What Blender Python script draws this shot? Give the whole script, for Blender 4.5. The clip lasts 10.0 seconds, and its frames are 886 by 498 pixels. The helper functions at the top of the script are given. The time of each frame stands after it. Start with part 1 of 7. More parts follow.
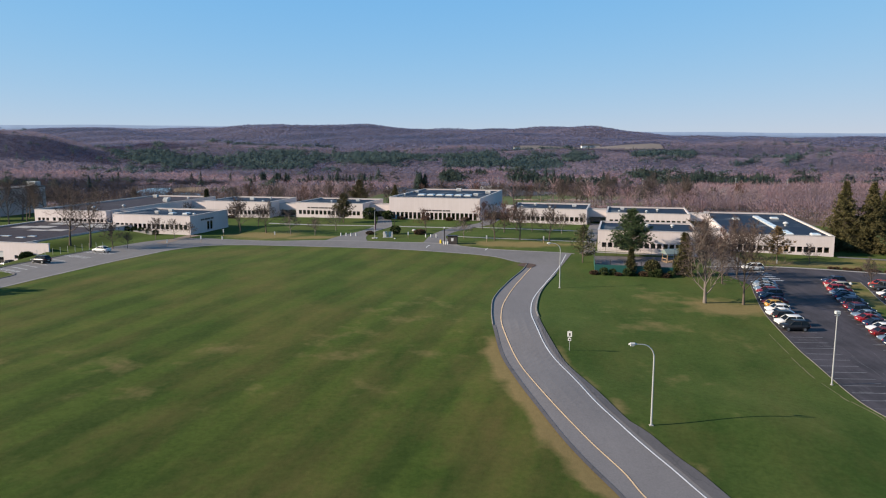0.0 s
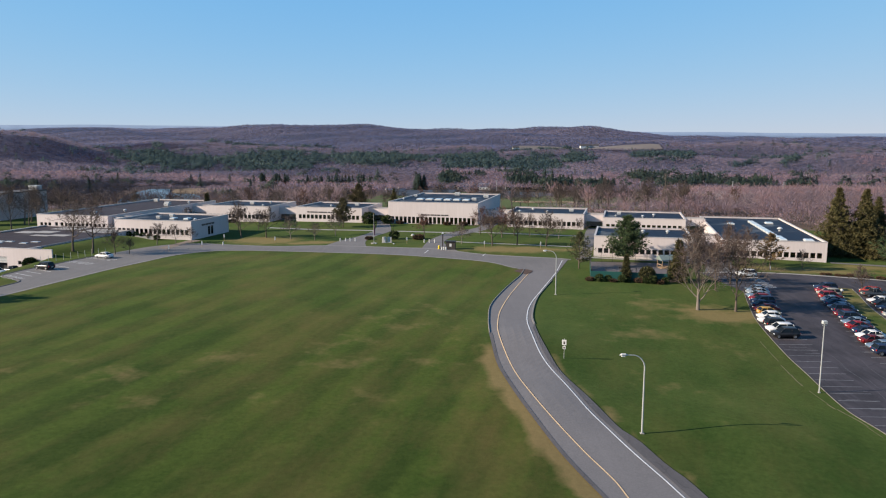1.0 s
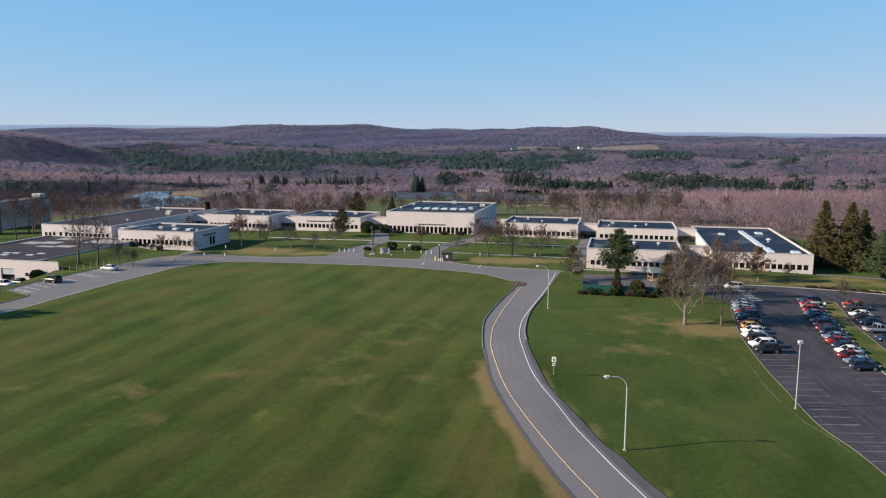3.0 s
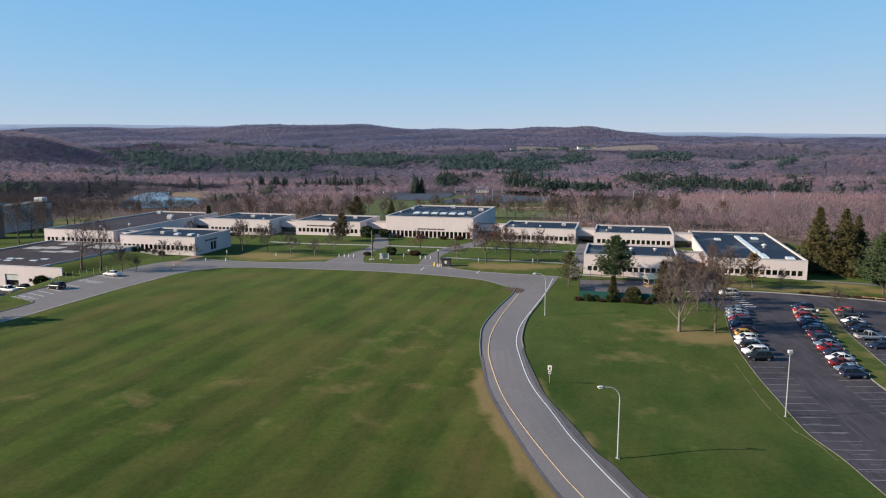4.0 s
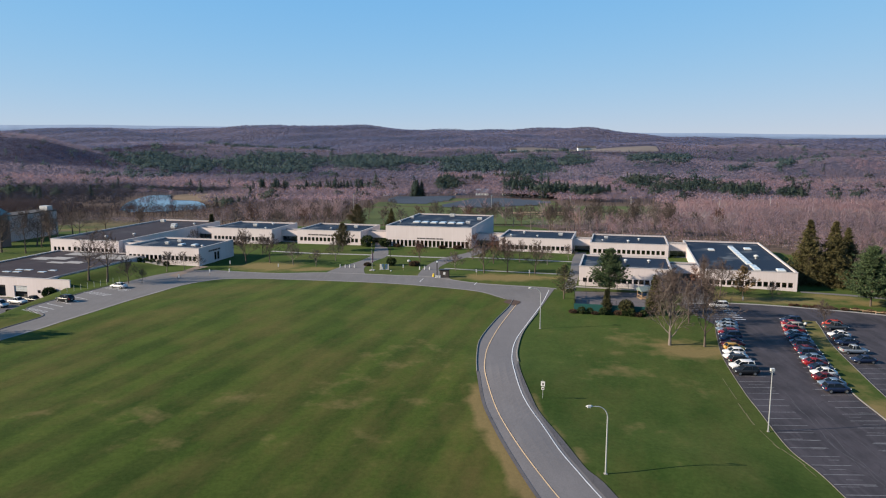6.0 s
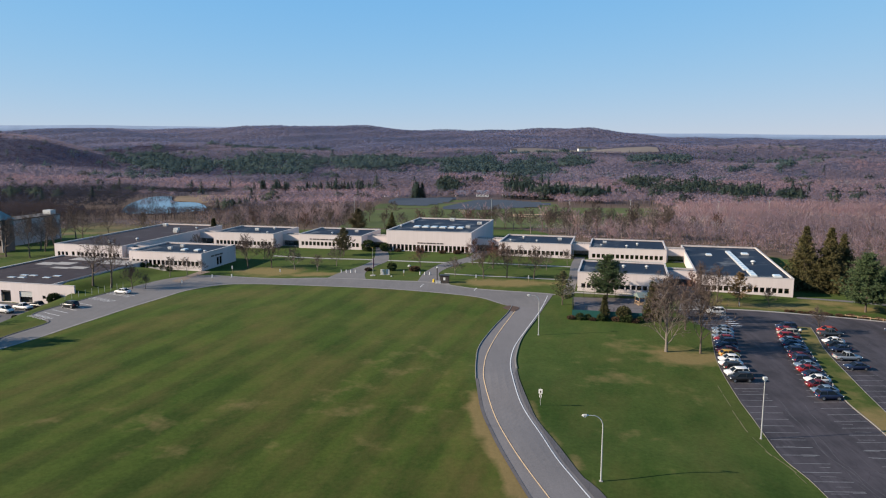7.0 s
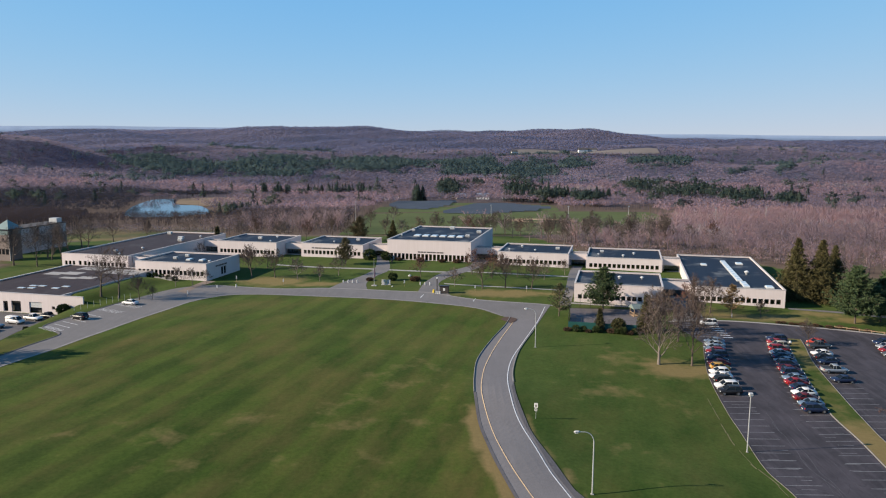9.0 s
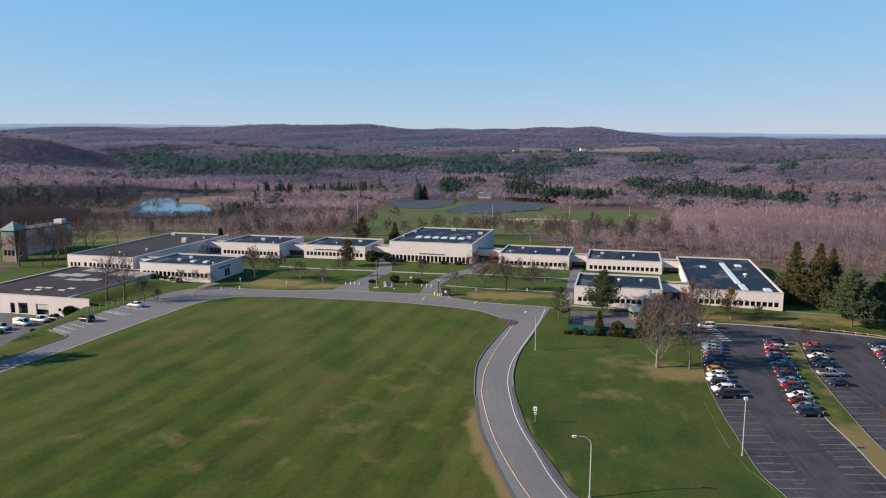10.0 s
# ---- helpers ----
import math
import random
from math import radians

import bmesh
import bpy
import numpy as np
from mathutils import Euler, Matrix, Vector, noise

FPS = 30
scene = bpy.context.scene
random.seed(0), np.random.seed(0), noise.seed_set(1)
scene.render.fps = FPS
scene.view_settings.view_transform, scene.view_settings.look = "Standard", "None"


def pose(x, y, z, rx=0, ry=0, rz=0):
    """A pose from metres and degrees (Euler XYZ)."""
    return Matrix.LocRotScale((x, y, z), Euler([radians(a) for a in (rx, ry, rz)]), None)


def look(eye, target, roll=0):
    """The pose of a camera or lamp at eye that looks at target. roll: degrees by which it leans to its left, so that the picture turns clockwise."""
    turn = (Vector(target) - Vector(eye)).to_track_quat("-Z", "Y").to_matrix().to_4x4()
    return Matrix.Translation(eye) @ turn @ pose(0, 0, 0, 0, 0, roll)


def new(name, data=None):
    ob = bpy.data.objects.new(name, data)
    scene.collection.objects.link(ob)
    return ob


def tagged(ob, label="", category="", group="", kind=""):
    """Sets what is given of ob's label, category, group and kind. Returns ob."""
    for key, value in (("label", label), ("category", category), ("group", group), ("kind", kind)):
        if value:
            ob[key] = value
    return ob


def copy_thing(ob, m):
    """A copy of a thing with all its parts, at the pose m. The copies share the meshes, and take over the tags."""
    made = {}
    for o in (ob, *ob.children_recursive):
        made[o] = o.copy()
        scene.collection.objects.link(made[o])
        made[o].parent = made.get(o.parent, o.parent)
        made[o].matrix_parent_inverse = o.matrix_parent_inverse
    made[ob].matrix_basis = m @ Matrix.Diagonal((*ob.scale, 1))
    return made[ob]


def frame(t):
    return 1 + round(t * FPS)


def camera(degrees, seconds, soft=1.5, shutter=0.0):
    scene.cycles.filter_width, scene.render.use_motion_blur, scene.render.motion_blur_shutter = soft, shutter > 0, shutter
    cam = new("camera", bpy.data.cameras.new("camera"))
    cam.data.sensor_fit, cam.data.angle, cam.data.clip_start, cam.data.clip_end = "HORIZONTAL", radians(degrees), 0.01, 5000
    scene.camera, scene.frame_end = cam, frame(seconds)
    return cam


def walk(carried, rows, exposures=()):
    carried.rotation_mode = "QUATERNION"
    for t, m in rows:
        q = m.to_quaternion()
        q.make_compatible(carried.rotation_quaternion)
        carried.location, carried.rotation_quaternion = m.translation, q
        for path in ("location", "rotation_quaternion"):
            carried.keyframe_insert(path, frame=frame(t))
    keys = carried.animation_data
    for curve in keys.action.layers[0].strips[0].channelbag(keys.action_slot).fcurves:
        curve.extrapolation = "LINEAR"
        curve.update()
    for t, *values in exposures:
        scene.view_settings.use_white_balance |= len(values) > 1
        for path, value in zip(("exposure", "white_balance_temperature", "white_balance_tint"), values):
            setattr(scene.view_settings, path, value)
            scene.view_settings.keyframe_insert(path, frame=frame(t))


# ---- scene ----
cam = camera(62.5, 10.0, soft=1.15)
METRES, EYE, TILT, LEAN, TURN = 29.0, 30.0, -8.4, 0.0, 0.0
ROWS = [
    (0.0, 0.0, 0.0, 0.0, 0.0, 0.0, -0.0),
    (0.5, 0.0041, -0.042, 0.0258, -0.04, 0.0, -0.0),
    (1.0, 0.008, -0.084, 0.053, -0.07, -0.02, 0.0),
    (1.5, 0.0123, -0.1275, 0.0812, -0.1, -0.01, 0.01),
    (2.0, 0.0168, -0.1705, 0.11, -0.14, -0.02, -0.0),
    (2.5, 0.021, -0.213, 0.1382, -0.17, -0.04, -0.0),
    (4.0, 0.0316, -0.3355, 0.226, -0.23, -0.09, -0.04),
    (4.5, 0.0354, -0.3771, 0.255, -0.22, -0.1, -0.04),
    (5.0, 0.0391, -0.4171, 0.2834, -0.22, -0.09, -0.03),
    (5.5, 0.0427, -0.4572, 0.3121, -0.23, -0.09, -0.05),
    (7.0, 0.0511, -0.5777, 0.3981, -0.17, -0.08, -0.08),
    (7.5, 0.0531, -0.6183, 0.4269, -0.15, -0.09, -0.08),
    (8.0, 0.0554, -0.6593, 0.4559, -0.13, -0.09, -0.08),
    (8.5, 0.0569, -0.7005, 0.4842, -0.12, -0.11, -0.09),
    (9.0, 0.0589, -0.7427, 0.5123, -0.12, -0.07, -0.11),
    (9.5, 0.0608, -0.7851, 0.541, -0.11, -0.08, -0.12),
    (10.0, 0.0618, -0.8234, 0.5632, 0.02, -0.24, -0.17),
]
walk(cam, [(t, pose(0, 0, EYE, TILT, LEAN, TURN) @ pose(METRES * x, METRES * y, METRES * z, 90 + pitch, roll, yaw)) for t, x, y, z, yaw, pitch, roll in ROWS])

# ---- world and sun ----
SUN_FROM = Vector((-0.985, -0.172, 0.0)).normalized()      # level direction towards the sun
SUN_ELEVATION = radians(24.5)
world = bpy.data.worlds.new("sky")
scene.world = world
world.use_nodes = True
wn = world.node_tree
wn.nodes.clear()
sky = wn.nodes.new("ShaderNodeTexSky")
sky.sky_type, sky.sun_disc = "NISHITA", False
sky.sun_elevation = SUN_ELEVATION
sky.sun_rotation = math.atan2(SUN_FROM.x, SUN_FROM.y)
sky.air_density, sky.dust_density, sky.ozone_density, sky.altitude = 0.5, 0.0, 3.5, 600
# thin spring haze: each channel of the sky levels off towards the bright horizon
split, join = wn.nodes.new("ShaderNodeSeparateColor"), wn.nodes.new("ShaderNodeCombineColor")
wn.links.new(sky.outputs[0], split.inputs[0])
levels = []
for k, (level, half) in enumerate(((4.4, 3.2), (3.45, 0.85), (4.65, 0.6))):
    add, ratio, scale_ = (wn.nodes.new("ShaderNodeMath") for _ in range(3))
    add.operation, ratio.operation, scale_.operation = "ADD", "DIVIDE", "MULTIPLY"
    add.inputs[1].default_value, scale_.inputs[1].default_value = half, level
    wn.links.new(split.outputs[k], add.inputs[0])
    wn.links.new(split.outputs[k], ratio.inputs[0])
    wn.links.new(add.outputs[0], ratio.inputs[1])
    wn.links.new(ratio.outputs[0], scale_.inputs[0])
    levels.append(scale_.outputs[0])
    wn.links.new(scale_.outputs[0], join.inputs[k])
# the haze by the horizon is grey rather than blue
over, above, less = (wn.nodes.new("ShaderNodeMath") for _ in range(3))
over.operation, above.operation, less.operation = "SUBTRACT", "MAXIMUM", "MULTIPLY_ADD"
over.inputs[1].default_value, above.inputs[1].default_value, less.inputs[1].default_value = 1.02, 0.0, -0.42
wn.links.new(levels[0], over.inputs[0])
wn.links.new(over.outputs[0], above.inputs[0])
wn.links.new(above.outputs[0], less.inputs[0])
wn.links.new(levels[2], less.inputs[2])
wn.links.new(less.outputs[0], join.inputs[2])
back = wn.nodes.new("ShaderNodeBackground")
back.inputs["Strength"].default_value = 0.094
wout = wn.nodes.new("ShaderNodeOutputWorld")
wn.links.new(join.outputs[0], back.inputs[0])
wn.links.new(back.outputs[0], wout.inputs[0])

sun_data = bpy.data.lights.new("sun", "SUN")
sun_data.energy, sun_data.angle, sun_data.color = 4.7, radians(0.55), (1.0, 0.86, 0.69)
sun = new("sun", sun_data)
sun.matrix_world = look((0, 0, 200), Vector((0, 0, 200)) - SUN_FROM * math.cos(SUN_ELEVATION) - Vector((0, 0, math.sin(SUN_ELEVATION))))
scene.view_settings.exposure = 1.1


# ---- mesh helpers ----
def link_mesh(name, verts, faces, material=None, parent=None, label="", smooth=False):
    me = bpy.data.meshes.new(name)
    me.from_pydata(verts, [], faces)
    if smooth:
        me.polygons.foreach_set("use_smooth", [True] * len(me.polygons))
    me.update()
    ob = new(name, me)
    if material:
        me.materials.append(material)
    if parent:
        ob.parent = parent
    if label:
        ob["label"] = label
    return ob


def part(name, bm, material, parent, label=""):
    """Links a bmesh as one mesh object under a thing or a part."""
    me = bpy.data.meshes.new(name)
    bm.to_mesh(me)
    bm.free()
    me.materials.append(material)
    ob = new(name, me)
    if parent:
        ob.parent = parent
    if label:
        ob["label"] = label
    return ob


def share(name, me, parent, m=None, label=""):
    """One more object on a mesh that exists."""
    ob = new(name, me)
    ob.parent = parent
    if m is not None:
        ob.matrix_basis = m
    if label:
        ob["label"] = label
    return ob


def box(bm, x0, y0, z0, x1, y1, z1, bevel=0.0):
    vs = [bm.verts.new(p) for p in ((x0, y0, z0), (x1, y0, z0), (x1, y1, z0), (x0, y1, z0), (x0, y0, z1), (x1, y0, z1), (x1, y1, z1), (x0, y1, z1))]
    fs = [bm.faces.new([vs[i] for i in f]) for f in ((3, 2, 1, 0), (4, 5, 6, 7), (0, 1, 5, 4), (1, 2, 6, 5), (2, 3, 7, 6), (3, 0, 4, 7))]
    if bevel:
        edges = {e for f in fs for e in f.edges}
        bmesh.ops.bevel(bm, geom=list(edges), offset=bevel, segments=1, affect="EDGES")


def boxes(*rows, bevel=0.0):
    bm = bmesh.new()
    for r in rows:
        box(bm, *r, bevel=bevel)
    return bm


def tube(bm, points, radii, sides=6, cap=True):
    """A tapered tube along points."""
    rings = []
    for i, p in enumerate(points):
        p = Vector(p)
        a = Vector(points[max(i - 1, 0)])
        b = Vector(points[min(i + 1, len(points) - 1)])
        d = (b - a).normalized()
        side = d.cross(Vector((0.31, 0.95, 0.05)))
        if side.length < 0.1:
            side = d.cross(Vector((1, 0, 0)))
        side.normalize()
        up = side.cross(d)
        rings.append([bm.verts.new(p + radii[i] * (math.cos(2 * math.pi * k / sides) * side + math.sin(2 * math.pi * k / sides) * up)) for k in range(sides)])
    for r0, r1 in zip(rings, rings[1:]):
        for k in range(sides):
            bm.faces.new((r0[k], r0[(k + 1) % sides], r1[(k + 1) % sides], r1[k]))
    if cap:
        bm.faces.new(rings[0])
        bm.faces.new(rings[-1][::-1])


def cylinder(bm, x, y, z0, z1, r0, r1=None, sides=12):
    tube(bm, ((x, y, z0), (x, y, z1)), (r0, r0 if r1 is None else r1), sides)


def empty(name, m, label="", category="", group="", kind=""):
    ob = new(name)
    ob.empty_display_size = 0.2
    ob.matrix_basis = m
    return tagged(ob, label, category, group, kind)


# ---- terrain ----
GROUND = (2.059, -1.888, 1.806, 2.117, -0.648, -0.681)


BUMPS = ((56, 106, 18, -0.4), (-76, 160, 24, 0.3), (14, 83, 10, 0.9), (-90, 110, 32, -0.19), (-90, 170, 32, -0.12), (-45, 90, 32, -0.11), (-45, 150, 32, 0.27), (-45, 205, 32, -0.64), (0, 80, 32, -0.4), (0, 115, 32, 0.12), (0, 160, 32, -0.93), (0, 210, 32, 0.38), (14, 109, 10, 1.0), (40, 90, 32, -0.28), (40, 140, 32, 0.11), (60, 110, 32, -0.08), (75, 160, 32, 0.02), (100, 180, 32, 0.2), (35, 78, 9, 0.9))


def smooth(a, b, v):
    u = np.clip((v - a) / (b - a), 0, 1)
    return u * u * (3 - 2 * u)


def terrain(x, y):
    """Height of the ground: a gently rolling campus, a valley behind it and a wooded ridge beyond."""
    x, y = np.asarray(x, float), np.asarray(y, float)
    u, v = np.clip(x / 100, -1.6, 1.4), np.clip(y / 100 - 1.5, -0.9, 1.0)
    a, b, c, d, e, f = GROUND
    z = a + b * u + c * v + d * u * v + e * u * u + f * v * v
    v = (x + 103.2) * 0.242 + (y - 178.0) * 0.970
    z = z - 3.4 * smooth(-96.5, -104, x) * smooth(3.5, 1.0, v) * smooth(118, 138, y)
    u = (x + 103.2) * 0.970 - (y - 178.0) * 0.242
    z = z + 1.9 * smooth(11, 2.0, u) * smooth(-2.0, -0.5, u) * smooth(0.3, 2.2, v) * smooth(44, 30, v)
    for cx, cy, r, k in BUMPS:
        z = z + k * np.exp(-((x - cx) ** 2 + (y - cy) ** 2) / r ** 2)
    z = z + np.interp(y, (300, 420, 600, 850, 1100, 1600, 2000, 2500, 3200), (0, -9, -20, -33, -42, -40, -26, -4, 22))
    s = np.clip(x / np.maximum(y, 1), -0.75, 0.75)
    ridge = np.interp(s, (-0.75, -0.61, -0.45, -0.40, -0.30, -0.22, -0.10, -0.04, 0.05, 0.13, 0.20, 0.24, 0.30, 0.42, 0.6, 0.75),
                      (58, 70, 106, 92, 90, 112, 108, 90, 84, 92, 98, 76, 44, 34, 30, 30))
    z = z + (ridge - 22) * smooth(3000, 4450, y)
    w = smooth(1100, 2300, y)
    z = z + w * (9 * np.sin(x / 310 + 1.3) * np.cos(y / 270) + 7 * np.sin(x / 150 + y / 190) + 4 * np.sin(x / 83 - y / 97 + 2))
    z = z + 48 * np.exp(-((x + 1250) / 420) ** 2 - ((y - 1750) / 380) ** 2)
    z = z + 27 * np.exp(-((x + 1080) / 210) ** 2 - ((y - 1850) / 230) ** 2)
    z = z + 16 * np.exp(-((x + 1000) / 200) ** 2 - ((y - 1820) / 170) ** 2)
    z = z + 20 * np.exp(-((x - 900) / 190) ** 2 - ((y - 1560) / 170) ** 2) + 12 * np.exp(-((x - 560) / 150) ** 2 - ((y - 1760) / 120) ** 2)
    z = z + 26 * np.exp(-((x - 1150) / 380) ** 2 - ((y - 1500) / 450) ** 2)
    k = np.exp(-(((x + 305) / 150) ** 2 + ((y - 830) / 210) ** 2) ** 2)
    return z * (1 - k) + k * (-29.6)


def ground_z(x, y):
    return float(terrain(x, y))


# ---- materials ----
def nodes_of(name):
    m = bpy.data.materials.new(name)
    m.use_nodes = True
    n, l = m.node_tree.nodes, m.node_tree.links
    n.clear()
    out = n.new("ShaderNodeOutputMaterial")
    bsdf = n.new("ShaderNodeBsdfPrincipled")
    l.new(bsdf.outputs[0], out.inputs[0])
    return m, n, l, bsdf


def noise_node(n, l, vector, scale, detail=4.0, rough=0.55):
    t = n.new("ShaderNodeTexNoise")
    t.inputs["Scale"].default_value, t.inputs["Detail"].default_value, t.inputs["Roughness"].default_value = scale, detail, rough
    l.new(vector, t.inputs["Vector"])
    return t.outputs[0]


def ramp(n, l, fac, stops):
    r = n.new("ShaderNodeValToRGB")
    while len(r.color_ramp.elements) < len(stops):
        r.color_ramp.elements.new(0.5)
    for e, (p, c) in zip(r.color_ramp.elements, stops):
        e.position, e.color = p, (*c, 1) if len(c) == 3 else c
    l.new(fac, r.inputs[0])
    return r.outputs[0]


def mix(n, l, fac, a, b, mode="MIX"):
    x = n.new("ShaderNodeMix")
    x.data_type, x.blend_type = "RGBA", mode
    for k, v in ((0, fac), (6, a), (7, b)):
        if isinstance(v, (int, float)):
            x.inputs[k].default_value = v
        elif isinstance(v, tuple):
            x.inputs[k].default_value = (*v, 1)
        else:
            l.new(v, x.inputs[k])
    return x.outputs[2]


def bump(n, l, bsdf, height, strength, distance):
    b = n.new("ShaderNodeBump")
    b.inputs["Strength"].default_value, b.inputs["Distance"].default_value = strength, distance
    l.new(height, b.inputs["Height"])
    l.new(b.outputs[0], bsdf.inputs["Normal"])


def grey(v):
    return (v, v, v)


def surface(name, color, rough=0.7, vary=0.2, large=0.3, fine=6.0, metal=0.0, relief=0.0, spec=0.35, per_object=0.0):
    """A surface whose colour varies at a large and a fine scale (per metre)."""
    m, n, l, bsdf = nodes_of(name)
    pos = n.new("ShaderNodeNewGeometry").outputs["Position"]
    a = noise_node(n, l, pos, large)
    b = noise_node(n, l, pos, fine)
    low, high = tuple(c * (1 - vary) for c in color), tuple(min(1, c * (1 + vary)) for c in color)
    col = mix(n, l, 0.45, ramp(n, l, a, ((0.3, low), (0.7, high))), ramp(n, l, b, ((0.3, low), (0.7, high))))
    if per_object:
        rnd = n.new("ShaderNodeObjectInfo").outputs["Random"]
        col = mix(n, l, 1.0, col, ramp(n, l, rnd, ((0.0, grey(1 - per_object)), (1.0, grey(1.0)))), "MULTIPLY")
    l.new(col, bsdf.inputs["Base Color"])
    bsdf.inputs["Roughness"].default_value, bsdf.inputs["Metallic"].default_value = rough, metal
    bsdf.inputs["Specular IOR Level"].default_value = spec
    if relief:
        bump(n, l, bsdf, b, 0.6, relief)
    return m


def paint(name, color, rough=0.35, coat=0.0, metal=0.0):
    m, n, l, bsdf = nodes_of(name)
    pos = n.new("ShaderNodeNewGeometry").outputs["Position"]
    dust = noise_node(n, l, pos, 1.7)
    col = mix(n, l, ramp(n, l, dust, ((0.4, grey(0.0)), (0.9, grey(0.07)))), color, (0.3, 0.28, 0.25))
    l.new(col, bsdf.inputs["Base Color"])
    bsdf.inputs["Roughness"].default_value, bsdf.inputs["Metallic"].default_value = rough, metal
    bsdf.inputs["Coat Weight"].default_value = coat
    bsdf.inputs["Specular IOR Level"].default_value = 0.2
    return m


def glass_pane(name, tint=(0.75, 0.8, 0.82)):
    """Thin window glass: clear with a Fresnel gloss."""
    m, n, l, bsdf = nodes_of(name)
    n.remove(bsdf)
    out = n["Material Output"]
    clear, gloss, fres, mx = n.new("ShaderNodeBsdfTransparent"), n.new("ShaderNodeBsdfGlossy"), n.new("ShaderNodeFresnel"), n.new("ShaderNodeMixShader")
    clear.inputs[0].default_value = (*tint, 1)
    gloss.inputs["Roughness"].default_value = 0.03
    fres.inputs[0].default_value = 1.7
    l.new(fres.outputs[0], mx.inputs[0])
    l.new(clear.outputs[0], mx.inputs[1])
    l.new(gloss.outputs[0], mx.inputs[2])
    l.new(mx.outputs[0], out.inputs[0])
    return m


def grass_ground():
    """Mown lawn with mowing bands, darker and drier patches; leaf litter where the woods begin."""
    m, n, l, bsdf = nodes_of("lawn")
    pos = n.new("ShaderNodeNewGeometry").outputs["Position"]
    big = noise_node(n, l, pos, 0.022, 5, 0.6)
    mid = noise_node(n, l, pos, 0.16, 5, 0.6)
    fine = noise_node(n, l, pos, 1.5, 8, 0.75)
    col = ramp(n, l, mid, ((0.30, (0.0218, 0.0388, 0.0068)), (0.55, (0.0345, 0.0532, 0.0100)), (0.75, (0.0555, 0.0680, 0.0145))))
    col = mix(n, l, 0.5, col, ramp(n, l, fine, ((0.30, (0.0165, 0.0280, 0.0044)), (0.70, (0.0585, 0.0785, 0.0168)))))
    # mowing bands, clearer in some parts of the field than in others
    mown = n.new("ShaderNodeAttribute")
    mown.attribute_name = "mown"
    mow_fac = mix(n, l, 1.0, mown.outputs["Color"], ramp(n, l, noise_node(n, l, pos, 0.03, 3), ((0.3, grey(0.45)), (0.6, grey(1.0)))), "MULTIPLY")
    map_ = n.new("ShaderNodeMapping")
    map_.inputs["Rotation"].default_value = (0, 0, radians(MOW_ANGLE))
    l.new(pos, map_.inputs["Vector"])
    wave = n.new("ShaderNodeTexWave")
    wave.bands_direction = "X"
    wave.inputs["Scale"].default_value, wave.inputs["Distortion"].default_value = 0.040, 1.6
    wave.inputs["Detail"].default_value, wave.inputs["Detail Scale"].default_value = 2.0, 0.3
    l.new(map_.outputs[0], wave.inputs["Vector"])
    col = mix(n, l, 1.0, col, mix(n, l, mow_fac, (1.0, 1.0, 1.0), ramp(n, l, wave.outputs[1], ((0.3, (0.80, 0.83, 0.86)), (0.7, (1.18, 1.17, 1.12))))), "MULTIPLY")
    # the rough lawn beside the road is a cooler green than the mown field
    col = mix(n, l, 1.0, col, mix(n, l, mown.outputs["Fac"], (0.90, 1.0, 1.18), (1.0, 1.0, 1.0)), "MULTIPLY")
    # dry patches
    dry = n.new("ShaderNodeAttribute")
    dry.attribute_name = "dry"
    along_ = n.new("ShaderNodeMapping")
    along_.inputs["Scale"].default_value = (1.0, 0.42, 1.0)
    l.new(map_.outputs[0], along_.inputs["Vector"])
    worn_noise = noise_node(n, l, along_.outputs[0], 0.085, 9, 0.72)
    lush = noise_node(n, l, along_.outputs[0], 0.11, 6, 0.6)
    col = mix(n, l, 1.0, col, ramp(n, l, lush, ((0.34, (0.66, 0.80, 0.70)), (0.5, (1.02, 1.0, 1.0)), (0.66, (1.26, 1.12, 1.15)))), "MULTIPLY")
    patch = ramp(n, l, mix(n, l, 0.25, worn_noise, big), ((0.46, grey(0)), (0.65, grey(0.72))))
    patch = mix(n, l, 1.0, patch, ramp(n, l, mown.outputs["Fac"], ((0.0, grey(0.4)), (1.0, grey(1.0)))), "MULTIPLY")
    col = mix(n, l, patch, col, mix(n, l, fine, (0.070, 0.050, 0.018), (0.108, 0.078, 0.030)))
    add = n.new("ShaderNodeMath")
    add.operation = "MULTIPLY_ADD"
    l.new(mid, add.inputs[0])
    add.inputs[1].default_value = 1.5
    add.inputs[2].default_value = -0.75
    add2 = n.new("ShaderNodeMath")
    add2.operation, add2.use_clamp = "ADD", True
    l.new(add.outputs[0], add2.inputs[0])
    l.new(dry.outputs["Fac"], add2.inputs[1])
    worn = ramp(n, l, add2.outputs[0], ((0.25, grey(0)), (0.75, grey(0.85))))
    col = mix(n, l, worn, col, mix(n, l, fine, (0.122, 0.084, 0.038), (0.20, 0.142, 0.066)))
    wood = n.new("ShaderNodeAttribute")
    wood.attribute_name = "litter"
    # litter on far slopes goes blue-violet: haze put into its colour
    hill_haze = n.new("ShaderNodeAttribute")
    hill_haze.attribute_name = "hill_haze"
    leaves = mix(n, l, hill_haze.outputs["Fac"], ramp(n, l, mid, ((0.3, (0.075, 0.053, 0.040)), (0.7, (0.125, 0.090, 0.068)))), ramp(n, l, big, ((0.3, (0.048, 0.049, 0.072)), (0.7, (0.072, 0.066, 0.090)))))
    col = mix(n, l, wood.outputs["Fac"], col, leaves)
    l.new(col, bsdf.inputs["Base Color"])
    bsdf.inputs["Roughness"].default_value, bsdf.inputs["Specular IOR Level"].default_value = 0.95, 0.04
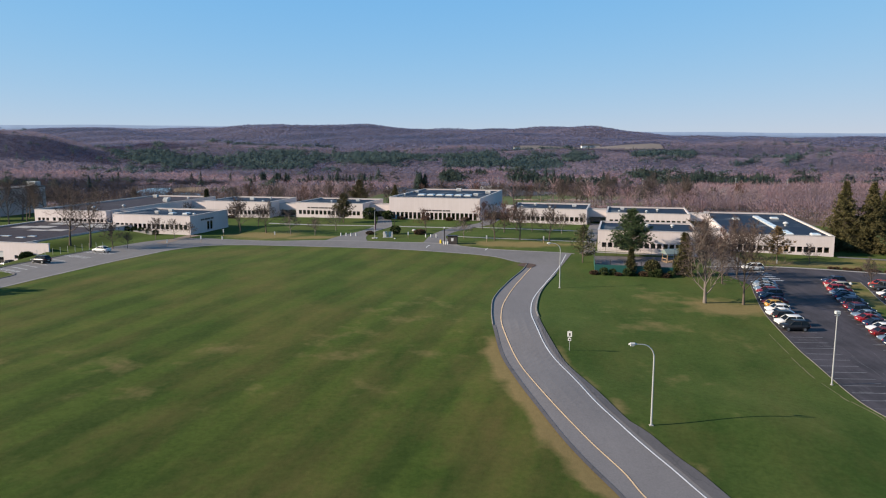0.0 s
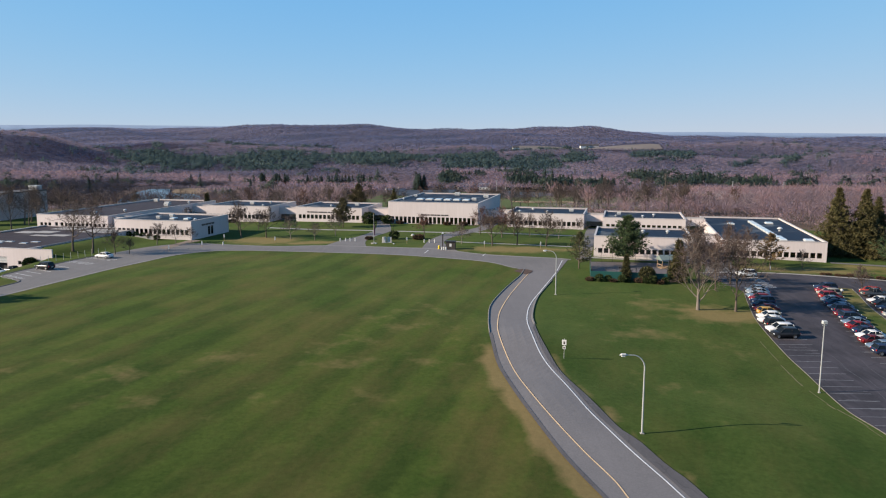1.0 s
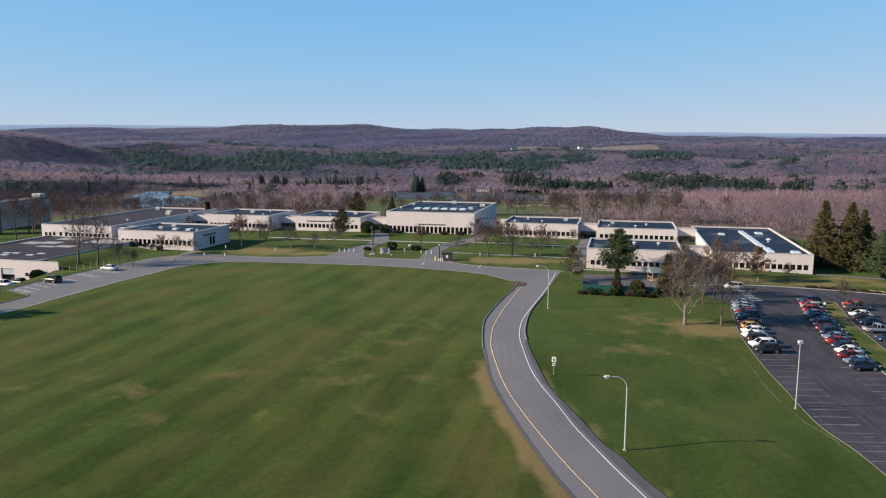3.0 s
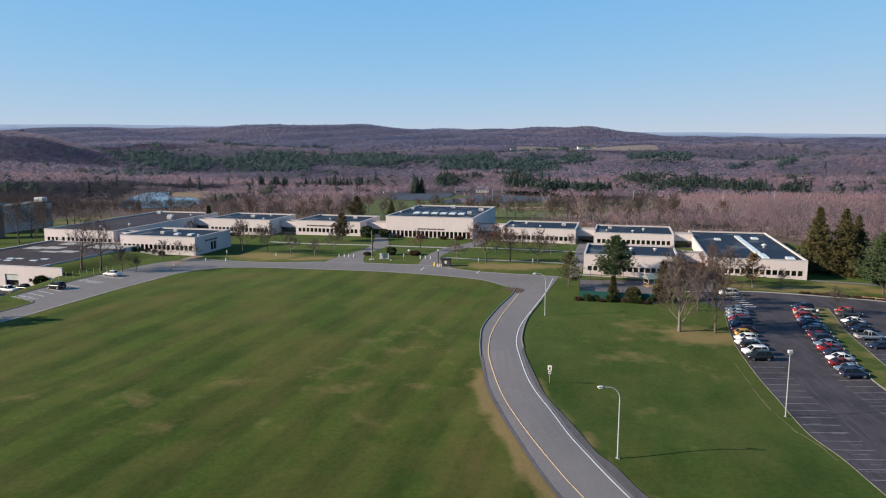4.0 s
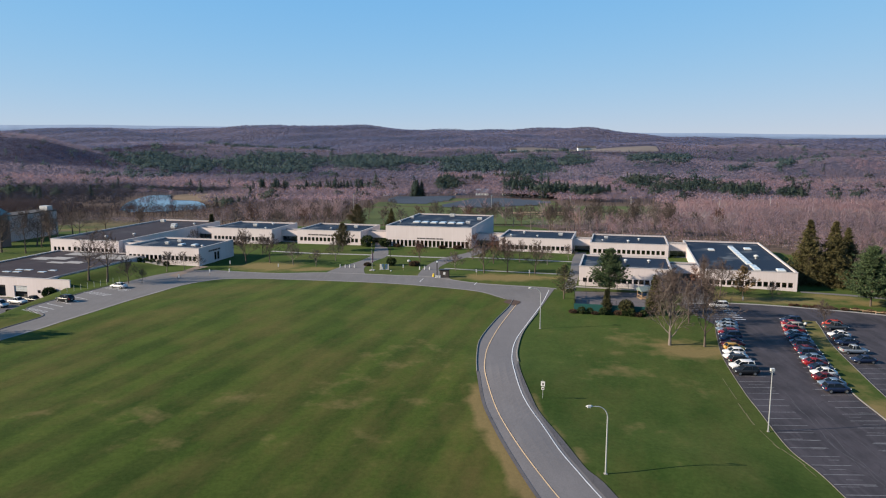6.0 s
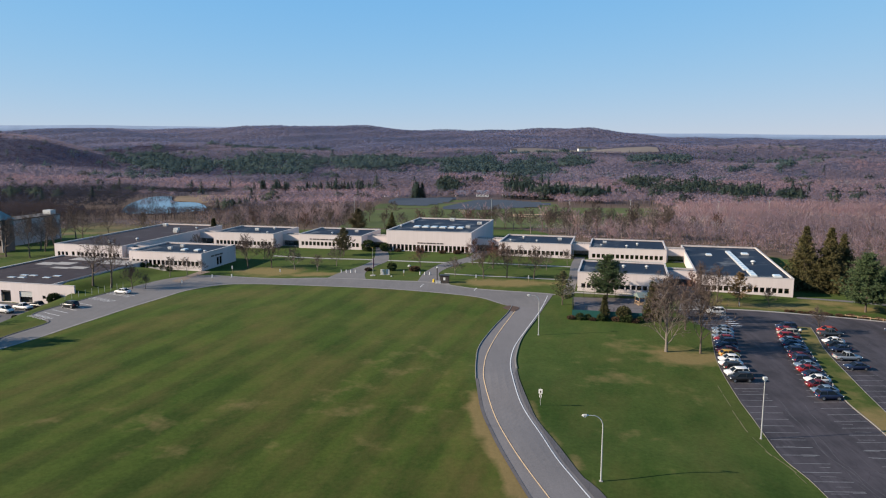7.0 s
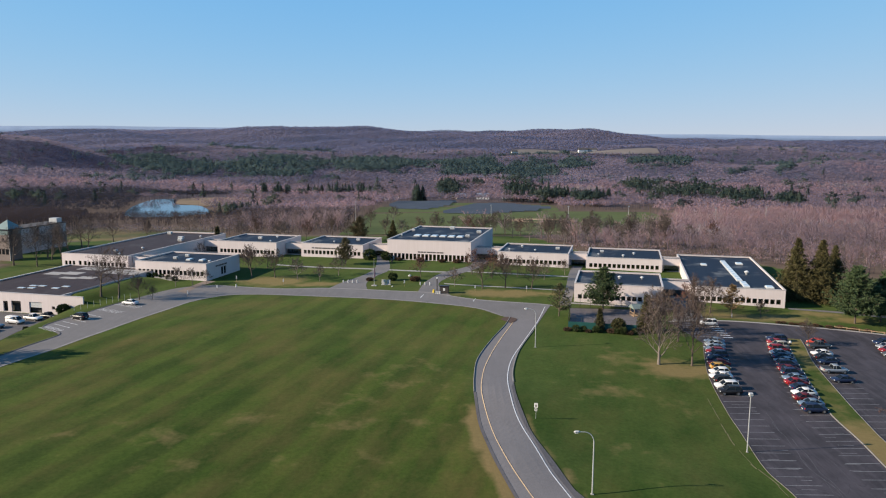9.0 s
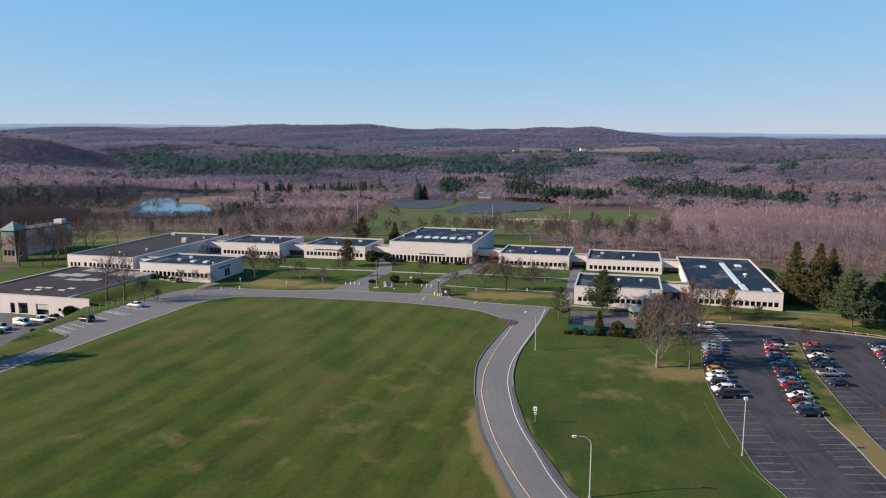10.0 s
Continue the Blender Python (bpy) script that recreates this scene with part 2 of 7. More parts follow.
    # blades catch the light at a low angle
    blades = n.new("ShaderNodeMath")
    blades.operation, blades.use_clamp = "MULTIPLY_ADD", True
    blades.inputs[1].default_value, blades.inputs[2].default_value = -0.05, 0.05
    l.new(wood.outputs["Fac"], blades.inputs[0])
    l.new(blades.outputs[0], bsdf.inputs["Sheen Weight"])
    bsdf.inputs["Sheen Roughness"].default_value = 0.35
    bsdf.inputs["Sheen Tint"].default_value = (0.75, 0.95, 0.35, 1)
    bump(n, l, bsdf, fine, 0.45, 0.10)
    return m


def asphalt(name, color, wear=0.25, worn=0.55, cracks=0.5):
    m, n, l, bsdf = nodes_of(name)
    pos = n.new("ShaderNodeNewGeometry").outputs["Position"]
    big, fine = noise_node(n, l, pos, 0.12, 5, 0.65), noise_node(n, l, pos, 5.0, 5, 0.7)
    col = ramp(n, l, big, ((0.3, tuple(c * (1 - wear) for c in color)), (0.7, tuple(c * (1 + wear) for c in color))))
    col = mix(n, l, 0.35, col, ramp(n, l, fine, ((0.3, tuple(c * 0.6 for c in color)), (0.7, tuple(c * 1.4 for c in color)))))
    # worn paler streaks along the lanes
    lane = n.new("ShaderNodeMapping")
    lane.inputs["Rotation"].default_value = (0, 0, radians(14))
    lane.inputs["Scale"].default_value = (1.0, 0.12, 1.0)
    l.new(pos, lane.inputs["Vector"])
    streak = noise_node(n, l, lane.outputs[0], 0.7, 8, 0.7)
    col = mix(n, l, ramp(n, l, streak, ((0.48, grey(0)), (0.72, grey(worn)))), col, tuple(c * 1.7 for c in color))
    # fine cracks
    v = n.new("ShaderNodeTexVoronoi")
    v.feature = "DISTANCE_TO_EDGE"
    v.inputs["Scale"].default_value = 0.13
    warp = n.new("ShaderNodeVectorMath")
    warp.operation = "ADD"
    nz = n.new("ShaderNodeTexNoise")
    nz.inputs["Scale"].default_value = 0.3
    l.new(pos, nz.inputs["Vector"])
    sc = n.new("ShaderNodeVectorMath")
    sc.operation = "SCALE"
    sc.inputs["Scale"].default_value = 3.0
    l.new(nz.outputs[1], sc.inputs[0])
    l.new(pos, warp.inputs[0])
    l.new(sc.outputs[0], warp.inputs[1])
    l.new(warp.outputs[0], v.inputs["Vector"])
    col = mix(n, l, ramp(n, l, v.outputs["Distance"], ((0.0, grey(cracks)), (0.012, grey(0)))), col, tuple(c * 0.45 for c in color))
    l.new(col, bsdf.inputs["Base Color"])
    bsdf.inputs["Roughness"].default_value, bsdf.inputs["Specular IOR Level"].default_value = 0.85, 0.3
    bump(n, l, bsdf, fine, 0.4, 0.02)
    return m


def concrete_panels():
    """Ribbed off-white precast wall with vertical joints and rain streaks."""
    m, n, l, bsdf = nodes_of("precast_concrete")
    tex = n.new("ShaderNodeTexCoord").outputs["Object"]
    sep = n.new("ShaderNodeSeparateXYZ")
    l.new(tex, sep.inputs[0])
    add = n.new("ShaderNodeMath")
    l.new(sep.outputs[0], add.inputs[0])
    l.new(sep.outputs[1], add.inputs[1])
    rib = n.new("ShaderNodeMath")
    rib.operation = "PINGPONG"
    rib.inputs[1].default_value = 0.4
    l.new(add.outputs[0], rib.inputs[0])
    joint = ramp(n, l, rib.outputs[0], ((0.0, grey(0.955)), (0.08, grey(1.0))))
    stretch = n.new("ShaderNodeMapping")
    stretch.inputs["Scale"].default_value = (0.9, 0.9, 0.12)
    l.new(tex, stretch.inputs["Vector"])
    streak = noise_node(n, l, stretch.outputs[0], 1.0, 5, 0.65)
    big = noise_node(n, l, tex, 0.12, 4)
    col = ramp(n, l, streak, ((0.25, (0.465, 0.40, 0.386)), (0.6, (0.515, 0.449, 0.437)), (0.8, (0.545, 0.48, 0.472))))
    col = mix(n, l, 0.3, col, ramp(n, l, big, ((0.3, (0.46, 0.402, 0.381)), (0.7, (0.535, 0.478, 0.458)))))
    col = mix(n, l, 1.0, col, joint, "MULTIPLY")
    l.new(col, bsdf.inputs["Base Color"])
    bsdf.inputs["Roughness"].default_value, bsdf.inputs["Specular IOR Level"].default_value = 0.85, 0.25
    bump(n, l, bsdf, rib.outputs[0], 0.2, 0.04)
    return m


def roof_membrane(name, color, blotch):
    """Dark flat roof with ponding marks and lap seams."""
    m, n, l, bsdf = nodes_of(name)
    tex = n.new("ShaderNodeTexCoord").outputs["Object"]
    big, mid = noise_node(n, l, tex, 0.12, 7, 0.6), noise_node(n, l, tex, 0.7, 5, 0.6)
    col = ramp(n, l, mid, ((0.3, tuple(c * 0.75 for c in color)), (0.7, tuple(c * 1.25 for c in color))))
    col = mix(n, l, ramp(n, l, big, ((0.55, grey(0)), (0.68, grey(blotch)))), col, (0.22, 0.22, 0.21))
    sep = n.new("ShaderNodeSeparateXYZ")
    l.new(tex, sep.inputs[0])
    seam = n.new("ShaderNodeMath")
    seam.operation = "PINGPONG"
    seam.inputs[1].default_value = 1.5
    l.new(sep.outputs[0], seam.inputs[0])
    col = mix(n, l, ramp(n, l, seam.outputs[0], ((0.0, grey(0.45)), (0.05, grey(0)))), col, tuple(c * 1.8 for c in color))
    l.new(col, bsdf.inputs["Base Color"])
    bsdf.inputs["Roughness"].default_value = 0.6
    bsdf.inputs["Specular IOR Level"].default_value = 0.14
    return m


def twig_mat(name, dark, light):
    """Bark and twigs; colour varies from clump to clump."""
    m, n, l, bsdf = nodes_of(name)
    geo = n.new("ShaderNodeNewGeometry")
    big = noise_node(n, l, geo.outputs["Position"], 0.006, 4, 0.6)
    a = ramp(n, l, geo.outputs["Random Per Island"], ((0.0, dark), (1.0, light)))
    col = mix(n, l, 1.0, a, ramp(n, l, big, ((0.35, (0.72, 0.78, 0.86)), (0.5, (1.0, 0.96, 0.95)), (0.65, (1.3, 1.06, 0.98)))), "MULTIPLY")
    l.new(col, bsdf.inputs["Base Color"])
    bsdf.inputs["Roughness"].default_value, bsdf.inputs["Specular IOR Level"].default_value = 0.9, 0.1
    return m


def water_mat():
    m, n, l, bsdf = nodes_of("lake_water")
    pos = n.new("ShaderNodeNewGeometry").outputs["Position"]
    bsdf.inputs["Base Color"].default_value = (0.012, 0.02, 0.03, 1)
    bsdf.inputs["Roughness"].default_value = 0.08
    bsdf.inputs["IOR"].default_value = 1.33
    bump(n, l, bsdf, noise_node(n, l, pos, 0.6, 4), 0.12, 0.1)
    return m


MOW_ANGLE = 16.0
LAWN = grass_ground()
ROAD = asphalt("road_asphalt", (0.130, 0.119, 0.117), 0.10, 0.12, 0.14)
DRIVE = asphalt("drive_asphalt", (0.120, 0.110, 0.106), 0.14, 0.2, 0.25)
COURT = asphalt("court_asphalt", (0.098, 0.086, 0.088), 0.3, 0.3)
LOT = asphalt("lot_asphalt", (0.034, 0.029, 0.033), 0.75, 1.0)
SHOULDER = asphalt("shoulder_asphalt", (0.079, 0.072, 0.072), 0.3, 0.2)
CONCRETE = surface("concrete", (0.245, 0.228, 0.212), 0.85, 0.15, 0.2, 3.0, relief=0.01)
GUTTER = surface("worn_gutter", (0.185, 0.170, 0.156), 0.85, 0.3, 0.4, 2.0, relief=0.01)
KERB = surface("kerb_concrete", (0.165, 0.15, 0.135), 0.85, 0.25, 0.3, 4.0)
WHITE_LINE = surface("white_line_paint", (0.54, 0.53, 0.52), 0.6, 0.2, 0.5, 6.0)
YELLOW_LINE = surface("yellow_line_paint", (0.56, 0.385, 0.215), 0.6, 0.2, 0.5, 6.0)
FADED_LINE = surface("faded_line_paint", (0.15, 0.145, 0.148), 0.7, 0.7, 0.5, 6.0)
WALL = concrete_panels()
COPING = surface("coping_metal", (0.40, 0.365, 0.34), 0.5, 0.1, 0.3, 3.0)
DARK_COPING = surface("dark_coping", (0.11, 0.10, 0.10), 0.5, 0.2, 0.3, 3.0)
ROOF = roof_membrane("roof_membrane", (0.0115, 0.0145, 0.024), 0.45)
ROOF_BROWN = roof_membrane("old_roof_membrane", (0.038, 0.023, 0.018), 0.12)
# near-black: the shade indoors is put into the colour
INSIDE = surface("shade_dark_interior", (0.035, 0.032, 0.03), 0.9, 0.2)
PANE = glass_pane("window_glass")
FRAME = surface("bronze_frame", (0.035, 0.03, 0.028), 0.45, 0.1, metal=0.4)
METAL_WHITE = surface("white_metal", (0.40, 0.40, 0.39), 0.45, 0.12, 0.5, 4.0)
METAL_GREY = surface("grey_metal", (0.38, 0.38, 0.38), 0.4, 0.15, 0.5, 4.0, metal=0.5)
SKYLIGHT = surface("skylight_dome", (0.42, 0.47, 0.50), 0.2, 0.08)
LETTER = surface("bronze_letter", (0.06, 0.05, 0.045), 0.5, 0.1)
BARK = surface("bark", (0.085, 0.064, 0.05), 0.95, 0.3, 0.8, 8.0, relief=0.03)
BARK_PALE = surface("pale_bark", (0.135, 0.112, 0.096), 0.95, 0.25, 0.8, 8.0, relief=0.03)
TWIG = twig_mat("twigs", (0.056, 0.045, 0.041), (0.112, 0.090, 0.080))
TWIG_RED = twig_mat("budding_twigs", (0.085, 0.046, 0.038), (0.150, 0.082, 0.066))
NEEDLE = twig_mat("pine_needles", (0.026, 0.050, 0.026), (0.090, 0.128, 0.058))
NEEDLE_SPRUCE = twig_mat("spruce_needles", (0.030, 0.033, 0.015), (0.110, 0.102, 0.044))
SHRUB = twig_mat("shrub_leaves", (0.022, 0.036, 0.012), (0.06, 0.078, 0.028))
SHRUB_BROWN = twig_mat("brown_shrub", (0.05, 0.033, 0.021), (0.10, 0.068, 0.042))
WATER = water_mat()


# ---- ground sheet ----
ANGLE = -14.0
EX = Vector((math.cos(radians(ANGLE)), math.sin(radians(ANGLE)), 0))

ROAD_L = ((23, 32), (18.2, 50), (15.6, 60.2), (14.2, 65.0), (12.3, 71.9), (10.0, 82.2), (8.9, 90.5), (8.0, 99.3), (7.8, 111.2), (8.3, 121.8), (9.6, 133.5), (13.8, 149.3), (18.0, 161.9), (19.9, 169.4))
ROAD_R = ((33, 36), (27.8, 52), (25.7, 60.9), (24.6, 65.6), (23.5, 68.4), (22.0, 73.8), (20.2, 77.9), (17.2, 93.4), (16.4, 100.7), (15.8, 109.7), (16.1, 117.8), (16.8, 126.2), (19.6, 140.3), (24.8, 156.7), (32.6, 181.8))
YELLOW = ((25.5, 33), (20.4, 50), (17.8, 60.3), (17.0, 64.9), (14.9, 71.7), (12.2, 81.2), (10.7, 90.5), (9.6, 101.4), (9.2, 111.0), (9.8, 120.0), (11.0, 128.8), (14.0, 142.3), (17.7, 155.8), (20.8, 166.2))
WHITE = ((31.2, 35), (26, 51), (23.2, 60.7), (22.0, 65.5), (20.8, 69.6), (19.2, 75.1), (17.4, 81.7), (16.2, 90.9), (14.6, 102.5), (14.5, 114.4), (15.3, 124.2), (17.1, 133.9), (21.0, 147.0), (26.5, 164.5), (30.6, 179.8))


def along(points, step=1.5):
    """Points at even steps along a smooth curve through the given ones."""
    p = [Vector((*q[:2], 0)) for q in points]
    fine = []
    for i in range(len(p) - 1):
        a, b, c, d = p[max(i - 1, 0)], p[i], p[i + 1], p[min(i + 2, len(p) - 1)]
        for k in range(12):
            t = k / 12
            fine.append(0.5 * (2 * b + (c - a) * t + (2 * a - 5 * b + 4 * c - d) * t * t + (3 * b - a - 3 * c + d) * t ** 3))
    fine.append(p[-1])
    n = max(2, round(sum((b - a).length for a, b in zip(fine, fine[1:])) / step))
    return resampled(fine, n)


def resampled(pts, n):
    s = np.cumsum([0] + [(b - a).length for a, b in zip(pts, pts[1:])])
    w = np.linspace(0, s[-1], n + 1)
    return list(zip(np.interp(w, s, [q.x for q in pts]), np.interp(w, s, [q.y for q in pts])))


def ribbon(name, left, right, material, lift, label="", step=1.5, across=4, parent=None):
    """A strip of paving between two edge lines that follows the ground."""
    a = along(left, step)
    fine = [Vector((*q, 0)) for q in along(right, step)]
    b = resampled(fine, len(a) - 1)
    xs, ys = [], []
    for (x0, y0), (x1, y1) in zip(a, b):
        for k in range(across + 1):
            u = k / across
            xs.append(x0 + (x1 - x0) * u), ys.append(y0 + (y1 - y0) * u)
    zs = terrain(xs, ys) + lift
    m = across + 1
    faces = [(i * m + k, i * m + k + 1, (i + 1) * m + k + 1, (i + 1) * m + k) for i in range(len(a) - 1) for k in range(across)]
    ob = link_mesh(name, list(zip(xs, ys, zs)), faces, material, parent)
    return tagged(ob, label, "", "", "" if parent else "structure")


def stripe(name, line, width, material, lift, label="", parent=None):
    pts = along(line, 1.2)
    a, b = [], []
    for i, p in enumerate(pts):
        q0, q1 = Vector(pts[max(i - 1, 0)]), Vector(pts[min(i + 1, len(pts) - 1)])
        d = (q1 - q0).normalized()
        a.append((p[0] - d.y * width / 2, p[1] + d.x * width / 2)), b.append((p[0] + d.y * width / 2, p[1] - d.x * width / 2))
    vs = [(*q, float(terrain(*q)) + lift) for q in a] + [(*q, float(terrain(*q)) + lift) for q in b]
    n = len(a)
    ob = link_mesh(name, vs, [(i, n + i, n + i + 1, i + 1) for i in range(n - 1)], material, parent)
    return tagged(ob, label, "", "", "" if parent else "structure")


def kerb(name, line, width, height, material, label="", base=-0.1, parent=None):
    """A raised kerb with a rounded top edge along a line."""
    pts = along(line, 1.2)
    prof = ((-width / 2, base), (-width / 2, height - 0.03), (-width / 2 + 0.03, height), (width / 2 - 0.03, height), (width / 2, height - 0.03), (width / 2, base))
    vs, m = [], len(prof)
    for i, p in enumerate(pts):
        q0, q1 = Vector(pts[max(i - 1, 0)]), Vector(pts[min(i + 1, len(pts) - 1)])
        d = (q1 - q0).normalized()
        z = float(terrain(*p))
        vs += [(p[0] + d.y * o, p[1] - d.x * o, z + h) for o, h in prof]
    faces = [(i * m + k, i * m + k + 1, (i + 1) * m + k + 1, (i + 1) * m + k) for i in range(len(pts) - 1) for k in range(m - 1)]
    faces += [tuple(range(m))[::-1], tuple(range(len(vs) - m, len(vs)))]
    ob = link_mesh(name, vs, faces, material, parent)
    return tagged(ob, label, "", "", "" if parent else "structure")


def line_distance(px, py, line):
    best = np.full(px.shape, 1e9)
    for (x0, y0), (x1, y1) in zip(line, line[1:]):
        dx, dy = x1 - x0, y1 - y0
        t = np.clip(((px - x0) * dx + (py - y0) * dy) / (dx * dx + dy * dy), 0, 1)
        best = np.minimum(best, np.hypot(px - x0 - t * dx, py - y0 - t * dy))
    return best


def in_poly(px, py, poly):
    inside = np.zeros(np.shape(px), bool)
    for (x0, y0), (x1, y1) in zip(poly, poly[1:] + poly[:1]):
        cross = ((y0 > py) != (y1 > py)) & (px < (x1 - x0) * (py - y0) / (y1 - y0 + 1e-12) + x0)
        inside ^= cross
    return inside


LAKE = [(-323, 724), (-345, 785), (-362, 850), (-371, 925), (-350, 935), (-336, 900), (-314, 852), (-286, 842), (-259, 793), (-240, 735), (-252, 706), (-290, 700)]
MARSH = [(-326, 880), (-312, 856), (-286, 846), (-268, 820), (-262, 880), (-255, 962), (-250, 1013), (-291, 1060), (-325, 1022), (-345, 945)]
BALLFIELD = [(-52, 350), (-60, 470), (-68, 660), (40, 690), (140, 730), (212, 720), (190, 560), (150, 470), (100, 400), (60, 350)]
SOLAR = [(-66, 672), (10, 700), (125, 740), (142, 880), (60, 925), (-25, 930), (-70, 850)]
ARRAYS = ([(-64, 850), (-58, 930), (30, 940), (10, 829), (-5, 734), (-48, 760)], [(-1, 650), (38, 862), (85, 890), (127, 788), (104, 722), (50, 645)])
FARM = [(235, 2560), (760, 2520), (800, 2720), (560, 2800), (285, 2960)]
FARM_FAR = [(1080, 3080), (1390, 2850), (1480, 2950), (1180, 3230)]
SHORE = [(-345, 730), (-295, 590), (-252, 490), (-222, 425), (-128, 425), (-140, 500), (-205, 735)]
CAMPUS = [(-150, -200), (-158, 250), (-215, 300), (-150, 345), (-60, 360), (46, 345), (51, 300), (58, 274), (92, 258), (119, 249), (126, 238), (130, 200), (160, 195), (220, 150), (220, -200)]


def ground_sheet():
    def steps(lo, hi, fine, end_lo, end_hi):
        mid = list(np.arange(lo, hi + 0.1, fine))
        up, s = [mid[-1]], fine
        while up[-1] < end_hi:
            s = min(s * 1.16, 90)
            up.append(up[-1] + s)
        down, s = [mid[0]], fine
        while down[-1] > end_lo:
            s = min(s * 1.25, 90)
            down.append(down[-1] - s)
        return np.array(down[:0:-1] + mid + up[1:])

    xs, ys = steps(-140, 140, 1.6, -4200, 4200), steps(48, 250, 1.6, -900, 4960)
    gx, gy = np.meshgrid(xs, ys)
    gz = terrain(gx, gy)
    nx, ny = len(xs), len(ys)
    verts = np.stack((gx, gy, gz), -1).reshape(-1, 3)
    i = np.arange(ny - 1)[:, None] * nx + np.arange(nx - 1)[None]
    faces = np.stack((i, i + 1, i + nx + 1, i + nx), -1).reshape(-1, 4)
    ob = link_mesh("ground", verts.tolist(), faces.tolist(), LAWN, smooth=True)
    tagged(ob, "mown green lawn with dry patches, leaf litter under the woods", "ground", "", "structure")
    fx, fy = gx.ravel(), gy.ravel()
    dry = np.zeros(fx.shape)
    left = line_distance(fx, fy, ROAD_L)
    verge = np.clip(2.1 - left / 1.35, 0, 1.15) * smooth(108, 101, fy) * (fx < np.interp(fy, [q[1] for q in ROAD_L], [q[0] for q in ROAD_L]) + 2.0)
    verge = verge * (0.88 + 0.22 * np.sin(fy / 1.9 + 2 * np.sin(fy / 5.3)) * smooth(0.4, 1.6, left))
    right = line_distance(fx, fy, ROAD_R)
    verge_r = 0.55 * np.clip(1.0 - right / 1.5, 0, 1) * smooth(118, 108, fy)
    dry = np.maximum(verge, verge_r)
    for cx, cy, rx, ry, k in ((52, 129, 8.0, 6.0, 0.95), (43, 131, 13, 11, 0.36), (-53, 214, 11, 7.5, 1.1), (-38, 208, 9, 3.5, 0.8), (20, 195, 17, 4.6, 1.1), (80, 173, 7, 4, 0.9), (114, 172, 8, 4, 0.8), (74, 92, 3.0, 13, 0.6), (92, 172, 16, 4.5, 0.85), (106, 177, 10, 4, 0.7), (76, 176, 8, 6, 0.7), (64, 183, 6, 4, 0.6), (-3, 120, 12, 14, 0.3), (33, 118, 10, 13, 0.30), (30, 92, 6, 10, 0.22), (44, 112, 6, 9, 0.28), (39, 138, 7, 8, 0.36), (-14, 98, 14, 16, 0.27), (-35, 92, 20, 18, 0.22)):
        dry = np.maximum(dry, k * np.exp(-((fx - cx) / rx) ** 2 - ((fy - cy) / ry) ** 2))
    litter = 1.0 - in_poly(fx, fy, CAMPUS).astype(float)
    shore = in_poly(fx, fy, SHORE)
    litter[shore] = 0.6 + 0.4 * smooth(440, 490, fy[shore])
    dry[shore] = 0.35 + 0.3 * np.sin(fx[shore] / 17 + 2 * np.sin(fy[shore] / 29))
    open_ = in_poly(fx, fy, [(-205, 345), (-125, 345), (-140, 430), (-232, 432)])
    litter[open_] = 0.3 + 0.25 * np.sin(fx[open_] / 9 + fy[open_] / 14)
    dry[open_] = 0.45 + 0.35 * np.sin(fy[open_] / 13 + np.sin(fx[open_] / 11))
    mown = smooth(-0.5, 3.0, np.interp(fy, [q[1] for q in ROAD_L], [q[0] for q in ROAD_L]) - fx) * smooth(196, 186, fy) * 0.85 + 0.12
    hill_haze = smooth(700, 1500, fy)
    for name, values in (("dry", dry), ("litter", litter), ("mown", mown), ("hill_haze", hill_haze)):
        ob.data.attributes.new(name, "FLOAT", "POINT").data.foreach_set("value", values.astype(np.float32))


ground_sheet()

# ---- roads, drive, parking lot, paths ----
ROAD_R = [(x - 0.3, y) for x, y in ROAD_R]
ribbon("road", ROAD_L, ROAD_R, ROAD, 0.05, "grey asphalt one-way road curving through the lawn", across=6)
stripe("yellow_edge_line", YELLOW, 0.16, YELLOW_LINE, 0.10, "worn yellow edge line on the road")
stripe("white_edge_line", WHITE, 0.17, WHITE_LINE, 0.10, "white edge line on the road")
ribbon("road_shoulder", [(x - 0.1, y) for x, y in ROAD_L if y < 112], [(x + 0.42, y) for x, y in ROAD_L if y < 112], SHOULDER, 0.085, "dark broken asphalt shoulder of the road", across=2)
ribbon("road_shoulder", [(x + 0.62, y) for x, y in WHITE if y < 118], [(x + 0.05, y) for x, y in ROAD_R if y < 118], SHOULDER, 0.085, "dark broken asphalt shoulder of the road", across=2)
kerb("kerb", [p for p in ROAD_L if p[1] > 108], 0.16, 0.2, KERB, "weathered asphalt kerb along the road")
kerb("kerb", [p for p in ROAD_R if 116 < p[1] < 170], 0.28, 0.16, KERB, "pale concrete kerb along the road")

DRIVE_NEAR = ((-93, 95), (-88.5, 110), (-86.2, 120.3), (-84.1, 126.5), (-81.6, 133.0), (-79.3, 140.8), (-76.6, 149.3), (-73.9, 159.1), (-70.8, 170.1), (-67.8, 181.5), (-61.6, 190.2), (-53.9, 192.4), (-45.4, 192.0), (-28.3, 189.2), (-11.5, 186.0), (4.7, 181.1), (12.5, 177.3), (18.7, 170.5))
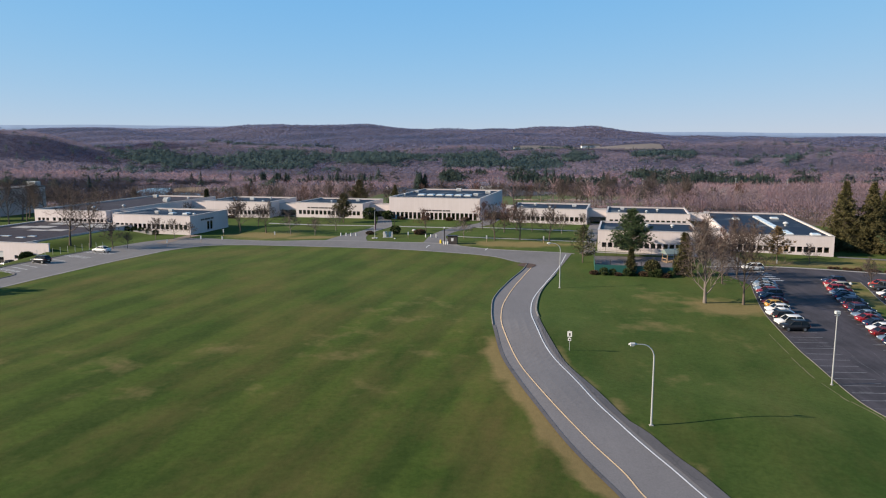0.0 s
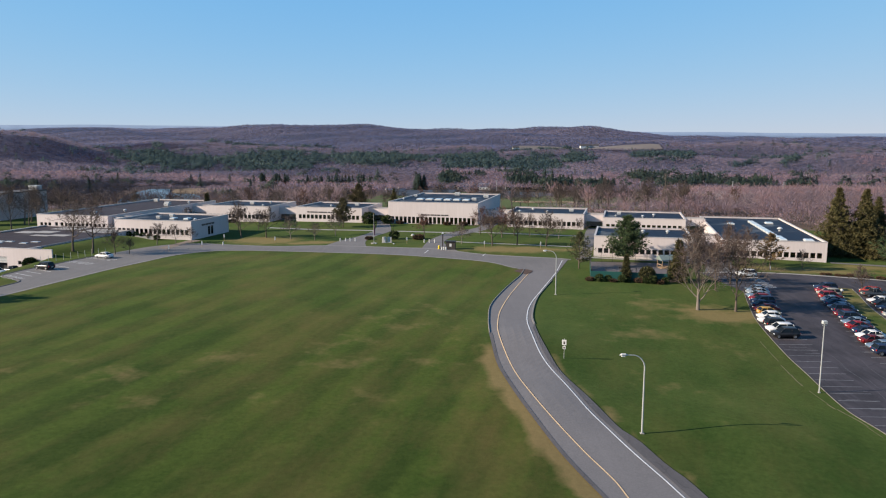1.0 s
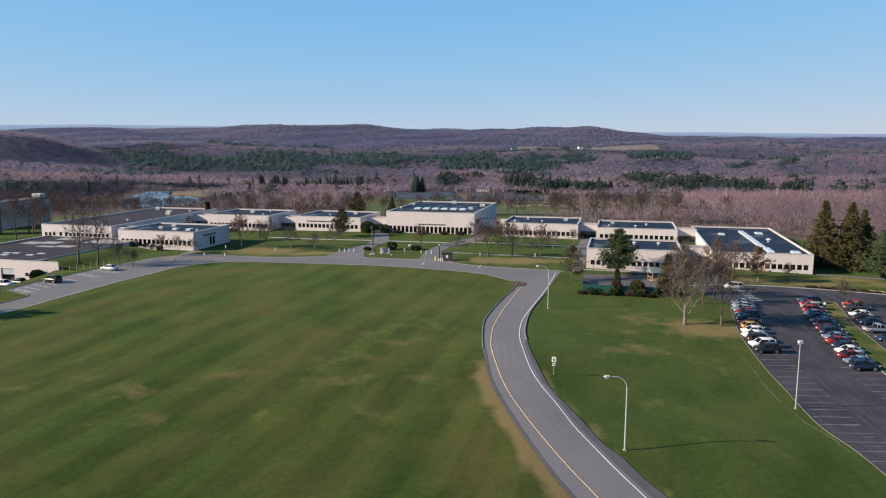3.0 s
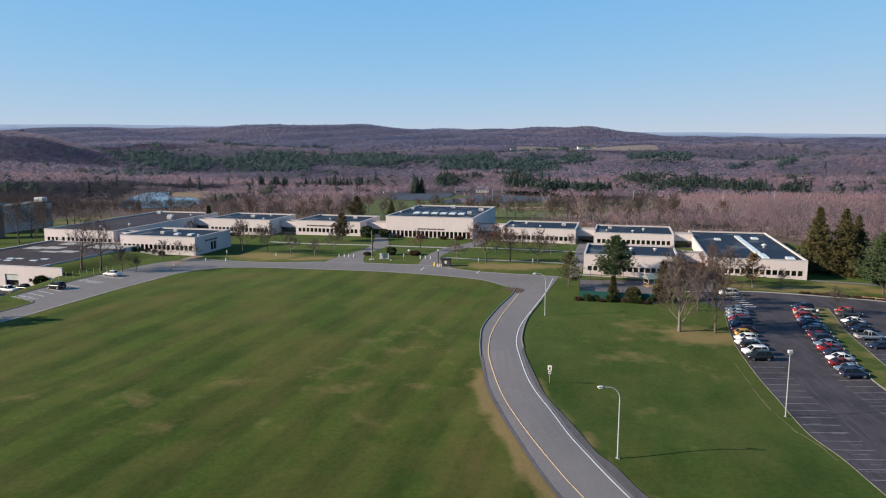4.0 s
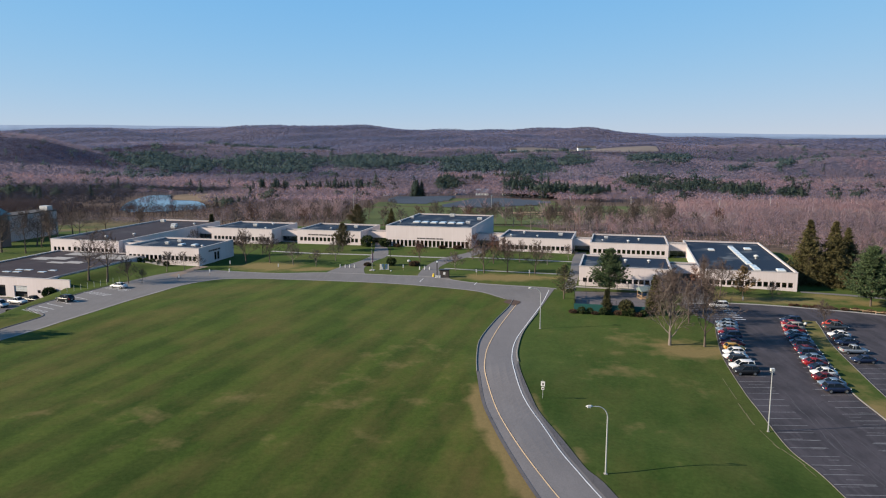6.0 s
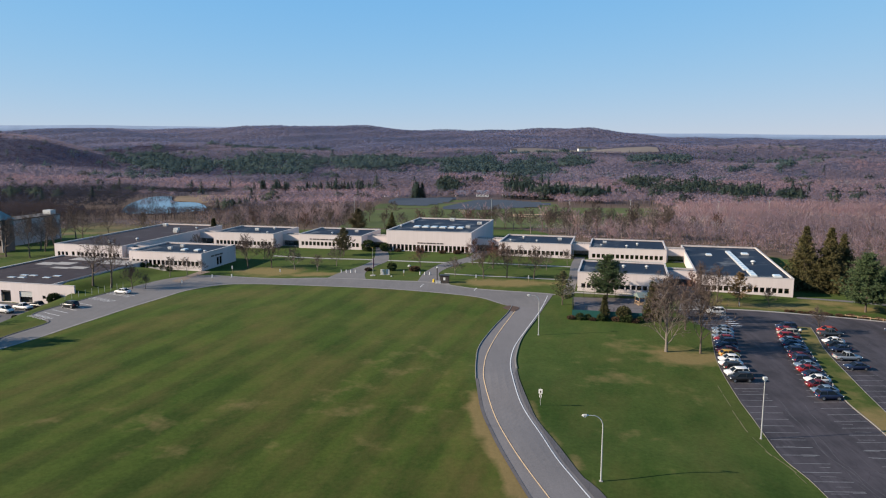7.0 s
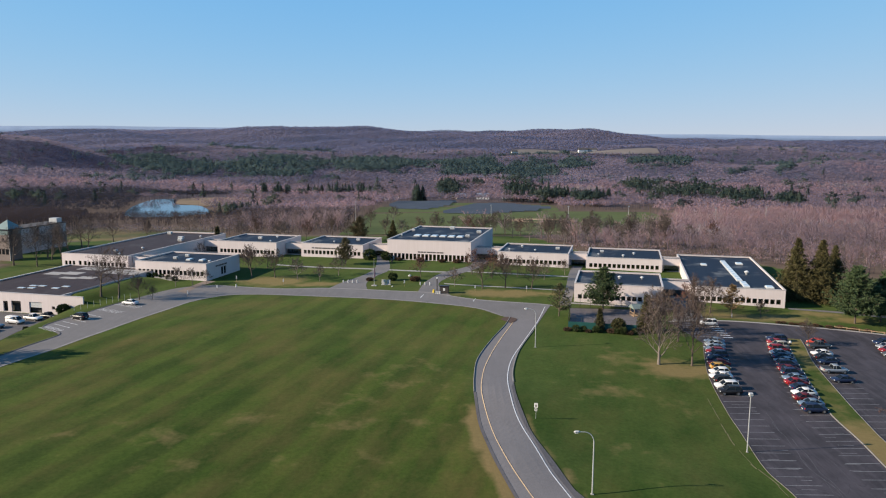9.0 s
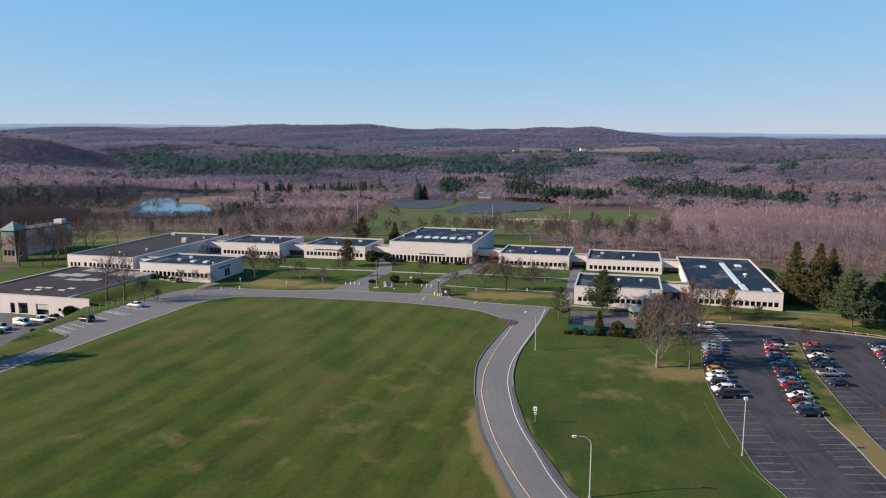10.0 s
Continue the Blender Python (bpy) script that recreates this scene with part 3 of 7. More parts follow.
DRIVE_FAR = ((-101, 98), (-96.5, 115), (-90.7, 127.8), (-88.9, 135.1), (-86.6, 142.6), (-86.6, 145.4), (-88.8, 147.8), (-93.9, 151.5), (-93.3, 158.1), (-91.2, 164.1), (-88.9, 173.4), (-86.7, 180.8), (-81.9, 195.6), (-76.8, 202.9), (-69.0, 206.2), (-62.4, 204.9), (-47.6, 202.2), (-33.7, 202.8), (-12.2, 197.7), (-1.9, 195.5), (11.4, 188.0), (29.0, 183.5), (32.8, 181.7))
ribbon("drive", DRIVE_NEAR, DRIVE_FAR, DRIVE, 0.04, "pale grey asphalt drive in front of the school", across=6)
ribbon("drive", ((18.0, 169.9), (20.2, 168.7), (24.5, 167.6), (28.5, 169.5)), ((18.4, 171.3), (22.0, 173.8), (27.0, 177.6), (32.4, 181.6)), DRIVE, 0.058, "pale grey asphalt where the road joins the drive", across=6)
stripe("drive_edge", [(x - 0.3, y + 0.5) for x, y in DRIVE_NEAR[:-1]] + [(16.2, 173.0), (18.0, 170.6)], 0.7, GUTTER, 0.046, "pale worn concrete gutter at the edge of the drive")
stripe("drive_edge", [(x + 0.2, y - 0.5) for x, y in DRIVE_FAR if x > -66], 0.8, GUTTER, 0.046, "pale worn concrete gutter at the edge of the drive")
kerb("kerb", DRIVE_FAR[1:12], 0.3, 0.14, SHOULDER, "dark kerb along the parking bay")
ribbon("bed", ((17.2, 166.8), (18.6, 169.4), (20.6, 168.6)), ((19.6, 163.2), (21.2, 165.6), (21.6, 167.4)), surface("mulch", (0.06, 0.035, 0.025), 0.95, 0.4, 1.0, 9.0), 0.12, "dark mulch at the tip of the lawn", across=2)

LOT_KERB = surface("worn_asphalt_kerb", (0.105, 0.098, 0.085), 0.85, 0.4, 0.4, 3.0)
LOT_L = ((53.5, 40), (51.8, 66), (51.7, 78.0), (51.1, 86.0), (52.9, 99.7), (53.9, 108.1), (56.6, 124.7), (59.9, 136.7), (63.6, 148.2))
ribbon("parking_lot", LOT_L, ((140, 30), (140, 80), (140, 140)), LOT, 0.05, "dark asphalt parking lot", step=2.5, across=24)
ribbon("parking_lot", ((63.6, 146.8), (100, 142), (140, 137)), ((60.8, 166.0), (77.7, 167.5), (99.4, 163.0), (114.2, 158.8), (142, 150)), LOT, 0.052, "dark asphalt parking lot", step=2.5, across=8)
DRY_GRASS = surface("dry_grass", (0.115, 0.105, 0.045), 0.95, 0.35, 0.6, 5.0)
track_rng = random.Random(9)
for line in (((52.4, 114.1), (51.4, 107.0), (50.6, 100.4), (49.8, 95.2), (49.7, 89.1), (49.9, 85.3), (50.6, 81.7), (50.9, 77.0), (51.4, 72.0)),):
    pts = along(line, 0.6)
    k = 0
    while k < len(pts) - 8:
        n = track_rng.randint(3, 9)
        off = track_rng.uniform(-0.22, 0.22)
        stripe("worn_track", [(x + off, y) for x, y in pts[k:k + n + 1]], track_rng.uniform(0.08, 0.26), DRY_GRASS, 0.035, "dry worn wheel track in the lawn beside the parking lot")
        k += n + track_rng.randint(0, 3)
kerb("kerb", LOT_L, 0.12, 0.10, LOT_KERB, "pale concrete kerb at the parking lot")
kerb("kerb", ((60.8, 166.2), (77.7, 167.8), (99.4, 163.3), (114.2, 159.1), (142, 150.3)), 0.9, 0.12, CONCRETE, "pale concrete walk along the parking lot")
ISLAND_L = ((69.4, 60), (69.9, 76), (70.4, 85.9), (71.8, 96.7), (72.8, 108.3), (75.4, 118.5), (80.8, 138.6), (85.7, 153.3))
ISLAND_R = ((74.4, 62), (74.8, 78), (75.8, 94.9), (77.3, 105.0), (79.9, 118.8), (83.4, 135.1), (87.2, 147.0), (88.9, 152.7))
island = ribbon("island", ISLAND_L, ISLAND_R, LAWN, 0.17, "grass island between parking rows", step=2, across=3)
iy = np.array([v.co.y for v in island.data.vertices])
island.data.attributes.new("dry", "FLOAT", "POINT").data.foreach_set("value", (0.32 + 0.53 * smooth(108, 96, iy) + 0.25 * smooth(128, 140, iy)).astype(np.float32))
kerb("kerb", ISLAND_L, 0.2, 0.19, KERB, "pale concrete kerb of the grass island")
kerb("kerb", ISLAND_R, 0.2, 0.19, KERB, "pale concrete kerb of the grass island")


def curve_at(line, y):
    ys = [q[1] for q in line]
    return float(np.interp(y, ys, [q[0] for q in line]))


def stall_lines():
    y = 62.0
    while y < 151:
        for edge, reach in ((LOT_L, 5.6), (ISLAND_L, -5.6), (ISLAND_R, 5.6)):
            x = curve_at(edge, y)
            if (edge is LOT_L and y > 148) or y > 150:
                continue
            x0 = x + (0.3 if reach > 0 else -0.3)
            stripe("stall_line", ((x0, y), (x0 + reach / 2, y + 0.02 * reach), (x0 + reach, y + 0.04 * reach)), 0.13, FADED_LINE, 0.058, "faded white stall line on the parking lot")
        y += 2.68
    for k in range(7):
        y = 153.5 + k * 1.9
        stripe("hatch_line", ((70.2, y - 0.55), (71.5, y - 0.62), (72.6, y - 0.7)), 0.4, WHITE_LINE, 0.06, "white end of the hatching on the parking lot")
        stripe("hatch_line", ((61.5 + 0.1 * k, y), (66.5, y - 0.3), (70.0, y - 0.5)), 0.22, FADED_LINE, 0.06, "faded white hatching on the parking lot")


stall_lines()
for k in range(5):          # bays along the drive
    bx, by = -92.5 + 0.65 * k, 154.2 + 2.65 * k
    stripe("stall_line", ((bx, by), (bx + 2.7, by - 1.75), (bx + 5.4, by - 3.5)), 0.16, WHITE_LINE, 0.06, "white stall line on the drive")
HATCH_PAINT = surface("fresh_white_paint", (0.62, 0.61, 0.60), 0.6, 0.15, 0.5, 6.0)
for (ax, ay), (cx, cy) in (((-93.6, 151.3), (-88.2, 147.8)), ((-88.8, 170.6), (-82.1, 166.5)), ((-86.9, 177.0), (-79.9, 172.7))):
    for k in range(7):
        x0, y0 = ax + (cx - ax) * k / 6, ay + (cy - ay) * k / 6
        stripe("hatch_line", ((x0 - 0.8, y0 - 0.9), (x0, y0), (x0 + 0.8, y0 + 0.9)), 0.2, HATCH_PAINT, 0.06, "white hatching on the drive")

for line in (((-4.4, 188.8), (-4.0, 190.7), (-3.5, 192.7)), ((10.8, 185.4), (11.2, 187.0), (11.7, 188.6))):
    stripe("stop_line", line, 0.2, WHITE_LINE, 0.06, "worn white stop line on the drive")
BRICK_WALK = surface("brown_paving", (0.155, 0.118, 0.092), 0.9, 0.2, 0.5, 5.0)
ribbon("walkway", ((-77.4, 195.6), (-76.3, 203.3), (-74.6, 213.6)), ((-73.9, 192.6), (-73.4, 202.6), (-71.0, 211.9)), BRICK_WALK, 0.05, "brown paved walk to the wing", across=2)
crack_rng = random.Random(31)
SEALED = surface("sealed_crack", (0.062, 0.056, 0.060), 0.8, 0.5, 0.6, 5.0)
for k in range(9):          # sealed cracks along the parking lot aisle
    y0 = crack_rng.uniform(62, 120)
    x0 = curve_at(LOT_L, y0) + crack_rng.uniform(5.5, 13)
    pts = [(x0 + curve_at(LOT_L, y0 + 3.0 * i) - curve_at(LOT_L, y0) + crack_rng.uniform(-0.35, 0.35), y0 + 3.0 * i) for i in range(crack_rng.randint(4, 9))]
    stripe("sealed_crack", pts, crack_rng.uniform(0.05, 0.1), SEALED, 0.057, "pale sealed crack in the parking lot asphalt")
for k in range(26):         # older faded stall marks between the painted lines
    y0 = crack_rng.uniform(62, 116)
    edge, side = (LOT_L, 1) if k % 2 else (ISLAND_L, -1)
    x0 = curve_at(edge, y0) + side * crack_rng.uniform(0.5, 4.5)
    stripe("stall_line", ((x0, y0), (x0 + side * 0.8, y0 + 0.03), (x0 + side * crack_rng.uniform(1.6, 3.0), y0 + 0.08)), 0.09, FADED_LINE, 0.0575, "faded white stall line on the parking lot")

ribbon("path", ((-34.0, 198.7), (-30.1, 211.1), (-24.8, 221.9), (-21.9, 233.6), (-22.4, 249.5), (-23.6, 264.0)), ((-20.5, 197.5), (-22.1, 209.5), (-19.8, 221.0), (-16.6, 230.3), (-17.3, 245.2), (-19.6, 262.0)), DRIVE, 0.035, "grey asphalt path to the entrance", across=3)
ribbon("path", ((-5.6, 194.0), (-3.9, 207.4), (-1.0, 217.6), (2.5, 226.0), (11.6, 239.4), (14, 254)), ((5.4, 189.6), (0.8, 204.6), (3.4, 215.8), (8.2, 223.7), (15.6, 236.3), (20, 252)), DRIVE, 0.033, "grey asphalt path between the lawns", across=3)
for line, width in ((((-58.6, 243.7), (-43.2, 238.4), (-26.6, 234.7), (-16.3, 231.4), (-2.4, 227.4), (6, 226.4)), 1.9), (((2.6, 207.3), (12.2, 204.8), (22.7, 203.1), (39.9, 200.3)), 1.2), (((10.1, 227.8), (28.3, 224.0), (46, 221.0)), 1.6), (((38.1, 184.6), (53.0, 181.5), (68, 178.6)), 1.6)):
    stripe("walkway", line, width, CONCRETE, 0.03, "pale concrete walkway across the lawn")
ribbon("path", ((34.3, 181.4), (39.4, 199.3), (45.0, 225.3), (49.0, 240.5)), ((38.0, 181.6), (42.3, 199.4), (48.5, 225.5), (52.6, 239.7)), DRIVE, 0.036, "grey asphalt path beside the classroom wing", across=2)
ribbon("path", ((62, 166.5), (66, 178), (69.5, 193)), ((71, 167.3), (73, 178), (75, 190)), DRIVE, 0.034, "grey asphalt path from the parking lot", across=2)
ribbon("path", ((99.6, 181.6), (113, 178.8), (128, 174)), ((100, 183.2), (113.5, 180.8), (129, 176.5)), DRIVE, 0.034, "grey asphalt path behind the spruces", across=2)
ribbon("court", ((33.6, 158.4), (35.6, 168), (37.4, 178.6)), ((49.5, 155.4), (53.5, 168), (57.2, 177.6)), COURT, 0.03, "grey paved play court", across=4)
ribbon("yard", ((-104, 148), (-105, 160), (-104.2, 177.5)), ((-150, 150), (-150, 170), (-140, 187)), SHOULDER, 0.04, "dark asphalt service yard before the garage", across=6)
ribbon("plaza", ((-133, 225), (-118, 221.5), (-98, 216)), ((-134, 236), (-118, 232), (-101, 228)), CONCRETE, 0.05, "pale concrete plaza before the wing", across=4)

# ---- clearings behind the school ----
def clearing(name, poly, material, lift, label, step=14):
    """A patch of open ground, laid over the terrain in strips."""
    ys = np.arange(min(p[1] for p in poly), max(p[1] for p in poly), step)
    rows = []
    for y in ys[1:]:
        cuts = sorted(x0 + (y - y0) * (x1 - x0) / (y1 - y0) for (x0, y0), (x1, y1) in zip(poly, poly[1:] + poly[:1]) if (y0 > y) != (y1 > y))
        if len(cuts) >= 2:
            rows.append((y, cuts[0], cuts[-1]))
    across = 12
    vs = [(a + (b - a) * k / across, y) for y, a, b in rows for k in range(across + 1)]
    zs = terrain([v[0] for v in vs], [v[1] for v in vs]) + lift
    m = across + 1
    fs = [(i * m + k, i * m + k + 1, (i + 1) * m + k + 1, (i + 1) * m + k) for i in range(len(rows) - 1) for k in range(across)]
    return tagged(link_mesh(name, [(x, y, z) for (x, y), z in zip(vs, zs)], fs, material, smooth=True), label, "", "", "structure")


MEADOW = surface("marsh_grass", (0.158, 0.115, 0.076), 0.95, 0.3, 0.02, 0.3, spec=0.08)
FIELD = surface("sports_turf", (0.072, 0.086, 0.030), 0.95, 0.22, 0.02, 0.3, spec=0.08)
HAY = surface("hay_field", (0.138, 0.118, 0.105), 0.95, 0.25, 0.01, 0.2, spec=0.08)
SAND = surface("infield_sand", (0.30, 0.195, 0.115), 0.95, 0.15, 0.1, 1.0)
clearing("ballfield", BALLFIELD, FIELD, 0.25, "green sports field behind the school")
clearing("marsh", MARSH, MEADOW, 0.4, "tan marsh meadow beside the lake")
clearing("farm_field", FARM, HAY, 3.0, "pale hay field on the far slope", 30)
clearing("farm_field", FARM_FAR, HAY, 3.0, "pale hay field on the far slope", 30)
infield = [(78 + 27 * math.cos(a), 536 + 34 * math.sin(a)) for a in np.linspace(0, 2 * math.pi, 24, endpoint=False)]
clearing("infield", infield, SAND, 0.5, "tan sand infield of the ball diamond", 4)
clearing("diamond", [(78 + 15 * math.cos(a), 526 + 17 * math.sin(a)) for a in np.linspace(0, 2 * math.pi, 20, endpoint=False)], FIELD, 0.7, "grass diamond inside the sand infield", 4)
shore = along(LAKE + LAKE[:1], 12)[:-1]
tagged(link_mesh("lake", [(x, y, -29.0) for x, y in shore], [tuple(range(len(shore)))[::-1]], WATER), "still blue lake among bare woods", "lake", "", "structure")


# ---- school buildings ----
def wall_with_openings(length, height, thick, openings, foot=-0.8):
    """A wall along x with rectangular openings (x0, x1, z0, z1), all through its thickness."""
    bm = bmesh.new()
    xs = sorted({0.0, length, *(o[0] for o in openings), *(o[1] for o in openings)})
    for x0, x1 in zip(xs, xs[1:]):
        if x1 - x0 < 1e-4:
            continue
        mid = (x0 + x1) / 2
        cut = [o for o in openings if o[0] < mid < o[1]]
        z = foot
        for o in sorted(cut, key=lambda q: q[2]):
            if o[2] - z > 1e-3:
                box(bm, x0, 0, z, x1, thick, o[2])
            z = o[3]
        box(bm, x0, 0, z, x1, thick, height)
    bmesh.ops.remove_doubles(bm, verts=bm.verts, dist=1e-4)
    return bm


window_meshes = {}


def window(parent, x, y, z, w, h, turn=0.0):
    """A fixed window: bronze frame with a mullion, and its pane."""
    key = (round(w, 3), round(h, 3))
    if key not in window_meshes:
        f = 0.06
        fb = boxes((0, 0, 0, f, 0.08, h), (w - f, 0, 0, w, 0.08, h), (f, 0, 0, w - f, 0.08, f), (f, 0, h - f, w - f, 0.08, h))
        fm = bpy.data.meshes.new("frame")
        fb.to_mesh(fm), fb.free(), fm.materials.append(FRAME)
        pb = boxes((f, 0.03, f, w - f, 0.045, h - f))
        pm = bpy.data.meshes.new("pane")
        pb.to_mesh(pm), pb.free(), pm.materials.append(PANE)
        window_meshes[key] = fm, pm
    fm, pm = window_meshes[key]
    win = share("window", fm, parent, pose(x, y, z, 0, 0, turn))
    pane = share("pane", pm, win)
    pane.visible_shadow = False
    return win


def building(fl, w, d, zb, h, label, front=(15, 0.98, 1.25, 1.75), roof=ROOF, edge=COPING, thick=0.35, doors=(), side_doors=(), margin=0.9, back=True):
    """A flat-roofed wing. fl: front left corner; front: count, width, height and sill of its windows."""
    b = empty("school_wing", pose(fl[0], fl[1], zb, 0, 0, ANGLE), label, "building")
    n, ww, wh, sill = front
    opens = []
    if n:
        pitch = (w - 2 * margin) / n
        for k in range(n):
            x0 = margin + (k + 0.5) * pitch - ww / 2
            if not any(a - 0.3 < x0 + ww and x0 < c + 0.3 for a, c, _ in doors):
                opens.append((x0, x0 + ww, sill, sill + wh))
    door_opens = [(a, c, 0.02, top) for a, c, top in doors]
    part("front_wall", wall_with_openings(w, h, thick, opens + door_opens), WALL, b)
    for x0, x1, z0, z1 in opens:
        window(b, x0, thick - 0.16, z0, x1 - x0, z1 - z0)
    for x0, x1, z0, z1 in door_opens:
        window(b, x0, thick - 0.16, z0, x1 - x0, z1 - z0)["label"] = "dark glazed entrance door"
    wb = part("back_wall", wall_with_openings(w, h, thick, ()), WALL, b)
    wb.matrix_basis = pose(0, d - thick, 0)
    for name, x in (("side_wall", 0.0), ("side_wall", w - thick)):
        so = [(a, c, 0.02, top) for a, c, top in side_doors] if x else []
        sw = part(name, wall_with_openings(d - 2 * thick, h, thick, so), WALL, b)
        sw.matrix_basis = pose(x + thick, thick, 0, 0, 0, 90)
        for x0, x1, z0, z1 in so:
            window(b, x + thick - 0.16, thick + x0, z0, x1 - x0, z1 - z0, 90)["label"] = "dark glazed door"
    part("floor_slab", boxes((thick, thick, -0.2, w - thick, d - thick, 0.0)), INSIDE, b)
    part("roof", boxes((thick, thick, h - 0.62, w - thick, d - thick, h - 0.34)), roof, b, "dark flat membrane roof")
    c, o = 0.42, 0.07
    part("coping", boxes((-o, -o, h, w + o, c, h + 0.12), (-o, d - c, h, w + o, d + o, h + 0.12), (-o, c, h, c, d - c, h + 0.12), (w - c, c, h, w + o, d - c, h + 0.12)), edge, b, "metal coping on the parapet")
    b["size"] = (w, d, h)
    return b


def link_wing(fl, w, d, zb, h, label="low link between two wings with a recessed glazed entrance"):
    """A low connecting passage: pale fascia above a recessed dark entrance."""
    b = empty("link_passage", pose(fl[0], fl[1], zb, 0, 0, ANGLE), label, "building")
    g = 0.05
    f = 0.52 * h
    part("fascia", boxes((g, 0, h - f, w - g, 0.35, h)), WALL, b)
    part("back_wall", boxes((g, d - 0.3, -0.8, w - g, d, h)), WALL, b)
    part("roof", boxes((g, 0.36, h - 0.5, w - g, d - 0.31, h - 0.3)), ROOF, b, "dark flat membrane roof")
    part("coping", boxes((g, -0.06, h, w - g, 0.4, h + 0.1)), COPING, b)
    part("coping", boxes((g, d - 0.4, h, w - g, d + 0.06, h + 0.1)), COPING, b)
    part("floor_slab", boxes((g, -0.5, -0.5, w - g, d - 0.32, 0.06)), CONCRETE, b)
    n = max(2, round(w / 2.2))
    for k in range(n):
        ww = (w - 0.4) / n
        window(b, 0.2 + k * ww, 1.4, 0.06, ww - 0.08, h - 0.6)["label"] = "dark glazed entrance panel"
    part("post", boxes((0.3, 0.05, 0.06, 0.55, 0.3, h - f)), WALL, b)
    part("post", boxes((w - 0.55, 0.05, 0.06, w - 0.3, 0.3, h - f)), WALL, b)
    return b


def lettering(b, x, y, z, widths, height, turn=0.0):
    """Raised lettering too small to read: plain bars."""
    bm = bmesh.new()
    for wd in widths:
        if wd > 0:
            box(bm, x, y - 0.06, z, x + wd, y - 0.01, z + height)
        x += abs(wd) + 0.16
    ob = part("lettering", bm, LETTER, b, "row of dark raised letters")
    return ob


def roof_unit(b, x, y, kind, scale=1.0):
    """Equipment on the roof of b at its own x, y."""
    w, d, h = b["size"]
    m = b.matrix_basis @ pose(x, y, h - 0.34)
    scale *= 0.72 if kind == "vent" else 0.85 if kind == "hvac" else 1.0
    if kind == "hvac":
        u = empty("rooftop_unit", m, "white metal air handling unit on a flat roof", "rooftop unit")
        part("curb", boxes((-1.0 * scale, -0.7 * scale, 0, 1.0 * scale, 0.7 * scale, 0.3)), METAL_GREY, u)
        part("housing", boxes((-1.1 * scale, -0.8 * scale, 0.3, 1.1 * scale, 0.8 * scale, 1.25 * scale), bevel=0.05), METAL_WHITE, u)
        part("grille", boxes((-0.8 * scale, -0.83 * scale, 0.45, 0.1 * scale, -0.8 * scale, 1.05 * scale)), METAL_GREY, u)
    elif kind == "vent":
        u = empty("roof_vent", m, "white mushroom exhaust vent on a flat roof", "roof vent")
        bm = bmesh.new()
        cylinder(bm, 0, 0, 0, 0.55 * scale, 0.33 * scale)
        part("duct", bm, METAL_GREY, u)
        bm = bmesh.new()
        tube(bm, ((0, 0, 0.5 * scale), (0, 0, 0.62 * scale), (0, 0, 0.85 * scale), (0, 0, 1.0 * scale)), (0.6 * scale, 0.68 * scale, 0.5 * scale, 0.15 * scale), 12)
        part("cap", bm, METAL_WHITE, u)
    elif kind in ("skylight", "strip"):
        u = empty("skylight", m, "pale translucent skylight on a flat roof", "skylight")
        scale *= 0.92 if b["size"][2] > 7 else 1.0
        q = 0.62 * scale if kind == "strip" else scale
        part("curb", boxes((-1.35 * q, -1.9 * scale, 0, 1.35 * q, 1.9 * scale, 0.35)), METAL_WHITE, u)
        bm = bmesh.new()
        s = scale
        vs = [bm.verts.new(p) for p in ((-1.25 * q, -1.8 * s, 0.35), (1.25 * q, -1.8 * s, 0.35), (1.25 * q, 1.8 * s, 0.35), (-1.25 * q, 1.8 * s, 0.35), (-1.1 * q, -1.65 * s, 0.52), (1.1 * q, -1.65 * s, 0.52), (1.1 * q, 1.65 * s, 0.52), (-1.1 * q, 1.65 * s, 0.52))]
        for f in ((4, 5, 6, 7), (0, 1, 5, 4), (1, 2, 6, 5), (2, 3, 7, 6), (3, 0, 4, 7)):
            bm.faces.new([vs[i] for i in f])
        part("dome", bm, SKYLIGHT, u)
    return u


WING = "one-storey cream precast concrete school wing with a flat dark roof"
gym_wing = building((74.2, 188.9), 25.5, 61.5, 0.6, 5.55, "long cream concrete wing with a blue-black flat roof", (15, 1.2, 1.4, 1.35))
class_wing = building((39.8, 186.2), 24.5, 21.5, 2.0, 5.45, WING, (15, 1.1, 1.25, 1.05))
rear_wing = building((53.1, 236.7), 26.0, 24.0, 2.5, 4.5, WING, (15, 1.1, 1.4, 0.95))
east_wing = building((22.1, 242.8), 25.5, 22.5, 3.0, 5.0, WING, (15, 1.14, 1.45, 0.95))
library = building((-18.8, 254.8), 32.3, 46.0, 3.1, 7.6, "tall cream concrete library with skylights on its flat roof", (20, 1.1, 2.3, 0.2))
west_wing = building((-53.0, 262.6), 25.5, 22.5, 3.0, 5.2, WING, (15, 1.12, 1.45, 1.05))
hall_wing = building((-87.0, 267.2), 25.5, 22.5, 2.7, 5.7, WING, (15, 1.12, 1.45, 1.15))
theatre_wing = building((-99.5, 218.9), 26.3, 21.0, 3.3, 5.0, "cream concrete wing with blue-grey roof and a side entrance", (16, 1.1, 1.5, 0.9), side_doors=((8.5, 9.9, 2.6), (10.2, 11.6, 2.6)))
long_wing = building((-132.5, 236.0), 27.0, 64.0, 3.2, 4.95, "long cream concrete wing with an old brown roof", (16, 1.05, 1.5, 0.85), roof=ROOF_BROWN, doors=((6.9, 8.0, 2.5), (9.0, 10.1, 2.5)))

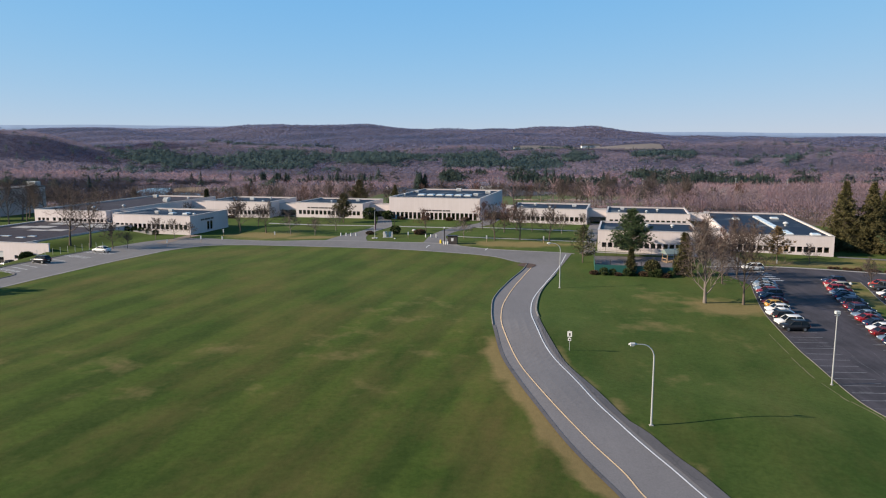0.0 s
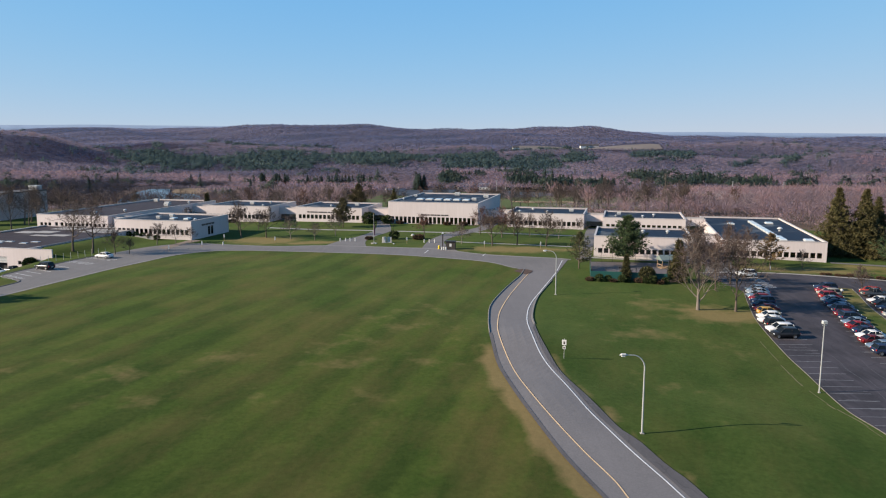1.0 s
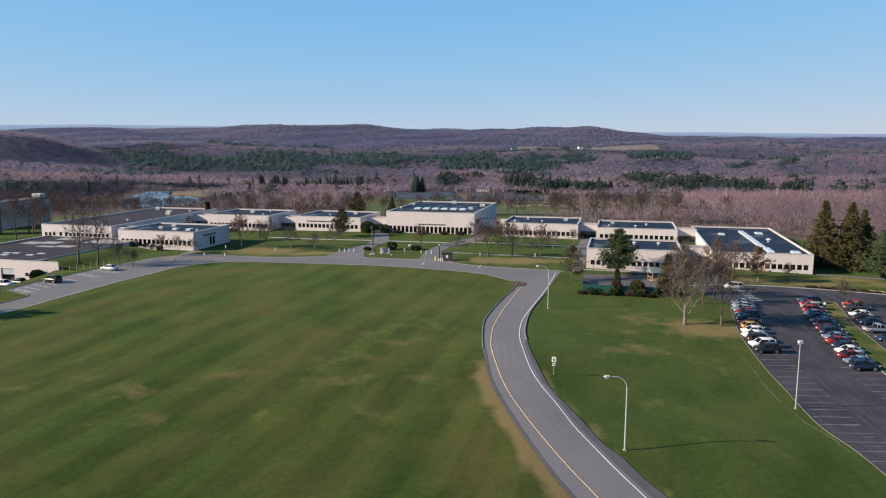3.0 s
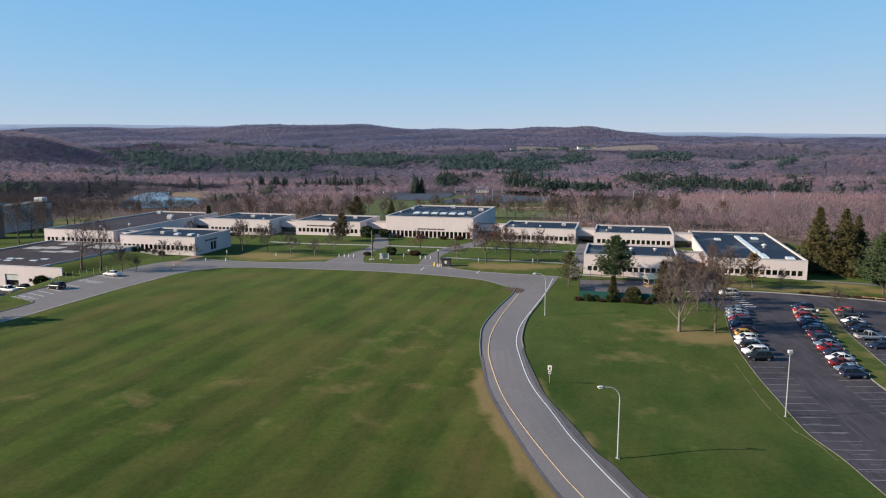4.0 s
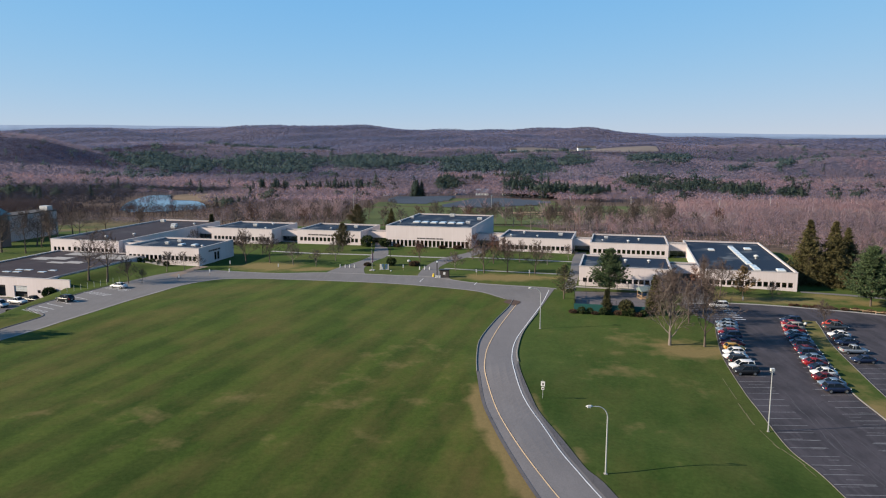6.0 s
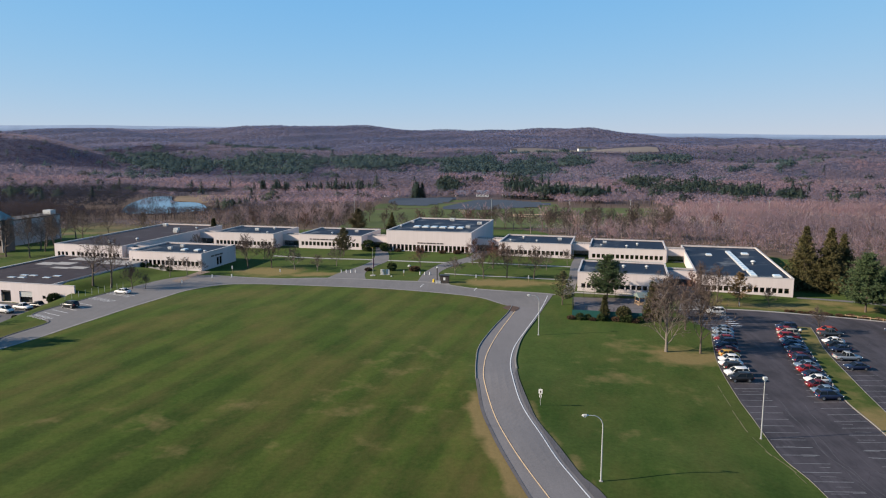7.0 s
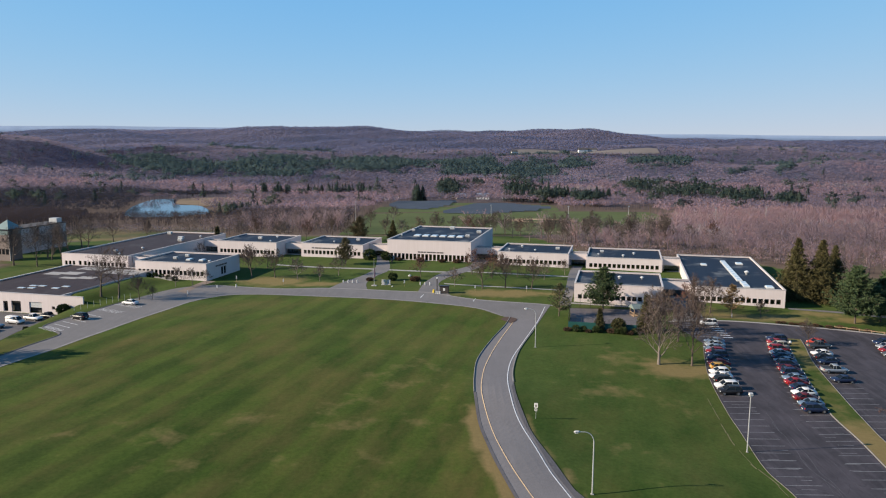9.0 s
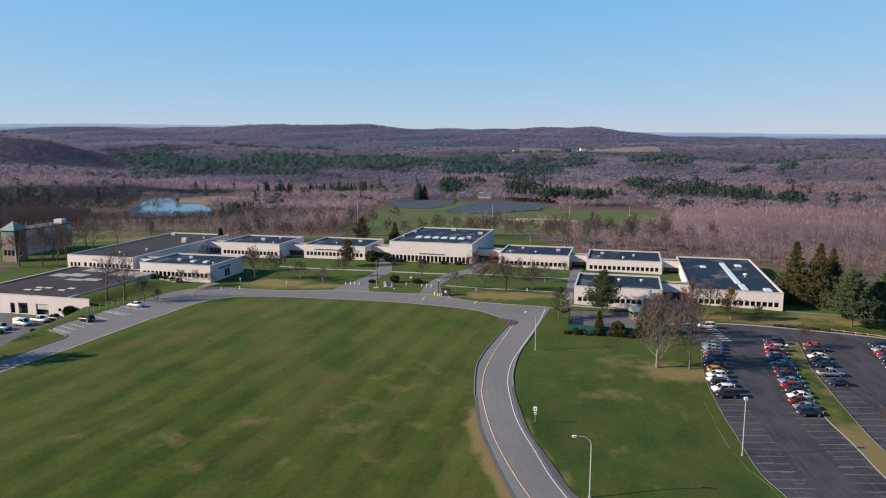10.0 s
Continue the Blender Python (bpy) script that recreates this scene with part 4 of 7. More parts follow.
link_wing((14.5, 254.9), 10.2, 4.5, 3.1, 4.6)
link_wing((48.3, 242.5), 6.2, 4.5, 2.9, 4.6)
link_wing((79.1, 233.3), 6.2, 4.5, 2.5, 4.5)
link_wing((67.1, 194.0), 8.1, 4.5, 1.9, 4.7)
link_wing((-26.6, 263.3), 9.5, 4.5, 3.0, 4.5)
link_wing((-60.4, 268.7), 8.6, 4.5, 2.9, 4.4)
link_wing((-94.8, 275.0), 9.5, 4.5, 2.8, 4.6)
link_wing((-105.6, 231.4), 9.0, 4.5, 3.2, 4.4)

for k in range(6):
    roof_unit(library, 7.6 + 3.45 * k, 15.5, "skylight")
roof_unit(library, 27.5, 17, "hvac", 0.9), roof_unit(library, 29.5, 30, "hvac", 1.0), roof_unit(library, 16, 40, "hvac", 1.1), roof_unit(library, 1.6, 30, "hvac", 0.7), roof_unit(library, 1.5, 14, "vent")
for k in range(11):
    roof_unit(gym_wing, 15.2 - 0.06 * k + (0.5 if k < 2 else 0), 5 + 4.2 * k + (0 if k < 2 else 1.2), "strip", 1.02 if k < 2 else 0.98)
roof_unit(gym_wing, 19.0, 26, "vent", 1.7), roof_unit(gym_wing, 22, 4.5, "skylight", 0.8), roof_unit(gym_wing, 19.5, 46, "skylight", 0.8), roof_unit(gym_wing, 7.5, 41, "skylight", 0.7)
roof_unit(class_wing, 12.5, 12, "vent", 1.3), roof_unit(class_wing, 19, 13, "vent", 1.2)
roof_unit(rear_wing, 5, 15, "hvac", 0.7), roof_unit(rear_wing, 12.8, 6, "vent", 1.2), roof_unit(rear_wing, 16.5, 12, "vent", 1.2), roof_unit(rear_wing, 4, 8, "vent", 0.8)
roof_unit(east_wing, 7, 15, "vent", 1.2), roof_unit(east_wing, 20.5, 13, "hvac", 0.8), roof_unit(east_wing, 3.5, 6, "vent", 1.1), roof_unit(east_wing, 12.8, 7, "vent", 1.0)
roof_unit(west_wing, 11, 7, "vent", 1.0), roof_unit(west_wing, 18.5, 14, "hvac", 0.8)
roof_unit(hall_wing, 13, 11, "hvac", 0.9), roof_unit(hall_wing, 18, 16, "vent", 1.2), roof_unit(hall_wing, 21, 4, "vent", 1.0)
roof_unit(theatre_wing, 9.5, 8.5, "hvac", 0.75), roof_unit(theatre_wing, 10.5, 14, "hvac", 0.75), roof_unit(theatre_wing, 15.5, 7.5, "skylight", 0.6), roof_unit(theatre_wing, 20.3, 7.5, "skylight", 0.6), roof_unit(theatre_wing, 24.5, 5, "vent", 1.1)
roof_unit(long_wing, 18, 45, "hvac", 1.1), roof_unit(long_wing, 21, 40, "hvac", 1.0), roof_unit(long_wing, 16, 8, "vent", 1.5), roof_unit(long_wing, 20.5, 17, "vent", 1.3), roof_unit(long_wing, 20.5, 4, "vent", 0.9), roof_unit(long_wing, 4, 58, "hvac", 1.0), roof_unit(long_wing, 22.5, 52, "vent", 1.2)
lettering(library, 12.0, 0, 3.05, (0.9, 1.1, 0.8, 0, 1.3, 0.7, 1.2, 0, 1.0, 1.4), 0.42)
lettering(west_wing, 4.5, 0, 3.25, (0.9, 0, 1.6, 1.1, 0, 2.0, 1.2, 0, 0.8, 0.6, 0, 1.4, 1.2), 0.42)
side_letters = lettering(theatre_wing, 0, 0, 3.1, (1.0, 0.7, 0, 1.5, 1.2, 0, 1.6), 0.5)
side_letters.matrix_basis = pose(26.3, 5.5, 0, 0, 0, 90)


def garage():
    """Low service garage set into the slope, with bay doors to its yard."""
    zb = -0.2
    w, d, h = 34.5, 44.0, 5.4
    fl = Vector((-103.2, 178.0, 0)) - w * EX
    b = empty("garage", pose(fl.x, fl.y, zb, 0, 0, ANGLE), "cream concrete service garage with roller doors and a dark flat roof", "garage")
    bays = [(23.9, 28.1, 0.02, 3.2), (17.9, 21.1, 0.02, 3.2), (15.1, 16.7, 0.02, 3.0), (7.5, 11.5, 0.02, 3.2)]
    part("front_wall", wall_with_openings(w + 7.2, h, 0.4, bays + [(31.4, 32.4, 1.4, 2.3)], -1.0), WALL, b)
    for k, (x0, x1, z0, z1) in enumerate(bays):
        top = (1.3, 2.5, 2.4, 0.04)[k]
        bm = bmesh.new()
        n = 6
        for i in range(n):
            za, zc = z0 + (z1 - z0) * i / n, z0 + (z1 - z0) * (i + 1) / n
            if za >= top - 0.2:
                box(bm, x0 + 0.03, 0.2, za + 0.015, x1 - 0.03, 0.27, zc - 0.015)
        part("roller_door", bm, METAL_WHITE if k in (0, 3) else FRAME, b, "white sectional door, half raised" if k == 0 else "white sectional door" if k == 3 else "dark sectional door, raised")
    # added sheet close behind the bays, dark in place of their unlit depth
    part("bay_shade_sheet", boxes((5.0, 0.95, -1.0, 33.5, 1.15, h - 0.45)), INSIDE, b, "added dark sheet standing for the shade inside the open bays")
    window(b, 31.4, 0.2, 1.4, 1.0, 0.9)
    for x in (0.0, w - 0.4):
        part("side_wall", boxes((x, 0.4, -1.0, x + 0.4, d, h)), WALL, b)
    part("back_wall", boxes((0.4, d - 0.4, -1.0, w - 0.4, d, h)), WALL, b)
    part("floor_slab", boxes((0.4, 0.4, -0.5, w - 0.4, d - 0.4, 0.0)), CONCRETE, b)
    part("roof", boxes((0.4, 0.4, h - 0.4, w - 0.4, d - 0.4, h - 0.12)), ROOF_BROWN, b, "old dark brown flat roof")
    part("coping", boxes((-0.05, -0.05, h, w + 7.2, 0.45, h + 0.1), (w - 0.45, 0.45, h, w + 0.05, 4.5, h + 0.1), (-0.05, 0.45, h, 0.6, d - 0.45, h + 0.25), (0, d - 0.45, h, w - 0.45, d + 0.05, h + 0.1)), COPING, b)
    for k, (x0, y0, x1, y1) in enumerate(((4, 27, 10, 31.5), (9, 28.5, 15.5, 33), (14, 22.5, 20, 25), (19, 23.5, 25, 27), (21, 33, 33.5, 41), (8, 37, 18, 42))):
        part("roof_patch", boxes((x0, y0, h - 0.121, x1, y1, h - 0.085 + 0.004 * k), bevel=0.015), CONCRETE, b, "pale worn concrete patch")
    part("coping", boxes((w - 0.45, 4.5, h, w + 0.05, d - 0.45, h + 0.06)), DARK_COPING, b, "dark metal edge")
    b["size"] = (w, d, h)
    for x, y in ((15, 7), (16, 10.5), (18, 7.5), (18.8, 10.8), (25, 9), (26.1, 11.8)):
        u = empty("roof_hatch", b.matrix_basis @ pose(x, y, h - 0.12), "flat pale skylight panel on the garage roof", "skylight", "garage skylights")
        part("curb", boxes((-1.15, -0.6, 0, 1.15, 0.6, 0.12)), METAL_GREY, u)
        part("panel", boxes((-1.1, -0.55, 0.12, 1.1, 0.55, 0.16)), SKYLIGHT, u)
    return b


garage()


# ---- trees ----
rng = np.random.default_rng(7)


def array_mesh(name, verts, tris, material, tone=None, normals=None):
    me = bpy.data.meshes.new(name)
    n, m = len(verts), len(tris)
    me.vertices.add(n), me.loops.add(3 * m), me.polygons.add(m)
    me.vertices.foreach_set("co", np.asarray(verts, np.float32).ravel())
    me.loops.foreach_set("vertex_index", np.asarray(tris, np.int32).ravel())
    me.polygons.foreach_set("loop_start", np.arange(0, 3 * m, 3, dtype=np.int32))
    me.update(calc_edges=True)
    me.materials.append(material)
    if normals is not None:
        me.polygons.foreach_set("use_smooth", np.ones(m, bool))
        me.normals_split_custom_set_from_vertices(np.asarray(normals, np.float32))
    if tone is not None:
        me.attributes.new("tone", "FLOAT", "POINT").data.foreach_set("value", np.asarray(tone, np.float32))
    return me


class Shape:
    """Triangles gathered as plain lists."""

    def __init__(self):
        self.v, self.t = [], []

    def tri(self, a, b, c):
        i = len(self.v)
        self.v += [tuple(a), tuple(b), tuple(c)]
        self.t.append((i, i + 1, i + 2))

    def tube(self, pts, radii, sides):
        base = len(self.v)
        for i, p in enumerate(pts):
            d = (pts[min(i + 1, len(pts) - 1)] - pts[max(i - 1, 0)]).normalized()
            s = d.cross(Vector((0.3, 0.9, 0.1)))
            s = s.normalized() if s.length > 0.05 else Vector((1, 0, 0))
            u = s.cross(d)
            for k in range(sides):
                a = 2 * math.pi * k / sides
                self.v.append(tuple(p + radii[i] * (math.cos(a) * s + math.sin(a) * u)))
        for i in range(len(pts) - 1):
            for k in range(sides):
                a, b = base + i * sides + k, base + i * sides + (k + 1) % sides
                self.t += [(a, b, b + sides), (a, b + sides, a + sides)]

    def spike(self, p, d, length, width):
        """A twig: a slim triangle."""
        s = d.cross(Vector((rng.normal(), rng.normal(), rng.normal())))
        s = s.normalized() * width / 2
        self.tri(p - s, p + s, p + d * length)


def turned(d, angle, spin):
    """d leaned by an angle towards a side named by spin."""
    s = d.cross(Vector((0.0, 0.0, 1.0)) if abs(d.z) < 0.9 else Vector((1.0, 0.0, 0.0))).normalized()
    s = Matrix.Rotation(spin, 3, d) @ s
    return (Matrix.Rotation(angle, 3, s) @ d).normalized()


def bare_tree_shapes(h, trunk_r, clear, spread, seed, limbs=11, forks=5, subs=4, twigs=4):
    """A leafless tree: a leader with limbs up its height, branches on them, and sprays of twigs."""
    global rng
    rng = np.random.default_rng(seed)
    wood, fine = Shape(), Shape()

    def bent(p, d, length, n, wander, lift):
        pts = [p]
        for _ in range(n):
            d = (d + wander * Vector(rng.normal(size=3)) + Vector((0, 0, lift))).normalized()
            pts.append(pts[-1] + d * length / n)
        return pts, d

    def on(pts, k):
        f = k * (len(pts) - 1)
        i = min(int(f), len(pts) - 2)
        return pts[i].lerp(pts[i + 1], f - i), (pts[i + 1] - pts[i]).normalized()

    def spray(pts, length, count):
        for _ in range(count):
            a, d = on(pts, rng.uniform(0.2, 1.0))
            tw = turned(d, rng.uniform(0.25, 0.85), rng.uniform(0, 6.28))
            L = length * rng.uniform(0.5, 1.0)
            fine.spike(a, tw, L, 0.062)
            for _ in range(3):
                fine.spike(a + tw * L * rng.uniform(0.2, 0.8), turned(tw, rng.uniform(0.3, 0.8), rng.uniform(0, 6.28)), L * 0.6, 0.055)

    trunk, _ = bent(Vector((0, 0, -0.3)), Vector((0, 0, 1)), h * 0.82, 7, 0.045, 0.04)
    wood.tube(trunk, [trunk_r * (1.15 - 0.16 * i) if i else trunk_r * 1.45 for i in range(8)], 7)
    for i in range(limbs):
        k = clear + (1 - clear) * (i + rng.uniform(0, 0.8)) / limbs
        p, d = on(trunk, min(k, 1.0))
        u = (k - clear) / (1 - clear)
        lean = spread * (1.25 - 0.75 * u) * rng.uniform(0.8, 1.2)
        L = h * (0.46 - 0.26 * u) * rng.uniform(0.8, 1.15)
        limb, _ = bent(p, turned(d, lean, 2.4 * i + rng.uniform(-0.5, 0.5)), L, 5, 0.12, 0.09)
        r = trunk_r * (0.5 - 0.28 * u)
        wood.tube(limb, [r * (1 - 0.17 * j) for j in range(6)], 5)
        for j in range(forks):
            q, e = on(limb, 0.22 + 0.78 * (j + rng.uniform(0, 0.8)) / forks)
            branch, _ = bent(q, turned(e, rng.uniform(0.4, 0.85), 2.4 * j + rng.uniform(-0.6, 0.6)), L * rng.uniform(0.34, 0.55), 4, 0.13, 0.06)
            wood.tube(branch, [r * 0.42 * (1 - 0.2 * m) for m in range(5)], 3)
            spray(branch, L * 0.22, 2)
            for m in range(subs):
                o, g = on(branch, 0.25 + 0.75 * (m + rng.uniform(0, 0.8)) / subs)
                twig, _ = bent(o, turned(g, rng.uniform(0.35, 0.8), 2.4 * m), L * rng.uniform(0.18, 0.3), 2, 0.15, 0.04)
                wood.tube(twig, [0.026, 0.018, 0.006], 3)
                spray(twig, L * 0.17, twigs)
    return wood, fine


def pine_shapes(h, r, clear, seed, tip=0.35, droop=0.0, whorl=7, dense=1.0, needle=0.55, cone=False):
    """A conifer: a straight trunk, whorls of limbs, and tufts of needles on them."""
    global rng
    rng = np.random.default_rng(seed)
    wood, fine = Shape(), Shape()
    wood.tube([Vector((0, 0, -0.3)), Vector((0.05, 0.04, h * 0.5)), Vector((0, 0, h * 0.97))], [0.018 * h, 0.011 * h, 0.02], 6)
    z = clear * h
    while z < h * 0.98:
        u = (z - clear * h) / (h * (1 - clear))
        reach = r * ((1 - u) ** 1.0 if cone else min(1.0, 0.70 + 1.8 * u) * (1 - u) ** 0.85) * rng.uniform(0.72, 1.12) + tip * 0.4
        for i in range(whorl):
            a = rng.uniform(0, 6.28)
            L = reach * rng.uniform(0.7, 1.12)
            up = rng.uniform(0.05, 0.35) - droop + 0.5 * u * (0 if cone else 1)
            d = Vector((math.cos(a), math.sin(a), up)).normalized()
            p0 = Vector((0, 0, z + rng.uniform(-1, 1) * (0.3 if cone else 0.13)))
            p1 = p0 + d * L * 0.6 + Vector((0, 0, -0.03 * L * droop * 4))
            p2 = p0 + d * L + Vector((0, 0, 0.12 * L * (1 if not cone else 0.4)))
            wood.tube([p0, p1, p2], [0.05 * (1 - u) + 0.025, 0.03, 0.01], 3)
            tufts = max(3, int(L * 2.6 * dense))
            for k in range(tufts):
                f = 0.25 + 0.75 * (k + rng.uniform(0, 1)) / tufts
                q = (p0.lerp(p1, f / 0.6) if f < 0.6 else p1.lerp(p2, (f - 0.6) / 0.4)) + Vector((rng.normal(), rng.normal(), rng.normal() * (1.0 if cone else 0.45))) * 0.085 * L
                for _ in range(12):
                    nd = (Vector((rng.normal(), rng.normal(), rng.normal() * (1.0 if cone else 0.55))) + 0.8 * d + Vector((0, 0, 0.25 - droop))).normalized()
                    fine.spike(q, nd, needle * rng.uniform(0.7, 1.4), needle * 0.24)
        z += (0.95 if not cone else 0.5) * max(0.6, (1 - 0.4 * u)) * h / 14
    return wood, fine


def tree_thing(name, shapes, bark, leaf, m, label, category="tree", group=""):
    t = empty(name, m, label, category, group)
    wood, fine = shapes
    share("trunk", array_mesh("trunk", wood.v, wood.t, bark), t)
    share("crown", array_mesh("crown", fine.v, fine.t, leaf), t)
    return t


def stand(x, y, spin=0.0, lift=-0.05):
    return pose(x, y, ground_z(x, y) + lift, 0, 0, spin)


def sized(m, s):
    return m @ Matrix.Diagonal((s, s, s, 1))


LAWN_TREE = "bare deciduous tree standing on the lawn"
big_maple = tree_thing("maple_tree", bare_tree_shapes(15.8, 0.28, 0.13, 0.60, 11, 20, 6, 5, 4), BARK_PALE, TWIG, stand(48.4, 132.1), "large pale-barked bare maple beside the parking lot")
slim_maple = tree_thing("maple_tree", bare_tree_shapes(14.2, 0.2, 0.22, 0.54, 12, 15, 6, 4, 3), BARK, TWIG, stand(55.4, 131.7), "slim bare maple beside the parking lot")
ash = tree_thing("ash_tree", bare_tree_shapes(14.6, 0.27, 0.32, 1.0, 13, 14, 5, 4, 2), BARK, TWIG, stand(-94.6, 183.5), "tall bare ash beside the drive")
small_a = tree_thing("lawn_tree", bare_tree_shapes(10.0, 0.18, 0.26, 0.80, 14, 13, 6, 4, 4), BARK, TWIG, stand(14.3, 200.9), LAWN_TREE, "tree", "trees on the school lawn")
small_b = tree_thing("lawn_tree", bare_tree_shapes(7.6, 0.14, 0.26, 0.95, 15, 12, 5, 4, 4), BARK_PALE, TWIG, stand(-45.5, 216.7), LAWN_TREE, "tree", "trees on the school lawn")
red_a = tree_thing("red_maple", bare_tree_shapes(9.2, 0.16, 0.22, 0.8, 16, 13, 5, 4, 4), BARK, TWIG_RED, stand(18.3, 216.4), "bare red maple with reddish buds on the lawn", "tree", "trees on the school lawn")

# copies, each with its own turn and size
def again(ob, x, y, spin, s, label=""):
    c = copy_thing(ob, sized(stand(x, y, spin), s))
    if label:
        c["label"] = label
    return c


again(ash, -90.4, 185.1, 130, 0.98)
again(small_a, -83.6, 182.9, 40, 0.75, "small bare tree beside the drive"), again(small_a, -80.2, 183.6, 200, 0.42, "young bare tree beside the drive")
again(small_a, 21.4, 202.1, 70, 1.06), again(small_a, 29.5, 200.9, 160, 1.0), again(small_b, 5.9, 203.7, 20, 0.80)
again(small_b, -32.9, 222.8, 80, 0.95), again(small_a, -53.6, 219.7, 250, 0.95), again(small_a, -61.4, 219.8, 15, 1.1), again(small_b, -37.8, 213.9, 140, 0.75)
again(red_a, -5.1, 218.4, 90, 0.75), again(red_a, 22.5, 221.5, 30, 0.8), again(small_a, 27.0, 219.6, 300, 0.7), again(small_b, 35.3, 215.5, 220, 0.8), again(small_b, 43.5, 224, 10, 0.72)
again(red_a, 12.0, 223.0, 200, 0.95), again(small_a, -66, 234, 20, 0.8), again(small_a, -60, 236, 170, 0.7), again(small_b, -92, 262, 100, 0.8)
again(small_b, -76.5, 206.3, 60, 0.75, "young bare tree before the wing"), again(small_b, -80.5, 202.6, 190, 0.85, "young bare tree before the wing"), again(small_b, -72.9, 209.0, 20, 0.6, "young bare tree before the wing")
again(slim_maple, 57.8, 148.6, 150, 0.7, "slim bare tree at the corner of the parking lot"), again(slim_maple, 69.5, 171.0, 100, 0.8, "bare tree beside the parking lot entrance"), again(slim_maple, 63.2, 154.6, 220, 0.72, "bare tree at the corner of the parking lot"), again(slim_maple, 57.0, 156.2, 20, 0.75, "bare tree at the corner of the parking lot")
again(small_a, 75.5, 176.5, 120, 0.98), again(small_a, 88.8, 149.0, 60, 0.62, "young bare tree on the parking island"), again(small_a, 87.5, 172.0, 330, 0.5)
again(red_a, 69.0, 176.5, 10, 0.85)
again(red_a, 82.0, 100.5, 60, 0.9, "bare red-brown tree between parking rows")

pine = tree_thing("pine_tree", pine_shapes(12.2, 6.4, 0.17, 21, whorl=13, dense=1.7, needle=0.5), BARK, NEEDLE, stand(46.1, 176.8), "dark green white pine before the school wing")
thin_pine = tree_thing("pine_tree", pine_shapes(9.0, 4.8, 0.18, 22, whorl=7, dense=0.9, needle=0.42), BARK, twig_mat("olive_needles", (0.050, 0.060, 0.028), (0.150, 0.155, 0.075)), stand(33.0, 170.3), "thin scraggly pine at the road corner")
again(pine, 111.2, 169.0, 100, 1.28, "broad green pine on the lawn by the parking lot")
again(pine, 119.5, 171.5, 10, 1.0, "green pine behind the parking lot"), again(pine, 125, 177, 210, 1.15, "green pine behind the parking lot")
brown_pine = tree_thing("pine_tree", pine_shapes(9.0, 4.0, 0.28, 23, whorl=6, dense=0.75), BARK, twig_mat("browned_needles", (0.10, 0.075, 0.035), (0.20, 0.15, 0.085)), stand(79.5, 171.8), "thin browned larch before the long wing")
lawn_pine = tree_thing("pine_tree", pine_shapes(9.8, 4.6, 0.2, 24, whorl=9, dense=1.2), BARK, twig_mat("dull_needles", (0.055, 0.055, 0.03), (0.125, 0.11, 0.06)), stand(-33.2, 243.0), "dull brown-green pine before the west wing")
spruce = tree_thing("spruce_tree", pine_shapes(18.5, 8.2, 0.04, 25, droop=0.4, whorl=10, dense=1.0, needle=0.6, cone=True), BARK, NEEDLE_SPRUCE, stand(107.4, 194.5), "tall olive-green Norway spruce beside the long wing")
again(spruce, 113.6, 192.5, 140, 1.0), again(spruce, 121.0, 199, 60, 0.86), again(lawn_pine, -35.0, 306, 30, 1.15, "dull scraggly pine behind the west wing"), again(spruce, -20.5, 312, 200, 0.52, "dark spruce behind the library")
juniper = tree_thing("arborvitae", pine_shapes(5.6, 1.5, 0.03, 26, droop=0.1, whorl=8, dense=1.3, needle=0.42, cone=True), BARK, NEEDLE_SPRUCE, stand(41.0, 157.0), "narrow olive arborvitae along the court fence", "shrub")
again(juniper, 52.4, 156.6, 190, 1.6, "tall narrow brownish arborvitae by the play court"), again(juniper, -94.5, 292, 10, 1.5, "dark conifer behind the hall wing")


def shrub_shapes(r, hgt, seed, count=480, leaf=0.36):
    """A rounded clipped shrub of many small leaf tufts over short stems."""
    global rng
    rng = np.random.default_rng(seed)
    wood, fine = Shape(), Shape()
    for _ in range(7):
        d = Vector((rng.normal(), rng.normal(), 1.6)).normalized()
        wood.tube([Vector((0, 0, -0.1)), d * hgt * 0.4, d * hgt * 0.75], [0.05, 0.03, 0.01], 3)
    for _ in range(count):
        d = Vector(rng.normal(size=3)).normalized()
        k = rng.uniform(0.65, 1.0)
        p = Vector((d.x * r * k, d.y * r * k, hgt * 0.5 + d.z * hgt * 0.5 * k))
        for _ in range(3):
            nd = (Vector(rng.normal(size=3)) * 0.7 + d).normalized()
            fine.spike(p, nd, leaf * rng.uniform(0.7, 1.4), leaf * 0.67)
    return wood, fine


bush = tree_thing("shrub", shrub_shapes(1.45, 2.6, 31), BARK, SHRUB, stand(-14.0, 212.8), "rounded dark green clipped shrub behind the stone slabs", "shrub")
yew = tree_thing("shrub", shrub_shapes(1.75, 3.4, 34, 1200, 0.34), BARK, NEEDLE_SPRUCE, stand(45.4, 156.0), "rounded olive yew along the court fence", "shrub")
round_bush = tree_thing("shrub", shrub_shapes(1.7, 2.8, 33, 1300, 0.36), BARK, SHRUB, stand(-101.6, 175.9), "large round dark shrub beside the garage wall", "shrub")
low_bush = tree_thing("shrub", shrub_shapes(1.7, 1.4, 32), BARK, SHRUB_BROWN, stand(-6.7, 211.8), "low brown shrub on the lawn", "shrub")
again(low_bush, -21.5, 213.2, 40, 0.7), again(low_bush, 7.5, 245.8, 10, 0.9), again(low_bush, 2.0, 247.0, 60, 0.8), again(low_bush, -6.0, 249.4, 20, 0.9), again(low_bush, -14.5, 251.5, 120, 0.8)
